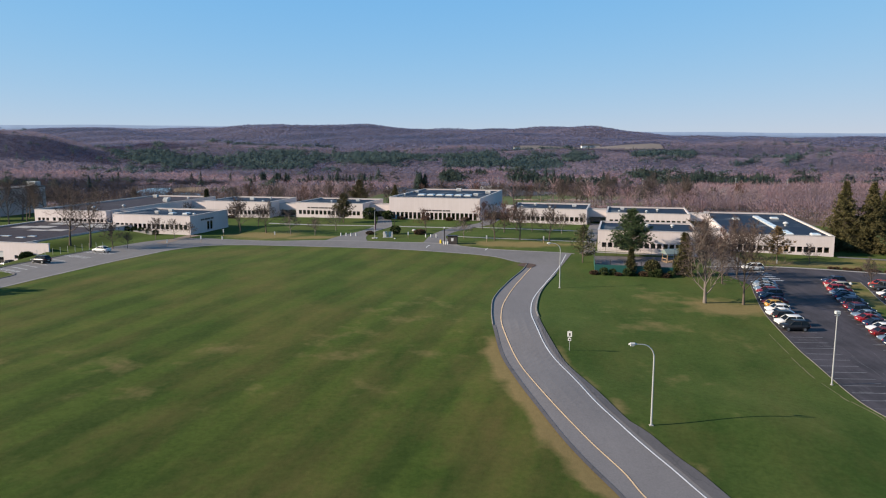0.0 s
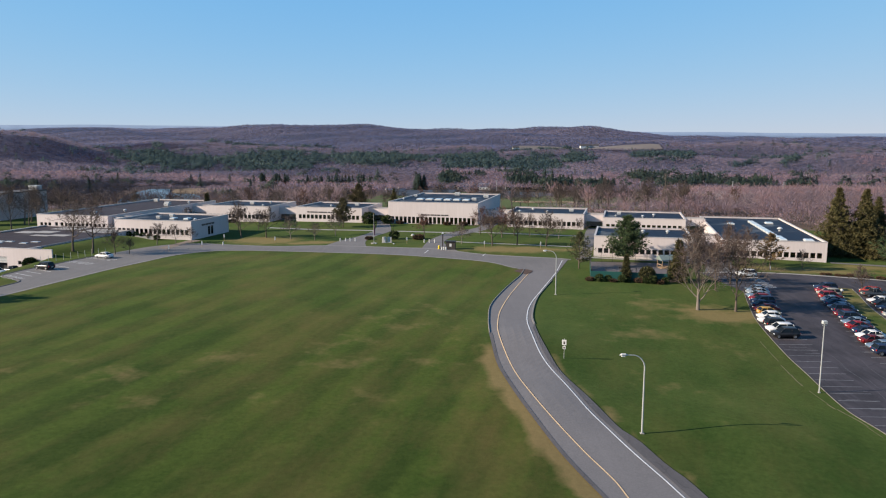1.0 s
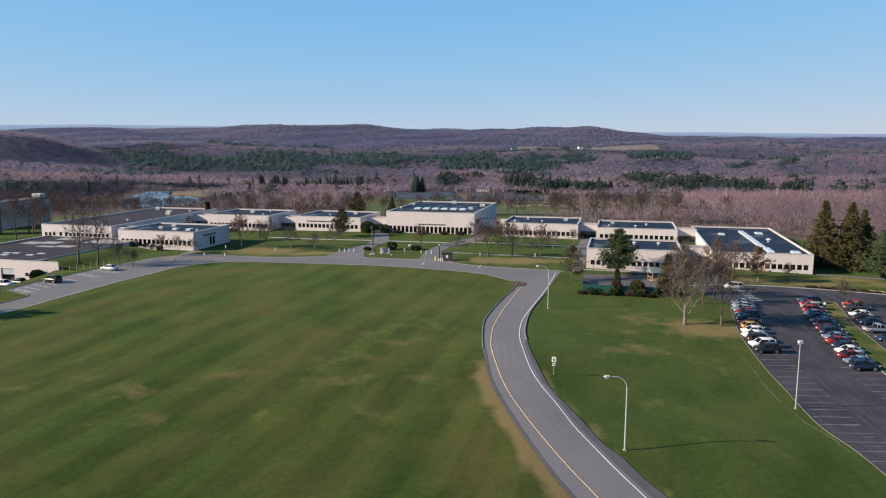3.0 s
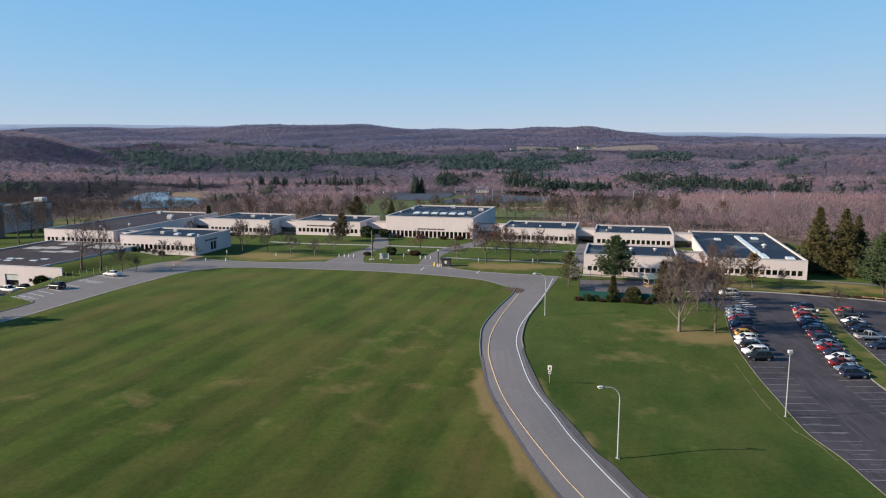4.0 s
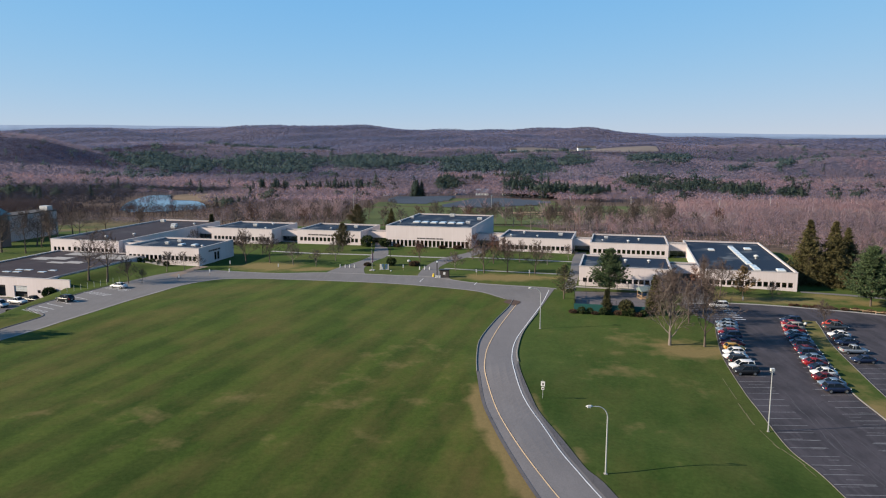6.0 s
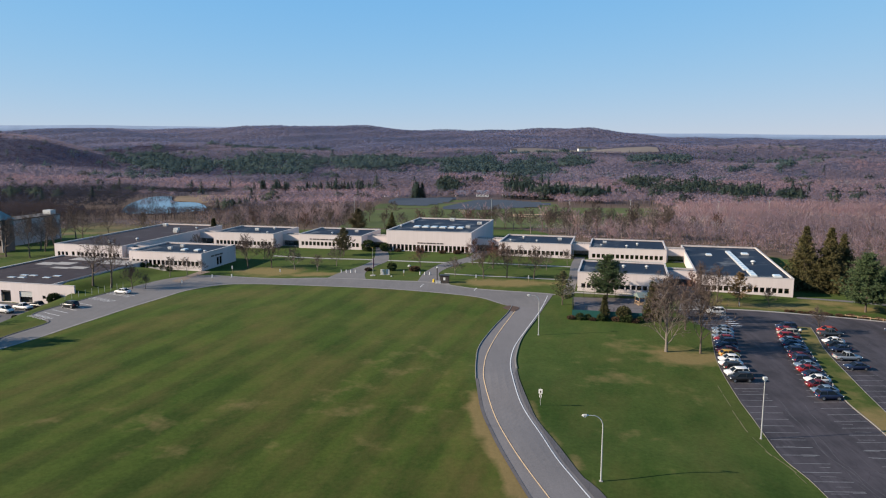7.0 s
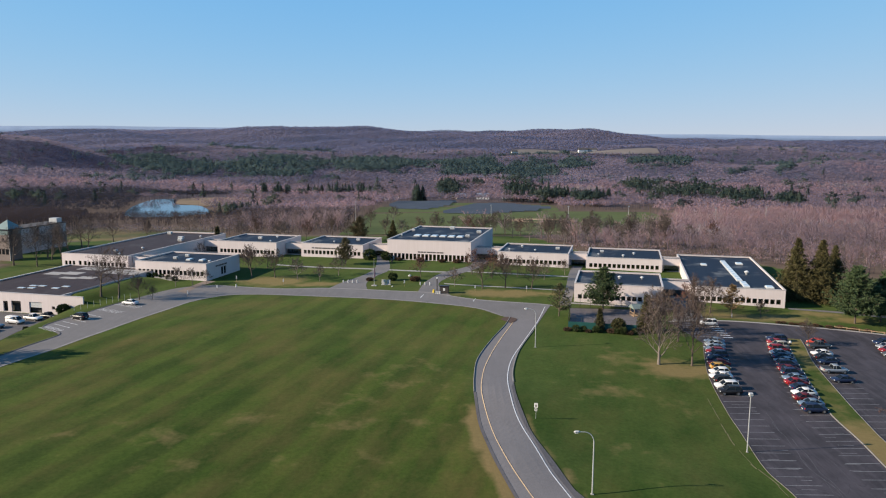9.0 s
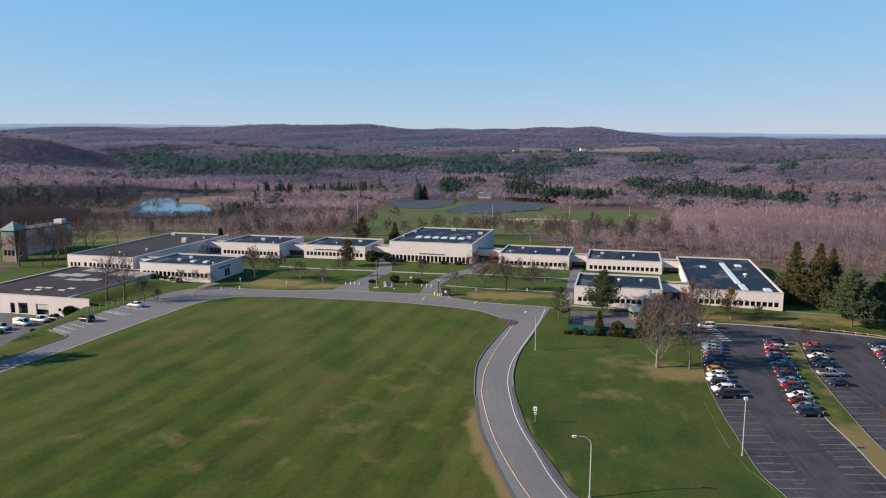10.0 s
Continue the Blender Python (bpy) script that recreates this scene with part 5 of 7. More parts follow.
again(bush, -25.6, 253.6, 50, 1.6, "large dark evergreen shrub by the entrance"), again(bush, -19.2, 252.4, 170, 1.2, "large dark evergreen shrub by the entrance"), again(bush, -103, 160.0, 20, 0.5)
for k in range(6):
    again(bush, -96.0 + 2.35 * k, 215.6 - 0.65 * k, 60 * k, 0.62, "low clipped hedge shrub before the wing")
fence_rng = random.Random(21)
for k in range(11):
    again((low_bush, bush, bush)[k % 3], 33.3 + 1.6 * k + fence_rng.uniform(-0.5, 0.5), 156.5 - 0.26 * k + fence_rng.uniform(-0.4, 0.4), 47 * k, fence_rng.uniform(0.38, 0.72), "low shrub along the court fence")
for k in range(16):
    again(low_bush, 90.0 + 1.45 * k, 167.0 - 0.36 * k + 0.5 * math.sin(k * 2.1), 61 * k, 0.42 + 0.14 * math.sin(k * 3.3), "low brown shrub along the parking lot walk")
for k in range(6):
    again(low_bush, -88.5 + 2.5 * k, 264.3 - 0.62 * k, 30 * k, 0.8, "low shrub at the foot of the wing")

again(thin_pine, -104.0, 125.5, 0, 1.65, "green pine beyond the drive"), again(thin_pine, -108.0, 122.0, 90, 1.6, "green pine beyond the drive"), again(ash, -119.0, 140.0, 30, 1.0)


# ---- woods and far slopes ----
def forest_mat(name, stops, gaps=0.0):
    m, n, l, bsdf = nodes_of(name)
    tone = n.new("ShaderNodeAttribute")
    tone.attribute_name = "tone"
    geo = n.new("ShaderNodeNewGeometry")
    col = ramp(n, l, tone.outputs["Fac"], stops)
    col = mix(n, l, 1.0, col, ramp(n, l, geo.outputs["Random Per Island"], ((0.0, grey(0.93)), (1.0, grey(1.07)))), "MULTIPLY")
    # fine twigs and needles let part of the light through
    n.remove(bsdf)
    plain, thin, both = n.new("ShaderNodeBsdfDiffuse"), n.new("ShaderNodeBsdfTranslucent"), n.new("ShaderNodeMixShader")
    both.inputs[0].default_value = 0.42
    for k, node in ((1, plain), (2, thin)):
        l.new(col, node.inputs["Color"])
        l.new(node.outputs[0], both.inputs[k])
    # a spray of twigs covers only part of its outline
    clear, spray = n.new("ShaderNodeBsdfTransparent"), n.new("ShaderNodeMixShader")
    spray.inputs[0].default_value = gaps
    l.new(both.outputs[0], spray.inputs[1])
    l.new(clear.outputs[0], spray.inputs[2])
    l.new(spray.outputs[0], n["Material Output"].inputs[0])
    return m


# haze is painted in: the farther the woods, the bluer their colours
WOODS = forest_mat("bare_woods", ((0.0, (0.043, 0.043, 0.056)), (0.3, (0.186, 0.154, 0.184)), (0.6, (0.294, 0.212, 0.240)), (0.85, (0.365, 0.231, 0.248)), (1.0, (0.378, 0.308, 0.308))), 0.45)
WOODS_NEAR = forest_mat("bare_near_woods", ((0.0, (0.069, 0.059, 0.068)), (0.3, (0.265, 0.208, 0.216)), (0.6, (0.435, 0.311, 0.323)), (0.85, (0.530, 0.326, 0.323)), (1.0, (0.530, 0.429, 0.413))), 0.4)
WOODS_HAZY = forest_mat("bare_hazy_woods", ((0.0, (0.064, 0.054, 0.084)), (0.3, (0.154, 0.142, 0.194)), (0.6, (0.238, 0.197, 0.246)), (1.0, (0.310, 0.248, 0.290))), 0.5)
WOODS_HAZY_RIDGE = forest_mat("bare_hazy_ridge_woods", ((0.0, (0.112, 0.134, 0.216)), (0.5, (0.182, 0.184, 0.270)), (1.0, (0.250, 0.222, 0.294))), 0.5)
PINES = forest_mat("conifer_woods", ((0.0, (0.027, 0.041, 0.039)), (0.5, (0.045, 0.064, 0.056)), (1.0, (0.080, 0.098, 0.076))), 0.2)
# paler, bluer copy of the conifer colours, with distance haze put in
PINES_HAZY = forest_mat("hazy_conifer_woods", ((0.0, (0.042, 0.066, 0.072)), (0.5, (0.062, 0.093, 0.094)), (1.0, (0.092, 0.124, 0.114))), 0.25)


def crown_normals(v, centre, up=0.5):
    """Twigs and needles scatter light like the whole crown: normals point out of it."""
    n = v - np.asarray(centre)
    n = n / np.maximum(np.linalg.norm(n, axis=1, keepdims=True), 1e-6) + np.array((0, 0, up))
    return n / np.maximum(np.linalg.norm(n, axis=1, keepdims=True), 1e-6)


def bare_small(seed, limbs, twigs, wide):
    """A leafless woodland tree one unit high: a trunk, limbs that fan upwards and many fine twigs."""
    global rng
    rng = np.random.default_rng(seed)
    s = Shape()
    s.tube([Vector((0, 0, -0.03)), Vector((0.01, 0, 0.45)), Vector((0, 0.01, 0.85))], [0.012, 0.008, 0.002], 3)
    for i in range(limbs):
        z = rng.uniform(0.22, 0.78)
        a = 2.4 * i + rng.uniform(-0.5, 0.5)
        d = Vector((math.cos(a), math.sin(a), rng.uniform(0.6, 1.5))).normalized()
        L = 0.36 * rng.uniform(0.75, 1.2) * (1.15 - 0.75 * abs(z - 0.4))
        p = Vector((0, 0, z))
        s.spike(p, d, L, 0.010 * wide)
        for _ in range(twigs):
            q = p + d * L * rng.uniform(0.35, 1.0)
            g = (0.75 * d + 0.6 * Vector(rng.normal(size=3)) + Vector((0, 0, 0.5))).normalized()
            s.spike(q, g, rng.uniform(0.05, 0.13), 0.013 * wide)
    v = np.array(s.v)
    return v, np.array(s.t), crown_normals(v, (0, 0, 0.35), 2.6)


def puff(seed, count, wide, spread=0.36, up=1.1):
    """A woodland crown seen from afar, one unit high: small sprays of twigs over uneven rounded lobes."""
    global rng
    rng = np.random.default_rng(seed)
    s = Shape()
    s.tri((-0.02, 0, -0.05), (0.02, 0, -0.05), (0, 0, 0.7))
    a0, many = rng.uniform(0, 6.28), int(rng.integers(3, 6))
    lobes = [(spread * 0.55 * math.cos(a0 + 6.28 * k / many), spread * 0.55 * math.sin(a0 + 6.28 * k / many), rng.uniform(0.48, 0.66), rng.uniform(0.6, 1.0)) for k in range(many)] + [(0, 0, 0.74, 0.8)]
    out = [(0.0, 0.0, 1.0)] * 3
    for k in range(count):
        d = Vector(rng.normal(size=3)).normalized()
        if d.z < -0.3:
            d.z = -d.z
        ox, oy, oz, r = lobes[k % len(lobes)]
        R = spread * 0.55 * r * rng.uniform(0.75, 1.12)
        p = Vector((ox + d.x * R, oy + d.y * R, oz + d.z * R * 0.85))
        g = (d.cross(Vector(rng.normal(size=3))).normalized() + 0.35 * d).normalized()
        h = (d.cross(g) + 0.3 * Vector(rng.normal(size=3))).normalized()
        w = wide * rng.uniform(0.7, 1.4)
        s.tri(p - g * w * 0.6 - h * w * 0.5, p + g * w * rng.uniform(0.5, 0.9) - h * w * 0.3, p + h * w * rng.uniform(0.6, 1.0))
        out += [tuple(0.6 * d + 0.5 * Vector((ox * 2, oy * 2, oz - 0.3)) + Vector((0, 0, up)))] * 3
    n = np.array(out)
    return np.array(s.v), np.array(s.t), n / np.linalg.norm(n, axis=1, keepdims=True)


def conifer_small(seed, count, wide, r=0.26, blunt=0.65):
    """A woodland conifer one unit high: layers of drooping boughs of uneven reach."""
    global rng
    rng = np.random.default_rng(seed)
    s = Shape()
    s.tri((-0.015, 0, -0.05), (0.015, 0, -0.05), (0, 0, 0.9))
    out = [(0.0, 0.0, 1.0)] * 3
    for k in range(count):
        u = ((k + rng.uniform(0, 1)) / count) ** 1.2
        a = 2.4 * k + rng.uniform(-0.4, 0.4)
        R = r * (1 - u) ** blunt * rng.uniform(0.62, 1.22) * (1 + 0.18 * math.sin(3 * a + seed))
        z = 0.12 + 0.83 * u
        d = Vector((math.cos(a), math.sin(a), 0))
        side = Vector((-d.y, d.x, rng.uniform(-0.2, 0.2))) * wide * (1.15 - 0.6 * u) * rng.uniform(0.6, 1.2)
        root = Vector((0, 0, z + 0.08 + 0.05 * rng.uniform())) + d * R * 0.2
        tip = d * R + Vector((0, 0, z - 0.02 + rng.uniform(-0.03, 0.03)))
        s.tri(tip - side, tip + side * rng.uniform(0.7, 1.2), root)
        out += [tuple(d + Vector((0, 0, 0.45 + 0.3 * rng.normal())))] * 3
    n = np.array(out)
    return np.array(s.v), np.array(s.t), n / np.linalg.norm(n, axis=1, keepdims=True)


def scatter(name, shapes, xs, ys, heights, tones, material, label, category="woods"):
    """Plants one of the shapes at each place, all in one mesh."""
    r = np.random.default_rng(5)
    vs, ts, ws, ns, base = [], [], [], [], 0
    zs = terrain(xs, ys) - 0.2
    for i, (x, y, z, h, tone) in enumerate(zip(xs, ys, zs, heights, tones)):
        v, t, o = shapes[i % len(shapes)]
        a = r.uniform(0, 2 * math.pi)
        turn = np.array(((math.cos(a), math.sin(a), 0), (-math.sin(a), math.cos(a), 0), (0, 0, 1)))
        k = r.uniform(0.85, 1.25) * h
        vs.append((v @ turn) * (k, k, h) + (x, y, z)), ns.append(o @ turn), ts.append(t + base), ws.append(np.full(len(v), tone))
        base += len(v)
    ob = new(name, array_mesh(name, np.concatenate(vs), np.concatenate(ts), material, np.concatenate(ws), np.concatenate(ns)))
    return tagged(ob, label, category, "", "stuff")


# conifer stands: x, y, half width, half depth, share of conifers
CONIFER_PATCHES = ((-520, 915, 45, 100, 0.1), (-717, 1900, 160, 300, 0.7), (-795, 2060, 62, 110, 1.0), (-955, 2480, 18, 80, 1.0), (-433, 1880, 145, 330, 0.85), (-147, 1960, 170, 360, 0.75), (79, 1900, 95, 390, 0.85), (217, 1760, 74, 390, 0.8),
                   (354, 1950, 45, 180, 0.8), (560, 2000, 52, 260, 0.8), (640, 2000, 50, 280, 0.85), (655, 1605, 36, 40, 0.85), (735, 1550, 22, 36, 0.85), (345, 1250, 46, 110, 0.5), (400, 1165, 54, 180, 0.42), (395, 930, 36, 130, 0.5), (395, 805, 22, 80, 0.6),
                   (13, 1190, 18, 150, 0.8), (128, 1190, 24, 100, 0.9), (150, 965, 26, 50, 1.0), (186, 890, 18, 50, 0.9), (-215, 715, 36, 26, 0.95), (-640, 1480, 120, 50, 0.35), (-950, 1720, 190, 90, 0.02), (-420, 600, 60, 60, 0.05), (-600, 2620, 260, 90, 0.4), (300, 2420, 200, 60, 0.4), (1000, 2100, 160, 70, 0.4))


def wave_noise(x, y, k):
    return (np.sin(x / 61 / k + 1.7 * np.sin(y / 83 / k)) + np.sin(y / 47 / k + 1.3 * np.sin(x / 71 / k + 2)) + np.sin((x + y) / 37 / k + 0.6)) / 3


GAP = [(-90, 640), (240, 700), (240, 775), (120, 745), (-90, 690)]


# redder, paler (plus) and darker (minus) growth, slope shade painted in with the dark: x, y, half width, half depth,
# change of tone
STANDS_AND_SHADE = ((-560, 900, 330, 360, -0.28), (-980, 1690, 300, 160, -0.85), (-1120, 1860, 200, 90, 0.25), (-470, 1040, 210, 150, -0.65), (-330, 540, 210, 170, -0.7), (-200, 560, 80, 130, -0.45), (-230, 440, 70, 60, -0.5), (-520, 780, 180, 160, -0.5), (-120, 460, 120, 110, -0.38), (-420, 800, 120, 170, -0.4), (-370, 760, 70, 110, -0.7), (-660, 1120, 120, 90, -0.4), (-960, 2450, 420, 160, -0.4), (240, 3080, 260, 140, -0.4), (-690, 1380, 150, 50, 0.2), (-620, 1120, 260, 160, -0.2),
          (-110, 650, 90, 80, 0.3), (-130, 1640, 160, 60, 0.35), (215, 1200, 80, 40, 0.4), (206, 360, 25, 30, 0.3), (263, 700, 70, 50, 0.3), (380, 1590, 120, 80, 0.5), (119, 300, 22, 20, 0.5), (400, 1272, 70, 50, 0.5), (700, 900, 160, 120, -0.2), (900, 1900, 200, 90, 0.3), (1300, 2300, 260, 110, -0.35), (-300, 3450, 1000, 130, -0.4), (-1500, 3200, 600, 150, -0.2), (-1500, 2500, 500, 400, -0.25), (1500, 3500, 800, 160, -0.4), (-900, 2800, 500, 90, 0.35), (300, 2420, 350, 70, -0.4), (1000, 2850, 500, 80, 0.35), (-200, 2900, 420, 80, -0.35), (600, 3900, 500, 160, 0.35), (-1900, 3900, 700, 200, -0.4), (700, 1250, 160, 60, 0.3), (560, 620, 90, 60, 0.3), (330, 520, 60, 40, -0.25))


def stand_shade_tone(x, y):
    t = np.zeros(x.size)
    for cx, cy, rx, ry, k in STANDS_AND_SHADE:
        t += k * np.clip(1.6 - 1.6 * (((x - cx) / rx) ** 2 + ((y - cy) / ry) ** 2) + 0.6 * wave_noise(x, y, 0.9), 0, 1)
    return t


def plant_woods():
    r = np.random.default_rng(3)
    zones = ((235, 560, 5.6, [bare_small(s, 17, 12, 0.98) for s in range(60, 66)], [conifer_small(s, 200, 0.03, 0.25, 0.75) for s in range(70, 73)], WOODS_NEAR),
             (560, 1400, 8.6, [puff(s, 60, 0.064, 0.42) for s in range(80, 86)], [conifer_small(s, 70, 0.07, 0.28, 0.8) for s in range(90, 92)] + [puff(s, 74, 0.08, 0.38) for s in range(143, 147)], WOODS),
             (1400, 2600, 10.5, [puff(s, 22, 0.125, 0.5, 2.4) for s in range(100, 106)], [conifer_small(s, 24, 0.12, 0.3, 0.8) for s in range(106, 108)] + [puff(s, 28, 0.13, 0.4, 0.8) for s in range(140, 145)], WOODS_HAZY),
             (2600, 4930, 17.0, [puff(s, 11, 0.28, 0.75, 3.0) for s in range(110, 116)], [puff(s, 12, 0.3, 0.6) for s in range(116, 118)], WOODS_HAZY_RIDGE))
    for y0, y1, step, bare, firs, bark in zones:
        half = 0.68 * y1 + 40
        gx, gy = np.meshgrid(np.arange(-half, half, step), np.arange(y0, y1, step))
        x, y = gx.ravel() + r.uniform(-0.48, 0.48, gx.size) * step, gy.ravel() + r.uniform(-0.48, 0.48, gx.size) * step
        y = y + np.where(y0 > 1000, 130, 0) * wave_noise(x, x, 0.9) * smooth(y0 + 700, y0, y) + (130 if y1 < 3000 and y1 > 1000 else 0) * wave_noise(x, x, 0.9) * smooth(y1 - 700, y1, y)
        keep = np.abs(x) < 0.66 * y + 35
        for poly in (CAMPUS, BALLFIELD, LAKE, MARSH, SOLAR, FARM, FARM_FAR, GAP):
            keep &= ~in_poly(x, y, poly)
        keep &= ~((np.abs(x + 75) < 85) & (y < 372)) & ~((x < -128) & (x > -250) & (y < 425) & (y > 200))
        keep &= r.uniform(size=x.size) > np.where((y < 640) & (x > -110) & (x < 10), 0.45, 0.04)
        open_edge = (x / y > 0.12) & (x / y < 0.34) & (y > 270) & (y < 600)         # thin growth round the sports field
        keep &= ~open_edge | (r.uniform(size=x.size) < np.where(y < 330, 0.45, 0.2))
        wet = in_poly(x, y, SHORE)
        keep &= ~wet | (r.uniform(size=x.size) < np.where(y > 500, 0.8, 0.25))
        wet = wet[keep]
        x, y = x[keep], y[keep]
        p = np.zeros(x.size) + {235: 0.0, 560: 0.012, 1400: 0.02}.get(y0, 0.0)
        for cx, cy, rx, ry, k in CONIFER_PATCHES:
            side = (x - cx - cx / cy * (y - cy)) / rx
            p = np.maximum(p, k * np.clip(3.0 - 3.0 * (side ** 2 + ((y - cy) / ry) ** 2) + 1.7 * wave_noise(x, y, 0.9) + 1.5 * wave_noise(y, x, 0.4) + 1.0 * wave_noise(y, x, 0.21) - 0.3, 0, 1))
        fir = r.uniform(size=x.size) < p
        tone = np.clip(0.46 + 0.20 * wave_noise(x, y, 1.2) + 0.14 * wave_noise(y, x, 0.4) + 0.34 * wave_noise(x + 300, y, 4.0) + r.normal(0, 0.11 if y0 < 1000 else 0.06, x.size) + 0.13 * (x > 60) + stand_shade_tone(x, y), 0, 1)
        h = np.clip(r.normal(1, 0.10, x.size) + 0.12 * wave_noise(x, y, 0.7), 0.6, 1.5) * 12.0
        near = smooth(420, 250, y) * (x > 60)
        h = h * (1 - 0.35 * near)
        h = h * (1 - 0.12 * ((y < 735) & (y > 372) & (x / y > -0.55) & (x / y < -0.24)))     # low scrub before the lake
        h = h * (1 - 0.62 * ((y < 735) & (y > 575) & (x / y > -0.50) & (x / y < -0.30)))      # reeds and brush at the water
        h[wet] *= 0.8
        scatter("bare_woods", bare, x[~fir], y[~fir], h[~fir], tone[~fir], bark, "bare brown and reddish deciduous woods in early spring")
        scatter("conifer_woods", firs, x[fir], y[fir], h[fir] * r.uniform(1.15, 1.95, fir.sum()), np.clip(0.5 + 0.4 * wave_noise(x, y, 0.7)[fir] + r.normal(0, 0.15, fir.sum()), 0, 1), PINES if y0 < 1000 else PINES_HAZY, "dark green conifers among the bare woods")


plant_woods()


def plant_brush():
    """Undergrowth where the woods meet the school grounds."""
    r = np.random.default_rng(8)
    gx, gy = np.meshgrid(np.arange(-330, 330, 3.3), np.arange(238, 470, 3.3))
    x, y = gx.ravel() + r.uniform(-1.6, 1.6, gx.size), gy.ravel() + r.uniform(-1.6, 1.6, gx.size)
    keep = ~in_poly(x, y, CAMPUS) & ~in_poly(x, y, BALLFIELD) & (np.abs(x) < 0.66 * y + 35) & ((x > 46) | (x < -60)) & ~((x < -128) & (x > -240) & (y < 372))
    keep &= ~((np.abs(x + 75) < 85) & (y < 385)) & (wave_noise(x, y, 0.35) > np.where(x < 0, -0.35, -0.7))
    x, y = x[keep], y[keep]
    tone = np.clip(0.55 + 0.25 * wave_noise(x, y, 0.6) + r.normal(0, 0.1, x.size) - 0.4 * (x < 0), 0, 1)
    tall = r.uniform(2.2, 4.4, x.size) * (1 + 0.6 * smooth(60, 130, x) * smooth(262, 330, y))
    scatter("brush", [puff(s, 26, 0.07, 0.5) for s in range(120, 124)], x, y, tall, tone, WOODS_NEAR, "tangled brown brush at the edge of the woods", "brush")


plant_brush()


def plant_groves():
    """Groves of tall dark conifers that stand out from the bare woods: x, y, half width, half depth, trees, height."""
    r = np.random.default_rng(12)
    x, y, h = [], [], []
    for cx, cy, rx, ry, count, tall in ((-230, 985, 24, 16, 26, 20), (-204, 1150, 18, 10, 16, 18), (-147, 1125, 36, 10, 34, 19), (-30, 935, 9, 7, 14, 22), (-203, 722, 22, 10, 22, 13), (130, 975, 52, 16, 60, 21), (40, 1320, 40, 18, 40, 17), (345, 1010, 60, 18, 60, 16), (400, 960, 50, 12, 44, 15), (436, 880, 16, 10, 14, 15), (247, 432, 4, 3, 4, 10), (-560, 700, 60, 30, 30, 13), (215, 1010, 40, 20, 30, 17)):
        a, d = r.uniform(0, 6.28, count), np.sqrt(r.uniform(0, 1, count))
        x.append(cx + rx * d * np.cos(a)), y.append(cy + ry * d * np.sin(a)), h.append(tall * r.uniform(0.65, 1.15, count))
    x, y, h = (np.concatenate(q) for q in (x, y, h))
    scatter("conifer_woods", [conifer_small(s, 110, 0.045, 0.27, 0.62) for s in range(130, 134)], x, y, h, np.clip(r.normal(0.35, 0.2, x.size), 0, 1), PINES, "groves of tall dark conifers beyond the fields")


plant_groves()


def far_plateau():
    """The farthest hills on the horizon; the blue of haze is put into their colour."""
    xs = np.linspace(-4600, 4600, 160)
    top = np.interp(xs, (-4100, -2970, -2240, -1070, 70, 1060, 1790, 3000, 4280), (135, 137, 139, 127, 107, 94, 90, 82, 79))
    top = top + 1.3 * np.sin(xs / 230) + 0.9 * np.sin(xs / 97 + 1)
    vs = [(x, 4966 + d, z) for d, f in ((0, 0), (10, 0.7), (22, 1.0), (40, 0.9)) for x, z in zip(xs, top * f)]
    n = len(xs)
    fs = [(r * n + i, r * n + i + 1, (r + 1) * n + i + 1, (r + 1) * n + i) for r in range(3) for i in range(n - 1)]
    ob = link_mesh("backdrop", vs, fs, surface("haze_blue_hills", (0.21, 0.27, 0.37), 1.0, 0.10, 0.004, 0.02, spec=0.0), smooth=True)
    tagged(ob, "hazy blue far hills on the horizon", "hills", "", "structure")


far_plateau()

# single bare trees along the field behind the school
r_ = np.random.default_rng(44)
for k, (x, y) in enumerate(((16, 368), (21, 360), (28, 358), (33, 404), (36, 369), (42, 325), (49, 316), (55, 309), (58, 330), (66, 311), (71, 322), (76, 298), (84, 312), (90, 300), (98, 306), (-48, 431), (-44, 448), (-34, 520), (-75, 424), (-80, 418), (-124, 470), (-131, 456))):
    again((small_a, small_b)[k % 2], x, y - (14 if x > 38 and y < 335 else 0), 77 * k, (1.15, 1.4)[k % 2] * r_.uniform(0.85, 1.15) * (1.1 if x > 45 else 1.0), "bare tree along the field behind the school")

# tall bare trees on the grass before the arena
for k, (x, y, s) in enumerate(((-158, 250, 1.08), (-147, 246, 1.12), (-154, 266, 1.0), (-143, 256, 1.02), (-148, 271, 0.95), (-165, 262, 0.9), (-151, 318, 0.8), (-140, 330, 0.75), (-128, 352, 0.8))):
    again((ash, slim_maple)[k % 2], x, y, 53 * k, s, "tall bare tree on the grass before the arena")


# ---- vehicles ----
TYRE = surface("tyre_rubber", (0.02, 0.02, 0.021), 0.85, 0.2)
RIM = surface("alloy_rim", (0.42, 0.43, 0.44), 0.3, 0.1, metal=0.8)
CAR_GLASS = surface("tinted_car_glass", (0.008, 0.010, 0.012), 0.12, 0.1, spec=0.22)
LAMP_CLEAR = surface("clear_headlight", (0.68, 0.70, 0.72), 0.15, 0.05)
LAMP_RED = surface("red_tail_light", (0.35, 0.015, 0.012), 0.2, 0.1)
PLATE = surface("plain_plate", (0.55, 0.55, 0.5), 0.5, 0.1)
TRIM_BLACK = surface("black_trim", (0.025, 0.025, 0.026), 0.6, 0.1)
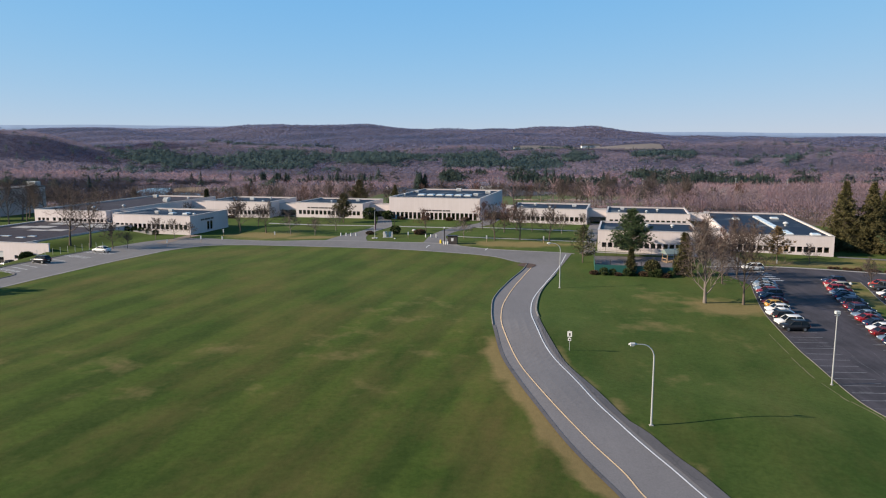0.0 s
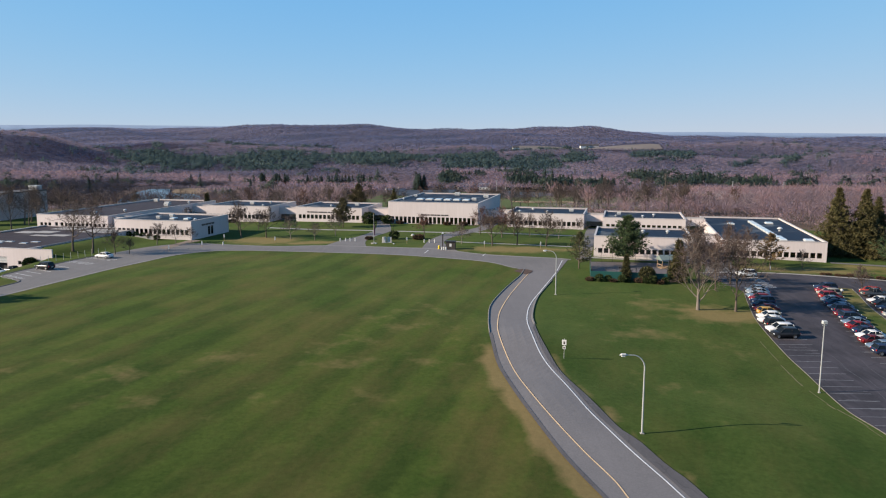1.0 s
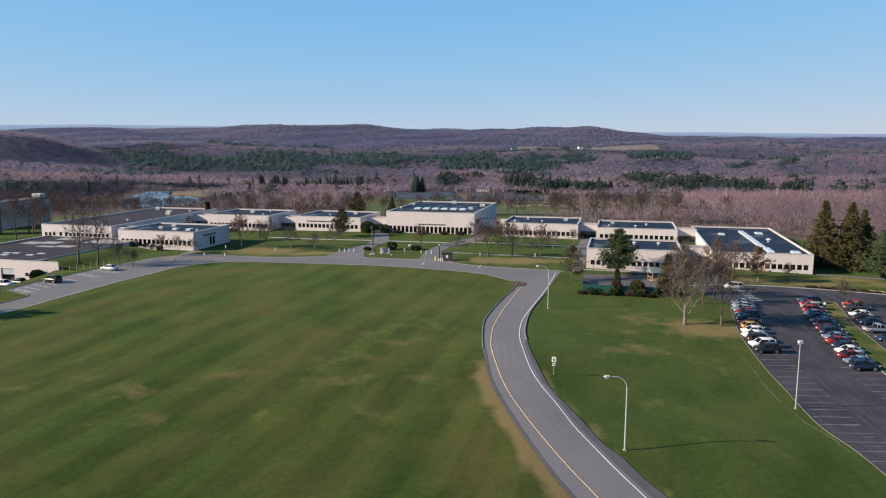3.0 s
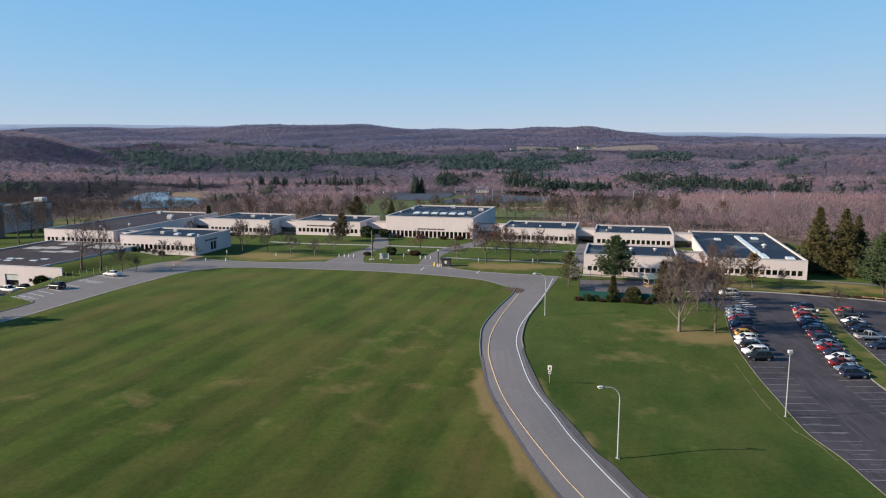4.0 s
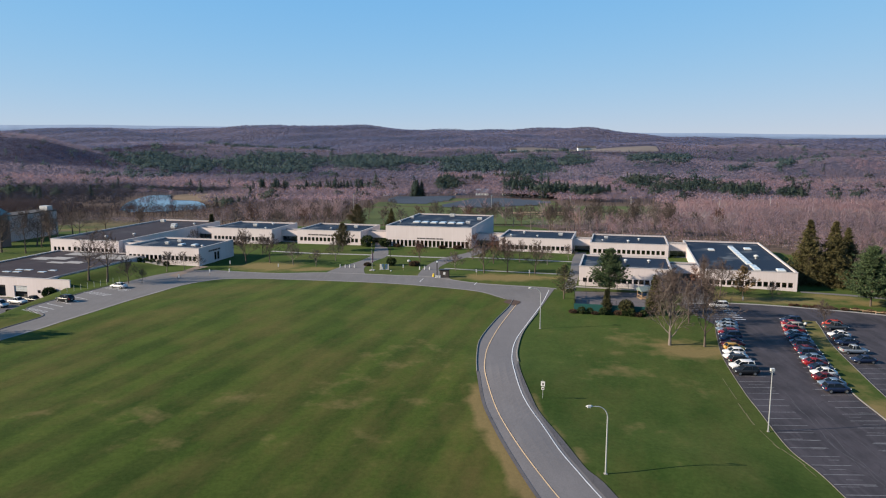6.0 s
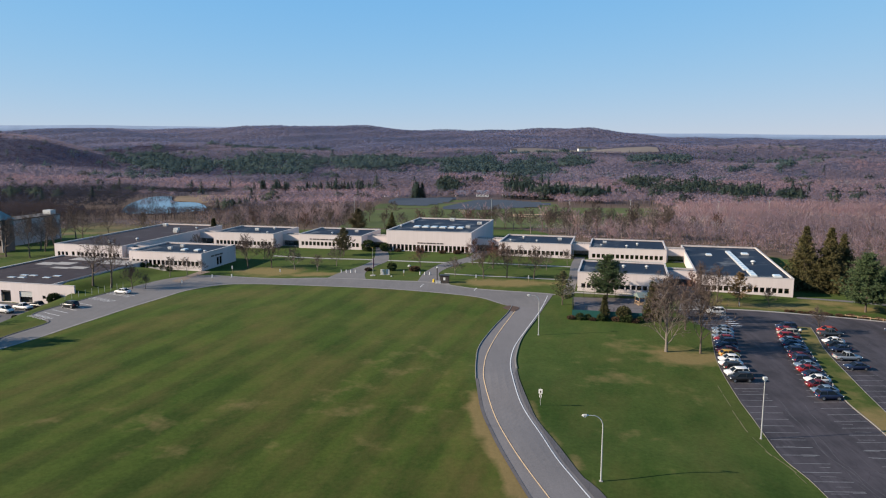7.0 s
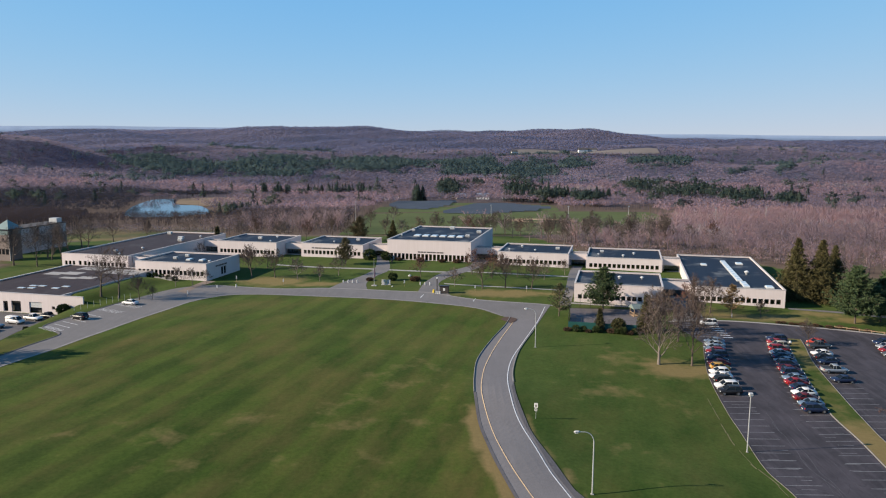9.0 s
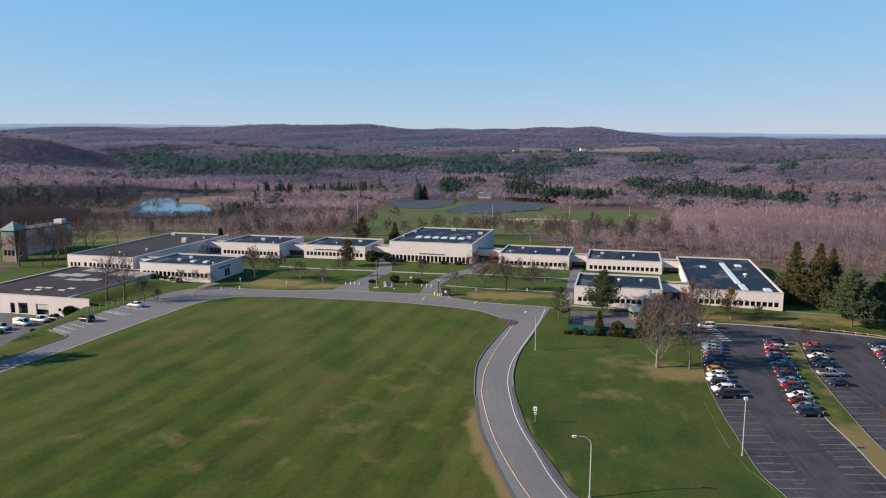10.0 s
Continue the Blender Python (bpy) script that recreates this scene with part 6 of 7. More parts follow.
PAINTS = {
    "white": paint("white_car_paint", (0.52, 0.51, 0.50), 0.33, 0.07), "black": paint("black_car_paint", (0.012, 0.012, 0.014), 0.28, 0.10), "silver": paint("silver_car_paint", (0.27, 0.285, 0.30), 0.38, 0.07, 0.35),
    "red": paint("red_car_paint", (0.17, 0.010, 0.014), 0.33, 0.08), "dark red": paint("dark_red_car_paint", (0.08, 0.007, 0.010), 0.33, 0.08), "navy": paint("navy_car_paint", (0.010, 0.018, 0.045), 0.30, 0.10),
    "light blue": paint("light_blue_car_paint", (0.135, 0.185, 0.24), 0.36, 0.07, 0.3), "grey": paint("grey_car_paint", (0.065, 0.07, 0.075), 0.36, 0.07, 0.3), "orange": paint("orange_red_car_paint", (0.45, 0.05, 0.022), 0.33, 0.07), "yellow": paint("yellow_car_paint", (0.30, 0.17, 0.03), 0.33, 0.07),
    "beige": paint("beige_car_paint", (0.30, 0.27, 0.225), 0.38, 0.07, 0.2)}

# stations along the car: x, sill height, shoulder height, half width; the cabin: x at base and roof, roof height
CAR_KINDS = {
    "sedan": dict(stations=((-2.33, 0.42, 0.72, 0.68), (-2.2, 0.28, 0.90, 0.82), (-1.55, 0.22, 0.97, 0.89), (-0.6, 0.20, 0.95, 0.91), (0.6, 0.20, 0.94, 0.91), (1.45, 0.22, 0.88, 0.89), (2.15, 0.28, 0.74, 0.82), (2.38, 0.40, 0.58, 0.66)), cabin=(-1.72, -0.85, 0.35, 1.18, 1.45), wheels=(-1.42, 1.42, 0.32)),
    "suv": dict(stations=((-2.28, 0.50, 0.95, 0.74), (-2.2, 0.36, 1.10, 0.86), (-1.55, 0.28, 1.12, 0.92), (-0.6, 0.26, 1.10, 0.94), (0.6, 0.26, 1.08, 0.94), (1.5, 0.28, 1.04, 0.92), (2.15, 0.36, 0.92, 0.86), (2.33, 0.48, 0.72, 0.72)), cabin=(-2.16, -1.75, 0.45, 1.22, 1.72), wheels=(-1.36, 1.42, 0.37)),
    "hatch": dict(stations=((-2.02, 0.45, 0.80, 0.70), (-1.95, 0.30, 0.95, 0.82), (-1.35, 0.22, 1.0, 0.88), (-0.5, 0.20, 0.98, 0.90), (0.5, 0.20, 0.96, 0.90), (1.35, 0.22, 0.90, 0.88), (1.95, 0.28, 0.76, 0.80), (2.12, 0.40, 0.58, 0.64)), cabin=(-1.88, -1.35, 0.35, 1.15, 1.50), wheels=(-1.28, 1.28, 0.31)),
    "pickup": dict(stations=((-2.75, 0.55, 1.02, 0.86), (-2.7, 0.42, 1.06, 0.93), (-1.8, 0.36, 1.07, 0.95), (-0.6, 0.34, 1.07, 0.96), (0.7, 0.34, 1.08, 0.96), (1.8, 0.36, 1.06, 0.95), (2.55, 0.42, 0.98, 0.90), (2.72, 0.52, 0.80, 0.78)), cabin=(-0.75, -0.62, 0.55, 1.15, 1.78), wheels=(-1.75, 1.75, 0.39)),
    "van": dict(stations=((-2.55, 0.5, 1.15, 0.86), (-2.5, 0.36, 1.25, 0.94), (-1.6, 0.30, 1.25, 0.97), (-0.4, 0.28, 1.25, 0.98), (0.8, 0.28, 1.22, 0.98), (1.6, 0.30, 1.14, 0.96), (2.35, 0.38, 0.95, 0.9), (2.5, 0.5, 0.75, 0.76)), cabin=(-2.5, -2.42, 0.95, 1.75, 1.98), wheels=(-1.5, 1.6, 0.36)),
}
car_cache = {}


def car_meshes(kind):
    spec = CAR_KINDS[kind]
    st = spec["stations"]
    out = {}
    # body: a loft of rounded sections
    bm = bmesh.new()
    rings = []
    for x, lo, hi, w in st:
        ring = [(0, lo - 0.02), (w * 0.86, lo), (w * 0.98, lo + 0.12), (w, lo + 0.45 * (hi - lo)), (w * 0.97, hi - 0.10), (w * 0.86, hi - 0.02), (0, hi + 0.025)]
        pts = [(x, -y, z) for y, z in ring[::-1]] + [(x, y, z) for y, z in ring[1:-1]]
        rings.append([bm.verts.new(p) for p in pts])
    m = len(rings[0])
    for r0, r1 in zip(rings, rings[1:]):
        for k in range(m):
            bm.faces.new((r0[k], r1[k], r1[(k + 1) % m], r0[(k + 1) % m]))
    bm.faces.new(rings[0])
    bm.faces.new(rings[-1][::-1])
    # roof and pillars
    b0, r0, r1, b1, top = spec["cabin"]
    hw_b, hw_r = st[3][3] * 0.88, st[3][3] * 0.68
    base = st[3][2] - 0.02
    for z, hw, x0, x1 in ((top - 0.05, hw_r + 0.02, r0, r1),):
        lo = [bm.verts.new(p) for p in ((x0 - 0.06, -hw, z - 0.02), (x1 + 0.06, -hw, z - 0.02), (x1 + 0.06, hw, z - 0.02), (x0 - 0.06, hw, z - 0.02))]
        hi = [bm.verts.new(p) for p in ((x0 + 0.08, -hw * 0.9, z + 0.06), (x1 - 0.1, -hw * 0.9, z + 0.06), (x1 - 0.1, hw * 0.9, z + 0.06), (x0 + 0.08, hw * 0.9, z + 0.06))]
        bm.faces.new(lo[::-1]), bm.faces.new(hi)
        for k in range(4):
            bm.faces.new((lo[k], lo[(k + 1) % 4], hi[(k + 1) % 4], hi[k]))
    mid = (r0 + r1) / 2 - 0.1
    for s in (-1, 1):
        for xb, xr in ((b0 + 0.02, r0 - 0.02), (b1 - 0.02, r1 + 0.02), (mid, mid)):
            p, q = Vector((xb, s * hw_b, base)), Vector((xr, s * hw_r, top - 0.05))
            tube(bm, (p, q), (0.055, 0.045), 4)
    if kind == "van":
        box(bm, b0 + 0.02, -hw_b - 0.01, base, 0.35, -hw_b + 0.03, top - 0.1)
        box(bm, b0 + 0.02, hw_b - 0.03, base, 0.35, hw_b + 0.01, top - 0.1)
    me = bpy.data.meshes.new("body")
    bmesh.ops.recalc_face_normals(bm, faces=bm.faces)
    bm.to_mesh(me), bm.free()
    out["body"] = me
    # window panes of the cabin
    lo = ((b0, -hw_b, base), (b1, -hw_b, base - 0.02), (b1, hw_b, base - 0.02), (b0, hw_b, base))
    hi = ((r0, -hw_r, top - 0.06), (r1, -hw_r, top - 0.06), (r1, hw_r, top - 0.06), (r0, hw_r, top - 0.06))
    for name, k in (("side_window", 0), ("windshield", 1), ("side_window", 2), ("rear_window", 3)):
        bm = bmesh.new()
        outer = [Vector(p) for p in (lo[k], lo[(k + 1) % 4], hi[(k + 1) % 4], hi[k])]
        mid_ = Vector((mid, 0, base + 0.2))
        inner = [p + (mid_ - p).normalized() * 0.03 for p in outer]
        vo, vi = [bm.verts.new(p) for p in outer], [bm.verts.new(p) for p in inner]
        bm.faces.new(vo), bm.faces.new(vi[::-1])
        for j in range(4):
            bm.faces.new((vo[(j + 1) % 4], vo[j], vi[j], vi[(j + 1) % 4]))
        me = bpy.data.meshes.new(name)
        bm.to_mesh(me), bm.free(), me.materials.append(CAR_GLASS)
        out["glass", k, name] = me
    rad = spec["wheels"][2]
    bm = bmesh.new()
    tube(bm, ((0, -0.11, 0), (0, -0.09, 0), (0, 0.09, 0), (0, 0.11, 0)), (rad * 0.88, rad, rad, rad * 0.88), 14)
    me = bpy.data.meshes.new("tyre")
    bm.to_mesh(me), bm.free(), me.materials.append(TYRE)
    out["tyre"] = me
    bm = bmesh.new()
    tube(bm, ((0, -0.125, 0), (0, 0.125, 0)), (rad * 0.62, rad * 0.62), 10)
    me = bpy.data.meshes.new("rim")
    bm.to_mesh(me), bm.free(), me.materials.append(RIM)
    out["rim"] = me
    f, r = st[-2], st[1]
    for name, mat_, x0, x1, z0, z1, w in (("headlight", LAMP_CLEAR, f[0] - 0.02, f[0] + 0.12, f[2] - 0.2, f[2] - 0.06, f[3]), ("tail_light", LAMP_RED, r[0] - 0.08, r[0] + 0.05, r[2] - 0.28, r[2] - 0.08, r[3])):
        for s in (-1, 1):
            bm = boxes((x0, s * w * 0.86 - 0.14, z0, x1, s * w * 0.86 + 0.10, z1), bevel=0.02)
            me = bpy.data.meshes.new(name)
            bm.to_mesh(me), bm.free(), me.materials.append(mat_)
            out[name, s] = me
    e = st[-1]
    bm = boxes((f[0] + 0.02, -f[3] * 0.8, f[1] + 0.02, e[0] + 0.03, f[3] * 0.8, f[1] + 0.17), bevel=0.02)
    me = bpy.data.meshes.new("bumper")
    bm.to_mesh(me), bm.free(), me.materials.append(TRIM_BLACK)
    out["bumper"] = me
    bm = boxes((st[0][0] - 0.025, -0.26, 0.62, st[0][0] + 0.02, 0.26, 0.74))
    me = bpy.data.meshes.new("plate")
    bm.to_mesh(me), bm.free(), me.materials.append(PLATE)
    out["plate"] = me
    if kind == "pickup":
        bm = boxes((-2.68, -0.78, 1.05, -0.8, 0.78, 1.10))
        me = bpy.data.meshes.new("bed_liner")
        bm.to_mesh(me), bm.free(), me.materials.append(TRIM_BLACK)
        out["bed_liner"] = me
    return out


def car(kind, color, x, y, yaw, where="parked on the parking lot", group="cars on the parking lot"):
    if kind not in car_cache:
        car_cache[kind] = car_meshes(kind)
    ms = car_cache[kind]
    if (kind, color) not in car_cache:
        me = ms["body"].copy()
        me.polygons.foreach_set("use_smooth", [len(q.vertices) == 4 and q.area > 0.02 for q in me.polygons])
        me.materials.append(PAINTS[color])
        car_cache[kind, color] = me
    name = {"sedan": "car", "hatch": "car", "suv": "suv", "pickup": "pickup_truck", "van": "van"}[kind]
    word = {"sedan": "sedan", "hatch": "hatchback car", "suv": "SUV", "pickup": "pickup truck", "van": "service van"}[kind]
    c, s = math.cos(radians(yaw)), math.sin(radians(yaw))
    gx = (ground_z(x + 1.4 * c, y + 1.4 * s) - ground_z(x - 1.4 * c, y - 1.4 * s)) / 2.8
    gy = (ground_z(x - 0.8 * s, y + 0.8 * c) - ground_z(x + 0.8 * s, y - 0.8 * c)) / 1.6
    t = empty(name, pose(x, y, ground_z(x, y) + 0.055, 0, 0, yaw) @ pose(0, 0, 0, math.degrees(math.atan(gy)), -math.degrees(math.atan(gx)), 0), f"{color} {word} {where}", "car", group)
    share("body", car_cache[kind, color], t)
    for key in [q for q in ms if q[0] == "glass"]:
        share(key[2], ms[key], t, None, "dark tinted glass")
    xr, xf, rad = CAR_KINDS[kind]["wheels"]
    w = CAR_KINDS[kind]["stations"][3][3]
    for wx in (xr, xf):
        for s_ in (-1, 1):
            wheel = share("wheel", ms["tyre"], t, pose(wx, s_ * (w - 0.1), rad))
            share("rim", ms["rim"], wheel)
    for nm in ("headlight", "tail_light"):
        for s_ in (-1, 1):
            share(nm, ms[nm, s_], t)
    share("bumper", ms["bumper"], t)
    share("plate", ms["plate"], t)
    if kind == "pickup":
        share("bed_liner", ms["bed_liner"], t)
    return t


def park_row(edge, side, y0, cars, step=2.68, yaw=2.0, off=2.9):
    """Cars nose to the kerb along one edge, from y0 upwards; None leaves a stall free."""
    jig = random.Random(4)
    for k, c in enumerate(cars):
        if c is None:
            continue
        kind, color, back = c
        y = y0 + k * step
        x = curve_at(edge, y) + side * (off + jig.uniform(-0.2, 0.3))
        car(kind, color, x, y + 0.12 * side + jig.uniform(-0.12, 0.12), yaw + (180 if back else 0) + jig.uniform(-1.5, 1.5))


park_row(LOT_L, 1, 116.7, [("suv", "black", 1), ("suv", "white", 1), ("suv", "black", 0), ("sedan", "white", 1), ("hatch", "white", 1), ("hatch", "yellow", 0), ("sedan", "dark red", 1), ("sedan", "navy", 0), ("suv", "navy", 1), ("hatch", "red", 1), ("sedan", "light blue", 1), ("sedan", "silver", 1), ("sedan", "light blue", 1)], 2.6, off=2.45)
park_row(ISLAND_L, -1, 109.2, [("suv", "navy", 0), ("sedan", "light blue", 1), ("sedan", "dark red", 0), ("sedan", "white", 1), ("sedan", "navy", 0), ("sedan", "red", 0), ("sedan", "light blue", 1), ("suv", "navy", 0), ("sedan", "dark red", 0), ("suv", "navy", 0), ("sedan", "light blue", 1), ("sedan", "navy", 0), ("sedan", "light blue", 0), ("suv", "red", 0), ("suv", "beige", 1), ("sedan", "red", 0), ("suv", "navy", 1)], 2.62)
park_row(ISLAND_R, 1, 124.6, [("sedan", "navy", 1), None, ("pickup", "silver", 0), None, ("sedan", "navy", 1), ("sedan", "black", 0), ("sedan", "white", 1), None, ("pickup", "grey", 0), ("hatch", "orange", 1)], 2.75)
for k, (kind, color) in enumerate((("sedan", "dark red"), ("sedan", "navy"), ("suv", "black"), ("sedan", "grey"), ("sedan", "red"), ("sedan", "silver"), ("suv", "navy"))):
    car(kind, color, 102.4 + 0.89 * k, 134.6 + 2.66 * k, 182 + 3 * (k % 2))
car("suv", "white", 70.3, 163.4, 178, "at the far edge of the parking lot")
car("suv", "black", -88.8, 159.2, 158, "parked on the drive", "cars on the drive")
car("sedan", "white", -83.4, 176.4, 160, "parked on the drive", "cars on the drive")
car("van", "white", -110.6, 168.6, -20, "parked in the garage yard", "vehicles in the garage yard")
car("pickup", "white", -108.0, 172.4, -22, "parked in the garage yard", "vehicles in the garage yard")
car("pickup", "black", -105.0, 174.4, -20, "parked in the garage yard", "vehicles in the garage yard")
car("pickup", "silver", -113.5, 164.0, -15, "parked in the garage yard", "vehicles in the garage yard")
car("suv", "grey", -113.0, 160.2, -15, "parked in the garage yard", "vehicles in the garage yard")


# ---- lamps, signs, fences and other small things ----
POLE = surface("galvanised_pole", (0.40, 0.40, 0.39), 0.4, 0.12, 0.5, 5.0, metal=0.3)
GREEN_SCREEN = surface("green_windscreen", (0.010, 0.070, 0.060), 0.7, 0.2, 0.5, 4.0)
GREEN_ROOF = surface("green_metal_roof", (0.115, 0.165, 0.160), 0.5, 0.15, 0.4, 3.0)
TIMBER = surface("weathered_timber", (0.30, 0.20, 0.12), 0.85, 0.25, 0.8, 9.0)
POST_WHITE = surface("white_post_paint", (0.50, 0.49, 0.47), 0.6, 0.12, 1.0, 8.0)
STONE = surface("grey_granite", (0.38, 0.37, 0.355), 0.7, 0.15, 1.0, 12.0)
DARK_BOX = surface("dark_brown_cladding", (0.035, 0.028, 0.025), 0.7, 0.2, 1.0, 6.0)
YELLOW = surface("safety_yellow", (0.62, 0.42, 0.02), 0.5, 0.1)
LENS = surface("lamp_lens", (0.75, 0.75, 0.7), 0.2, 0.05)
CHAIN = surface("chain_link_steel", (0.055, 0.058, 0.055), 0.8, 0.1, 0.2, 8.0)


def street_lamp(x, y, h, reach, turn):
    t = empty("street_lamp", stand(x, y, turn), "pale steel street lamp with a curved arm on the lawn", "street lamp", "road lamps")
    part("base_plate", boxes((-0.22, -0.22, 0, 0.22, 0.22, 0.12), bevel=0.02), CONCRETE, t)
    bm = bmesh.new()
    pts, rad = [(0, 0, 0.1), (0, 0, h * 0.5), (0, 0, h - 1.5)], [0.11, 0.095, 0.08]
    for k in range(1, 9):
        a = math.pi / 2 * k / 8
        pts.append((1.35 * (1 - math.cos(a)), 0, h - 1.5 + 1.5 * math.sin(a))), rad.append(0.075 - 0.003 * k)
    pts.append((reach - 0.5, 0, h + 0.02)), rad.append(0.045)
    tube(bm, pts, rad, 10)
    part("pole", bm, POLE, t)
    bm = bmesh.new()
    tube(bm, ((reach - 0.55, 0, h + 0.02), (reach - 0.35, 0, h + 0.04), (reach + 0.1, 0, h + 0.03), (reach + 0.3, 0, h)), (0.07, 0.16, 0.17, 0.06), 8)
    head = part("lamp_head", bm, METAL_WHITE, t)
    part("lens", boxes((reach - 0.3, -0.12, h - 0.17, reach + 0.12, 0.12, h - 0.1), bevel=0.02), LENS, head)
    return t


street_lamp(22.6, 75.6, 9.1, 2.5, 180)
street_lamp(23.2, 142.6, 9.0, 2.4, 175)


def lot_lamp(x, y, h, lean=0.0):
    t = empty("lot_lamp", stand(x, y) @ pose(0, 0, 0, 0, lean, 0), "tall white parking lot lamp with box heads", "street lamp", "parking lot lamps")
    bm = bmesh.new()
    cylinder(bm, 0, 0, -0.2, 0.14, 0.2, 0.2, 12)
    part("footing", bm, CONCRETE, t)
    bm = bmesh.new()
    cylinder(bm, 0, 0, 0.14, h, 0.10, 0.065, 8)
    part("pole", bm, POLE, t)
    part("bracket", boxes((-0.3, -0.05, h - 0.3, 0.3, 0.05, h - 0.22)), POLE, t)
    head = part("lamp_head", boxes((-0.3, -0.24, h, 0.3, 0.24, h + 0.34), bevel=0.04), METAL_WHITE, t)
    part("lens", boxes((-0.3, -0.24, h - 0.03, 0.3, 0.24, h)), LENS, head)
    return t


lot_lamp(50.75, 91.7, 9.6)

def island_light(x, y):
    t = empty("bollard_light", stand(x, y), "short dark bollard with a white domed cap on the grass island", "bollard")
    bm = bmesh.new()
    cylinder(bm, 0, 0, -0.1, 0.75, 0.2, 0.2, 10)
    part("post", bm, FRAME, t)
    bm = bmesh.new()
    tube(bm, ((0, 0, 0.75), (0, 0, 0.95), (0, 0, 1.15), (0, 0, 1.24)), (0.34, 0.36, 0.24, 0.08), 12)
    part("cap", bm, METAL_WHITE, t)


island_light(84.1, 148.0)


def road_sign(x, y, turn):
    t = empty("road_sign", stand(x, y, turn), "white regulatory sign with a smaller plate on a steel post", "sign")
    bm = bmesh.new()
    cylinder(bm, 0, 0, -0.2, 3.0, 0.035, 0.035, 8)
    part("post", bm, POLE, t)
    panel = part("panel", boxes((-0.32, -0.06, 2.05, 0.32, -0.035, 2.85), bevel=0.01), POST_WHITE, t)
    part("marking", boxes((-0.12, -0.07, 2.2, 0.12, -0.0615, 2.6)), LETTER, panel)
    plate = part("plate", boxes((-0.22, -0.06, 1.45, 0.22, -0.035, 1.9), bevel=0.01), POST_WHITE, t)
    part("marking", boxes((-0.12, -0.07, 1.55, 0.12, -0.0615, 1.78)), LETTER, plate)
    return t


road_sign(17.95, 100.5, -18)


def marker_post(x, y, band=True):
    t = empty("marker_post", stand(x, y), "short post with a white cap and small plate on the lawn", "post", "marker posts along the drive")
    bm = bmesh.new()
    cylinder(bm, 0, 0, -0.2, 1.5, 0.05, 0.05, 8)
    part("post", bm, TIMBER, t)
    part("plate", boxes((-0.17, -0.09, 1.0, 0.17, -0.05, 1.95), bevel=0.01), POST_WHITE, t)
    return t


for x, y in ((11.9, 197.4), (27.4, 197.2), (-48.3, 208.0), (-64.4, 212.6), (-65.9, 197.0), (-71.5, 187.5), (-9.8, 203.8)):
    marker_post(x, y)


def bollard(x, y, h=0.95):
    t = empty("bollard", stand(x, y), "short white concrete bollard at the path", "bollard", "bollards at the paths")
    bm = bmesh.new()
    cylinder(bm, 0, 0, -0.1, h, 0.17, 0.16, 10)
    part("post", bm, POST_WHITE, t)
    bm = bmesh.new()
    tube(bm, ((0, 0, h), (0, 0, h + 0.07), (0, 0, h + 0.1)), (0.18, 0.16, 0.06), 10)
    part("cap", bm, STONE, t)
    return t


for x, y in ((-29.7, 210.6), (-28.1, 210.4), (-26.7, 210.2), (-25.2, 210.0), (-4.9, 205.4), (-3.4, 205.2), (-1.9, 205.0), (79.6, 171.8), (-62.0, 203.4)):
    bollard(x, y)


def stone_slab(x, y, w, h):
    t = empty("stone_slab", stand(x, y, -8), "upright grey granite slab on the lawn", "monument", "stone slabs")
    part("slab", boxes((-w / 2, -0.14, -0.2, w / 2, 0.14, h), bevel=0.04), STONE, t)
    part("plinth", boxes((-w / 2 - 0.15, -0.3, -0.2, w / 2 + 0.15, 0.3, 0.15), bevel=0.03), CONCRETE, t)
    return t


stone_slab(-16.4, 206.0, 1.25, 1.75), stone_slab(-14.9, 206.0, 1.25, 1.7)
for x, y, r in ((-8.8, 219.5, 0.55), (-13.5, 203.4, 0.3), (-18.8, 204.6, 0.25)):
    rock = empty("boulder", stand(x, y, 30 * r), "pale rounded boulder on the lawn", "rock")
    bm = bmesh.new()
    bmesh.ops.create_icosphere(bm, subdivisions=2, radius=r)
    for v in bm.verts:
        v.co *= 1 + 0.25 * noise.noise(v.co * 2.2 / r)
        v.co.z = v.co.z * 0.7 + r * 0.4
    part("stone", bm, STONE, rock)


def flagpole(x, y, h):
    t = empty("flagpole", stand(x, y), "tall slim flagpole with a lowered dark flag", "flagpole")
    bm = bmesh.new()
    cylinder(bm, 0, 0, 0, h, 0.08, 0.04, 8)
    part("pole", bm, POLE, t)
    bm = bmesh.new()
    tube(bm, ((0, 0, h), (0, 0, h + 0.12), (0, 0, h + 0.22)), (0.05, 0.12, 0.03), 8)
    part("finial", bm, YELLOW, t)
    bm = bmesh.new()
    tube(bm, ((0.14, 0, h * 0.28), (0.17, 0.04, h * 0.45), (0.15, 0, h * 0.66)), (0.16, 0.22, 0.12), 7)
    part("flag", bm, surface("folded_flag", (0.055, 0.022, 0.05), 0.8, 0.5, 3.0, 6.0), t, "limp dark red and blue flag")
    bm = bmesh.new()
    cylinder(bm, 0, 0, -0.1, 0.2, 0.9, 0.9, 16)
    part("base", bm, CONCRETE, t)
    return t


flagpole(-19.3, 205.2, 8.5)


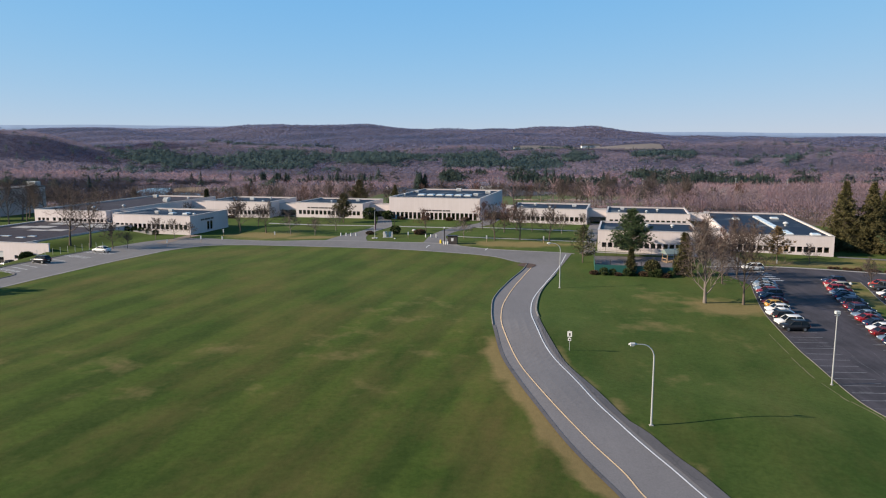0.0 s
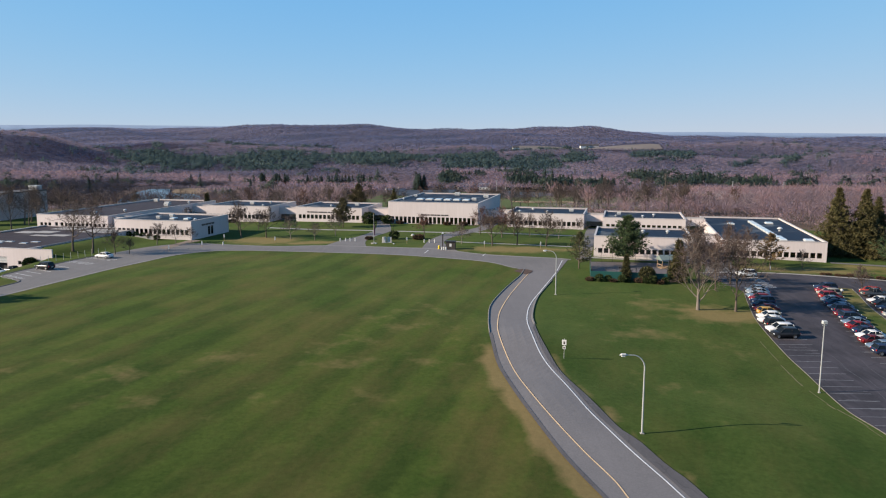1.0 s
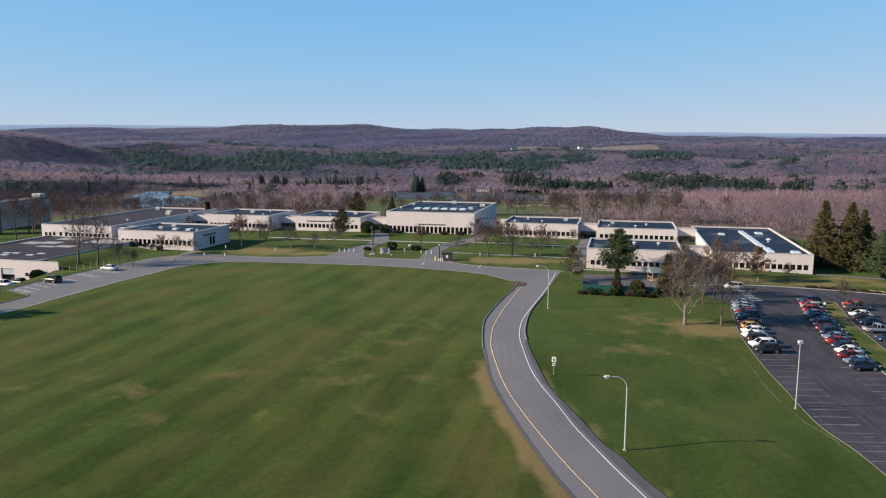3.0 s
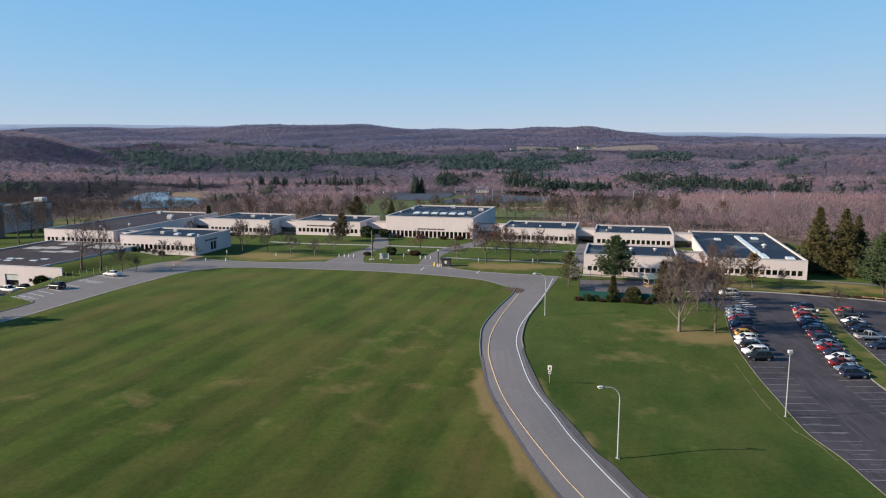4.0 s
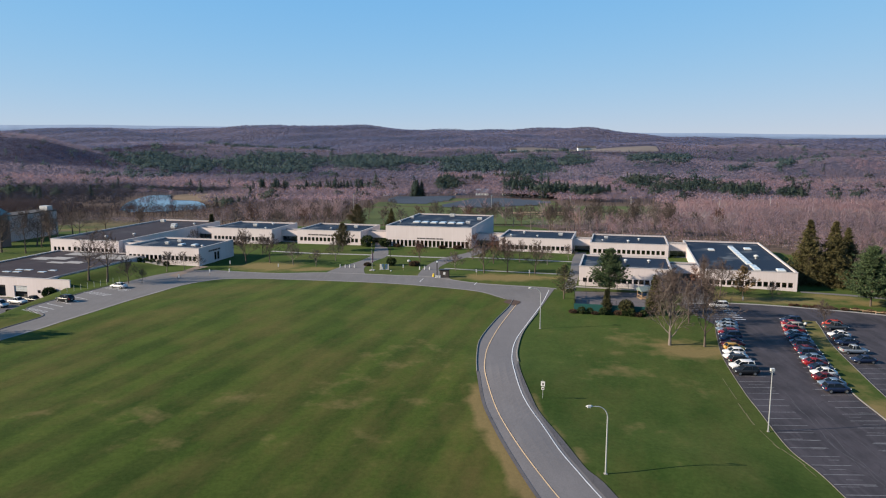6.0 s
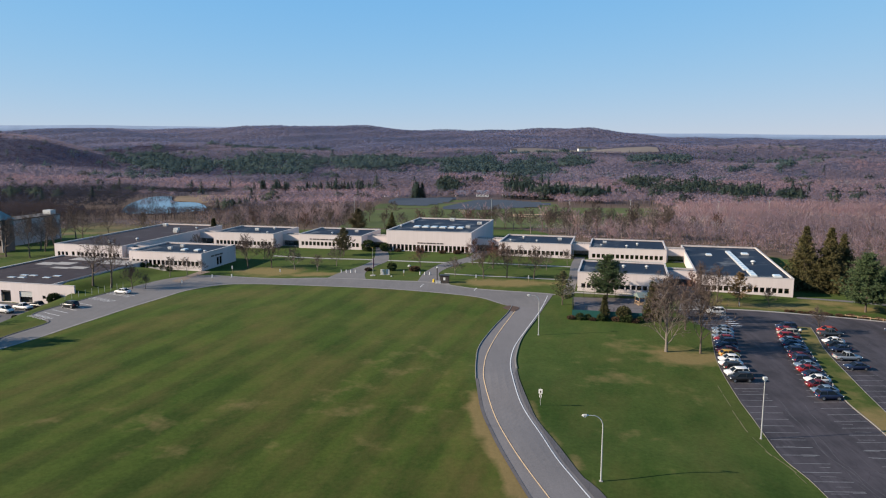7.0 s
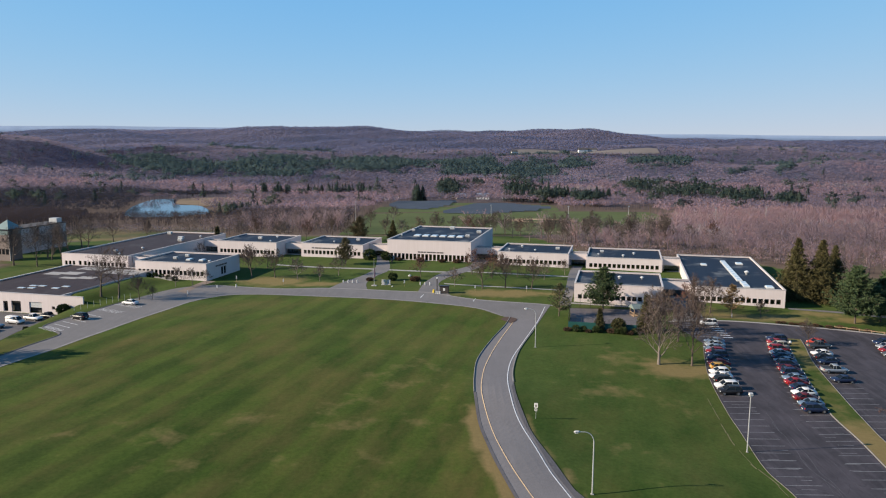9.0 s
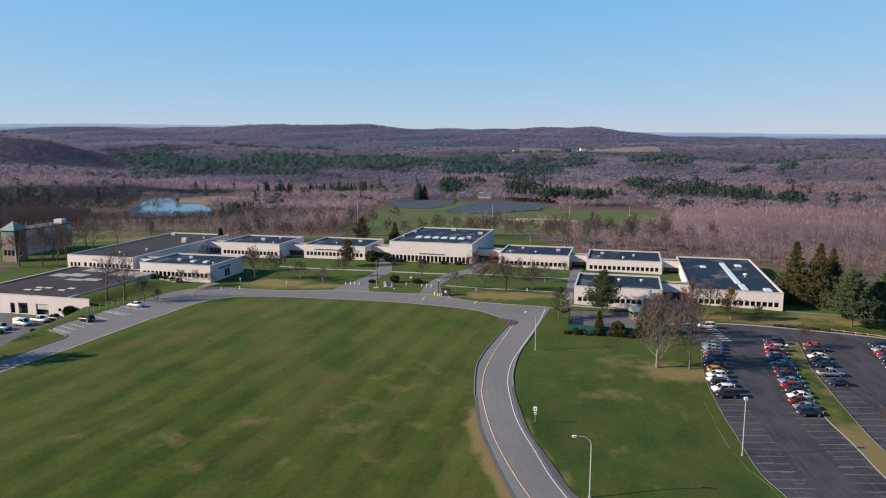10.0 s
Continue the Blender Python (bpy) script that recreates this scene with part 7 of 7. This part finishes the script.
def path_lamp(x, y, h):
    t = empty("path_lamp", stand(x, y), "slim dark lamp post on the lawn by the path", "lamp post")
    bm = bmesh.new()
    cylinder(bm, 0, 0, -0.1, h, 0.09, 0.06, 8)
    part("pole", bm, FRAME, t)
    bm = bmesh.new()
    tube(bm, ((0, 0, h), (0, 0, h + 0.15), (0, 0, h + 0.6), (0, 0, h + 0.75)), (0.1, 0.3, 0.34, 0.08), 10)
    part("lamp_head", bm, FRAME, t, "dark lantern head")


path_lamp(-14.6, 217.6, 5.2)


def notice_box():
    t = empty("notice_shelter", stand(2.6, 194.9, -10), "dark brown notice shelter with a white sheet by the drive", "shelter")
    part("body", boxes((-1.3, -0.6, 0.1, 1.3, 0.6, 2.15), bevel=0.03), DARK_BOX, t)
    part("roof", boxes((-1.5, -0.8, 2.15, 1.5, 0.8, 2.32), bevel=0.03), FRAME, t)
    part("sheet", boxes((-0.28, -0.64, 0.85, 0.32, -0.605, 1.65)), POST_WHITE, t, "white notice sheet")
    p = empty("warning_drum", stand(-0.6, 195.2), "yellow warning barrel beside the shelter", "barrel")
    bm = bmesh.new()
    tube(bm, ((0, 0, 0), (0, 0, 0.3), (0, 0, 0.7), (0, 0, 1.0)), (0.32, 0.3, 0.28, 0.25), 12)
    part("drum", bm, YELLOW, p)
    q = empty("timber_post", stand(0.4, 197.6), "weathered timber post with a lamp by the path", "post")
    part("post", boxes((-0.14, -0.14, -0.2, 0.14, 0.14, 3.8), bevel=0.02), DARK_BOX, q)
    part("lamp", boxes((-0.22, -0.22, 3.8, 0.22, 0.22, 4.15), bevel=0.04), LENS, q)
    for k in range(3):
        bollard(0.2 + 0.55 * k, 193.9 - 0.1 * k, 0.8)


notice_box()


def court_fence():
    """Chain link fence round the play court with a green windscreen on the lower half."""
    t = empty("court_fence", pose(0, 0, 0), "chain link fence with green windscreen round the play court", "fence")
    corners = [(33.4, 158.2), (37.3, 178.7), (57.2, 177.9), (49.6, 155.3), (33.4, 158.2)]
    screen = {0: 0.45, 3: 1.0, 2: 0.0, 1: 0.0}
    for k, (a, b) in enumerate(zip(corners, corners[1:])):
        a, b = Vector(a), Vector(b)
        n = max(2, round((b - a).length / 3))
        for i in range(n):
            p = a.lerp(b, i / n)
            z = ground_z(p.x, p.y)
            bm = bmesh.new()
            cylinder(bm, p.x, p.y, z - 0.2, z + 3.0, 0.04, 0.04, 6)
            part("fence_post", bm, FRAME, t)
            q = a.lerp(b, (i + 1) / n)
            zq = ground_z(q.x, q.y)
            bm = bmesh.new()
            for h in (3.0, 1.55, 0.1):
                tube(bm, ((p.x, p.y, z + h), (q.x, q.y, zq + h)), (0.025, 0.025), 4)
            L = (q - p).length
            d = (q - p) / L
            for s in np.arange(0.15, L, 0.3):
                for up in (1, -1):
                    x0, x1 = s, min(L, max(0, s + up * 1.4))
                    tube(bm, ((p.x + d.x * x0, p.y + d.y * x0, z + 0.1), (p.x + d.x * x1, p.y + d.y * x1, z + 0.1 + 2.9)), (0.006, 0.006), 3)
            part("mesh_panel", bm, CHAIN, t)
            if screen[k] and i / n < screen[k] or k == 3:
                sag = 0.03
                nrm = Vector((-d.y, d.x))
                link_mesh("windscreen", [(p.x + nrm.x * 0.05, p.y + nrm.y * 0.05, z + 0.12), (q.x + nrm.x * 0.05, q.y + nrm.y * 0.05, zq + 0.12), (q.x + nrm.x * 0.05, q.y + nrm.y * 0.05, zq + 1.9), (p.x + nrm.x * 0.05, p.y + nrm.y * 0.05, z + 1.9),
                                          (p.x - nrm.x * 0.0, p.y, z + 0.12), (q.x, q.y, zq + 0.12), (q.x, q.y, zq + 1.9), (p.x, p.y, z + 1.9)],
                          [(0, 1, 2, 3), (7, 6, 5, 4), (0, 4, 5, 1), (3, 2, 6, 7)], GREEN_SCREEN, t, "green fabric windscreen")


court_fence()


def picnic_shelter():
    t = empty("play_shelter", stand(54.6, 172.2, 10), "small timber shelter with a green gabled roof on the court", "shelter")
    for x in (-1.7, 1.7):
        for y in (-1.3, 1.3):
            part("post", boxes((x - 0.08, y - 0.08, -0.1, x + 0.08, y + 0.08, 2.2)), TIMBER, t)
    link_mesh("roof", [(-2.1, -1.7, 2.15), (2.1, -1.7, 2.15), (2.1, 1.7, 2.15), (-2.1, 1.7, 2.15), (-2.1, 0, 3.2), (2.1, 0, 3.2), (-2.1, -1.7, 2.05), (2.1, -1.7, 2.05), (2.1, 1.7, 2.05), (-2.1, 1.7, 2.05)],
              [(0, 1, 5, 4), (2, 3, 4, 5), (0, 4, 3), (1, 2, 5), (6, 9, 8, 7), (0, 6, 7, 1), (2, 8, 9, 3), (1, 7, 8, 2), (3, 9, 6, 0)], surface("dull_green_roof", (0.13, 0.16, 0.148), 0.6, 0.15, 0.4, 3.0), t, "dull grey-green gabled roof")
    part("deck", boxes((-2.0, -1.6, 0, 2.0, 1.6, 0.18)), TIMBER, t)
    for x0, y0, x1, y1 in ((-1.7, -1.34, 1.7, -1.26), (-1.74, -1.3, -1.66, 1.3), (1.66, -1.3, 1.74, 1.3)):
        part("rail", boxes((x0, y0, 0.8, x1, y1, 0.95)), TIMBER, t)
    b = empty("bench", stand(43.5, 170.5, 15), "low dark bench on the play court", "bench")
    part("seat", boxes((-0.9, -0.2, 0.42, 0.9, 0.2, 0.48)), DARK_BOX, b)
    for x in (-0.7, 0.7):
        part("leg", boxes((x - 0.04, -0.18, 0, x + 0.04, 0.18, 0.42)), FRAME, b)


picnic_shelter()

# thin posts with rails along the bank above the drive
for k in range(10):
    x, y = -94.8 + 1.45 * k * 0.62, 168.5 + 1.75 * k
    p = empty("fence_post", stand(x, y), "slim grey post on the bank beside the drive", "post", "posts along the drive")
    bm = bmesh.new()
    cylinder(bm, 0, 0, -0.2, 1.7, 0.05, 0.045, 6)
    part("post", bm, POLE, p)
# split rail along the far walk
for k in range(6):
    x, y = 103 + 2.6 * k, 163.6 - 1.0 * k
    p = empty("rail_fence", stand(x, y, -21), "low timber rail fence beside the parking lot", "fence", "timber rail fence")
    part("post", boxes((-0.1, -0.1, -0.2, 0.1, 0.1, 0.75), bevel=0.02), TIMBER, p)
    part("rail", boxes((0.1, -0.05, 0.4, 2.65, 0.05, 0.58), bevel=0.02), TIMBER, p)
for x, y in ((116.4, 159.9), (117.2, 159.6)):
    p = empty("yellow_bollard", stand(x, y), "yellow steel bollard at the end of the walk", "bollard")
    bm = bmesh.new()
    cylinder(bm, 0, 0, -0.2, 1.3, 0.12, 0.12, 10)
    part("post", bm, YELLOW, p)


# planter box before the wing
planter = empty("planter", stand(-88.0, 213.3, ANGLE), "low concrete planter before the wing", "planter")
part("trough", boxes((-3.2, -0.7, -0.2, 3.2, 0.7, 0.8), bevel=0.03), CONCRETE, planter)
part("soil", boxes((-3.0, -0.5, 0.8, 3.0, 0.5, 0.84)), DARK_BOX, planter)

# ---- far buildings and fields ----
PANEL = surface("solar_panel", (0.050, 0.058, 0.070), 0.5, 0.2, 0.05, 0.5, spec=0.2)
SIDING = surface("grey_siding", (0.40, 0.355, 0.34), 0.7, 0.15, 0.3, 3.0)
HOUSE_WHITE = surface("white_siding", (0.58, 0.58, 0.56), 0.7, 0.1, 0.5, 3.0)
SHINGLE = surface("roof_shingle", (0.055, 0.05, 0.05), 0.9, 0.2, 0.5, 4.0)
SLATE_BLUE = surface("blue_grey_roof", (0.16, 0.21, 0.27), 0.7, 0.15, 0.5, 4.0)


def solar_field():
    """Rows of tilted panel tables on posts."""
    vs, fs = [], []
    for y, poly in ((y, poly) for poly in ARRAYS for y in np.arange(648, 945, 9.0)):
        cuts = sorted(x0 + (y - y0) * (x1 - x0) / (y1 - y0) for (x0, y0), (x1, y1) in zip(poly, poly[1:] + poly[:1]) if (y0 > y) != (y1 > y))
        if len(cuts) < 2:
            continue
        x = cuts[0] + 3
        while x < cuts[-1] - 14:
            z = ground_z(x + 6, y)
            i = len(vs)
            vs += [(x, y - 2.6, z + 0.9), (x + 11.4, y - 2.6, z + 0.9), (x + 11.4, y + 2.6, z + 2.9), (x, y + 2.6, z + 2.9), (x, y - 2.6, z + 0.8), (x + 11.4, y - 2.6, z + 0.8), (x + 11.4, y + 2.6, z + 2.8), (x, y + 2.6, z + 2.8)]
            fs += [tuple(i + k for k in f) for f in ((0, 1, 2, 3), (7, 6, 5, 4), (0, 4, 5, 1), (1, 5, 6, 2), (2, 6, 7, 3), (3, 7, 4, 0))]
            for px in (x + 2, x + 9):
                j = len(vs)
                vs += [(px - 0.1, y, z - 0.3), (px + 0.1, y, z - 0.3), (px + 0.1, y, z + 1.8), (px - 0.1, y, z + 1.8)]
                fs.append((j, j + 1, j + 2, j + 3))
            x += 12
    tagged(link_mesh("solar_panels", vs, fs, PANEL), "rows of dark blue solar panels on a field", "solar panels", "", "stuff")


clearing("solar_ground", SOLAR, FIELD, 0.2, "mown grass under the solar panels")
solar_field()


def house(x, y, w, d, h, roof_h, turn, wall, roof, label, lift=0.0):
    t = empty("house", pose(x, y, ground_z(x, y) + lift, 0, 0, turn), label, "house")
    part("wall", boxes((-w / 2, -d / 2, -1.5, w / 2, d / 2, h)), wall, t)
    o = 0.5
    link_mesh("roof", [(-w / 2 - o, -d / 2 - o, h - 0.2), (w / 2 + o, -d / 2 - o, h - 0.2), (w / 2 + o, d / 2 + o, h - 0.2), (-w / 2 - o, d / 2 + o, h - 0.2), (-w / 2 - o, 0, h + roof_h), (w / 2 + o, 0, h + roof_h)],
              [(0, 1, 5, 4), (2, 3, 4, 5), (0, 4, 3), (1, 2, 5), (3, 2, 1, 0)], roof, t)
    n = max(2, int(w / 4))
    for k in range(n):
        x0 = -w / 2 + w * (k + 0.5) / n
        part("window", boxes((x0 - 0.6, -d / 2 - 0.06, 1.0, x0 + 0.6, -d / 2 + 0.02, 2.5)), CAR_GLASS, t)
    return t


house(-72, 1040, 16, 10, 4, 4, 10, HOUSE_WHITE, SHINGLE, "white farmhouse at the edge of the woods")
house(-58, 1050, 9, 8, 4, 3, 30, HOUSE_WHITE, SHINGLE, "small white outbuilding by the woods")
house(62, 1045, 18, 11, 4.5, 4.5, -5, HOUSE_WHITE, SLATE_BLUE, "white house with a blue-grey roof among pines")
house(30, 1050, 14, 10, 4, 4, 8, SIDING, SLATE_BLUE, "grey house behind pine trees")
house(96, 1050, 9, 8, 3.5, 3, 0, HOUSE_WHITE, SHINGLE, "small white house beside the field")
house(540, 2790, 34, 16, 9, 8, 5, HOUSE_WHITE, SHINGLE, "white farmhouse and barn on the far slope", 3)
house(575, 2800, 40, 14, 7, 6, 0, SIDING, SHINGLE, "long grey barn on the far slope", 3)
house(265, 2650, 22, 14, 7, 6, 10, HOUSE_WHITE, SHINGLE, "white farm building by the hay field", 3)


def arena():
    """Large grey metal-clad hall; one long ribbed wall faces the school."""
    a, b = Vector((-171.5, 276.0, 0)), Vector((-165.0, 303.0, 0))
    d = (b - a).normalized()
    turn = math.degrees(math.atan2(d.y, d.x))
    L = (b - a).length
    h = 10.3
    t = empty("arena", pose(a.x, a.y, ground_z(a.x, a.y), 0, 0, turn), "large grey metal-clad hall behind bare trees", "building")
    bm = boxes((0, 0, -2, L, 0.3, h), (0, 9, -2, L, 9.3, h), (0, 0.3, -2, 0.3, 9, h), (L - 0.3, 0.3, -2, L, 9, h))
    part("wall", bm, SIDING, t)
    bm = bmesh.new()
    for x in np.arange(0.5, L, 1.0):
        box(bm, x, -0.07, -1.5, x + 0.35, -0.002, h)
    part("siding_rib", bm, SIDING, t)
    part("roof", boxes((-0.3, -0.4, h, L + 0.3, 9.7, h + 0.35)), SHINGLE, t)
    part("penthouse", boxes((L - 4, 1.0, h + 0.35, L - 1, 5, h + 2.2), bevel=0.05), METAL_WHITE, t, "white rooftop box")
    c = empty("cupola_house", pose(-167.4, 264, ground_z(-167.4, 264), 0, 0, ANGLE) @ Matrix.Diagonal((0.78, 0.78, 1, 1)), "small building with a green pyramid roof", "building")
    part("wall", boxes((-3.8, -3.8, -2, 3.8, 3.8, 12.4)), surface("brown_siding", (0.15, 0.118, 0.105), 0.75, 0.2, 0.4, 3.0), c, "brown-grey clad wall")
    for x in (-3.9, 3.7):
        part("corner_board", boxes((x, -3.9, -2, x + 0.2, -3.81, 10.2)), METAL_WHITE, c, "white corner board")
    part("eaves", boxes((-4.5, -4.5, 12.2, 4.5, 4.5, 12.38)), SHINGLE, c, "dark eaves")
    part("finial", boxes((-0.12, -0.12, 15.6, 0.12, 0.12, 16.6), bevel=0.04), SHINGLE, c)
    part("band", boxes((-3.9, -3.9, 10.2, 3.9, 3.9, 11.8)), GREEN_ROOF, c, "green band under the eaves")
    link_mesh("roof", [(-4.6, -4.6, 12.4), (4.6, -4.6, 12.4), (4.6, 4.6, 12.4), (-4.6, 4.6, 12.4), (0, 0, 15.8)], [(0, 1, 4), (1, 2, 4), (2, 3, 4), (3, 0, 4), (3, 2, 1, 0)], GREEN_ROOF, c, "green pyramid roof")
    for k in range(3):
        part("window", boxes((-3.2 + 2.3 * k, -3.86, 2.5, -1.6 + 2.3 * k, -3.78, 4.6)), CAR_GLASS, c)


arena()
for x, y, s in ((-157, 276, 2), (-153, 292, 3), (-150, 262, 0), (-147, 285, 2), (-165, 245, 4)):
    again(ash, x, y, 60 * s, 0.8 + 0.07 * s, "tall bare tree behind the school")
for k in range(26):          # trees between the school and the sports field
    r_ = random.Random(k)
    x, y = -95 + 8.6 * k + r_.uniform(-3, 3), 322 + 10 * math.sin(k * 1.7) + r_.uniform(-6, 6) - (0.2 * max(0, -95 + 8.6 * k))
    if -30 < x < 45:
        y += 26
    again((small_b, red_a, small_a)[k % 3], x, y, 77 * k, (1.4, 1.15, 1.15)[k % 3] * r_.uniform(0.8, 1.1), "bare tree at the edge of the sports field")
for k in range(6):           # field floodlight poles
    x, y = (-62, 520) if k == 0 else (-10 + 42 * k, 395 + 30 * (k % 2))
    p = empty("floodlight_pole", stand(x, y), "tall slim floodlight pole beside the sports field", "pole", "sports field poles")
    bm = bmesh.new()
    cylinder(bm, 0, 0, -0.3, 15, 0.16, 0.1, 6)
    part("pole", bm, POLE, p)
    part("lamp_bank", boxes((-0.45, -0.15, 14.7, 0.45, 0.15, 15.2), bevel=0.03), METAL_GREY, p)


def utility_line():
    """Wooden poles with a crossarm behind the west wing, and the sagging wires between them."""
    tops = []
    for x, y, h in ((-84.1, 427.2, 9.5), (-75.5, 425.5, 9.0), (-39.9, 361.8, 15.5), (-1.5, 469.8, 7.5), (103.0, 334.0, 17.0)):
        p = empty("utility_pole", stand(x, y), "slim weathered wooden utility pole behind the school", "pole", "utility poles")
        bm = bmesh.new()
        cylinder(bm, 0, 0, -0.3, h, 0.19, 0.12, 7)
        part("pole", bm, BARK, p)
        part("crossarm", boxes((-1.0, -0.06, h - 0.7, 1.0, 0.06, h - 0.55)), BARK, p)
        tops.append(Vector((x, y, ground_z(x, y) + h - 0.55)))
    for a, b in (tops[:2], tops[1:3]):
        w = empty("overhead_wire", pose(*a), "thin dark overhead wire between utility poles", "wire")
        bm = bmesh.new()
        for off in (-0.8, 0.8):
            tube(bm, [(b - a) * u + Vector((off, 0, -4.0 * u * (1 - u) * 0.9)) for u in (0, 0.2, 0.4, 0.6, 0.8, 1.0)], [0.03] * 6, 4)
        part("cable", bm, FRAME, w)


utility_line()
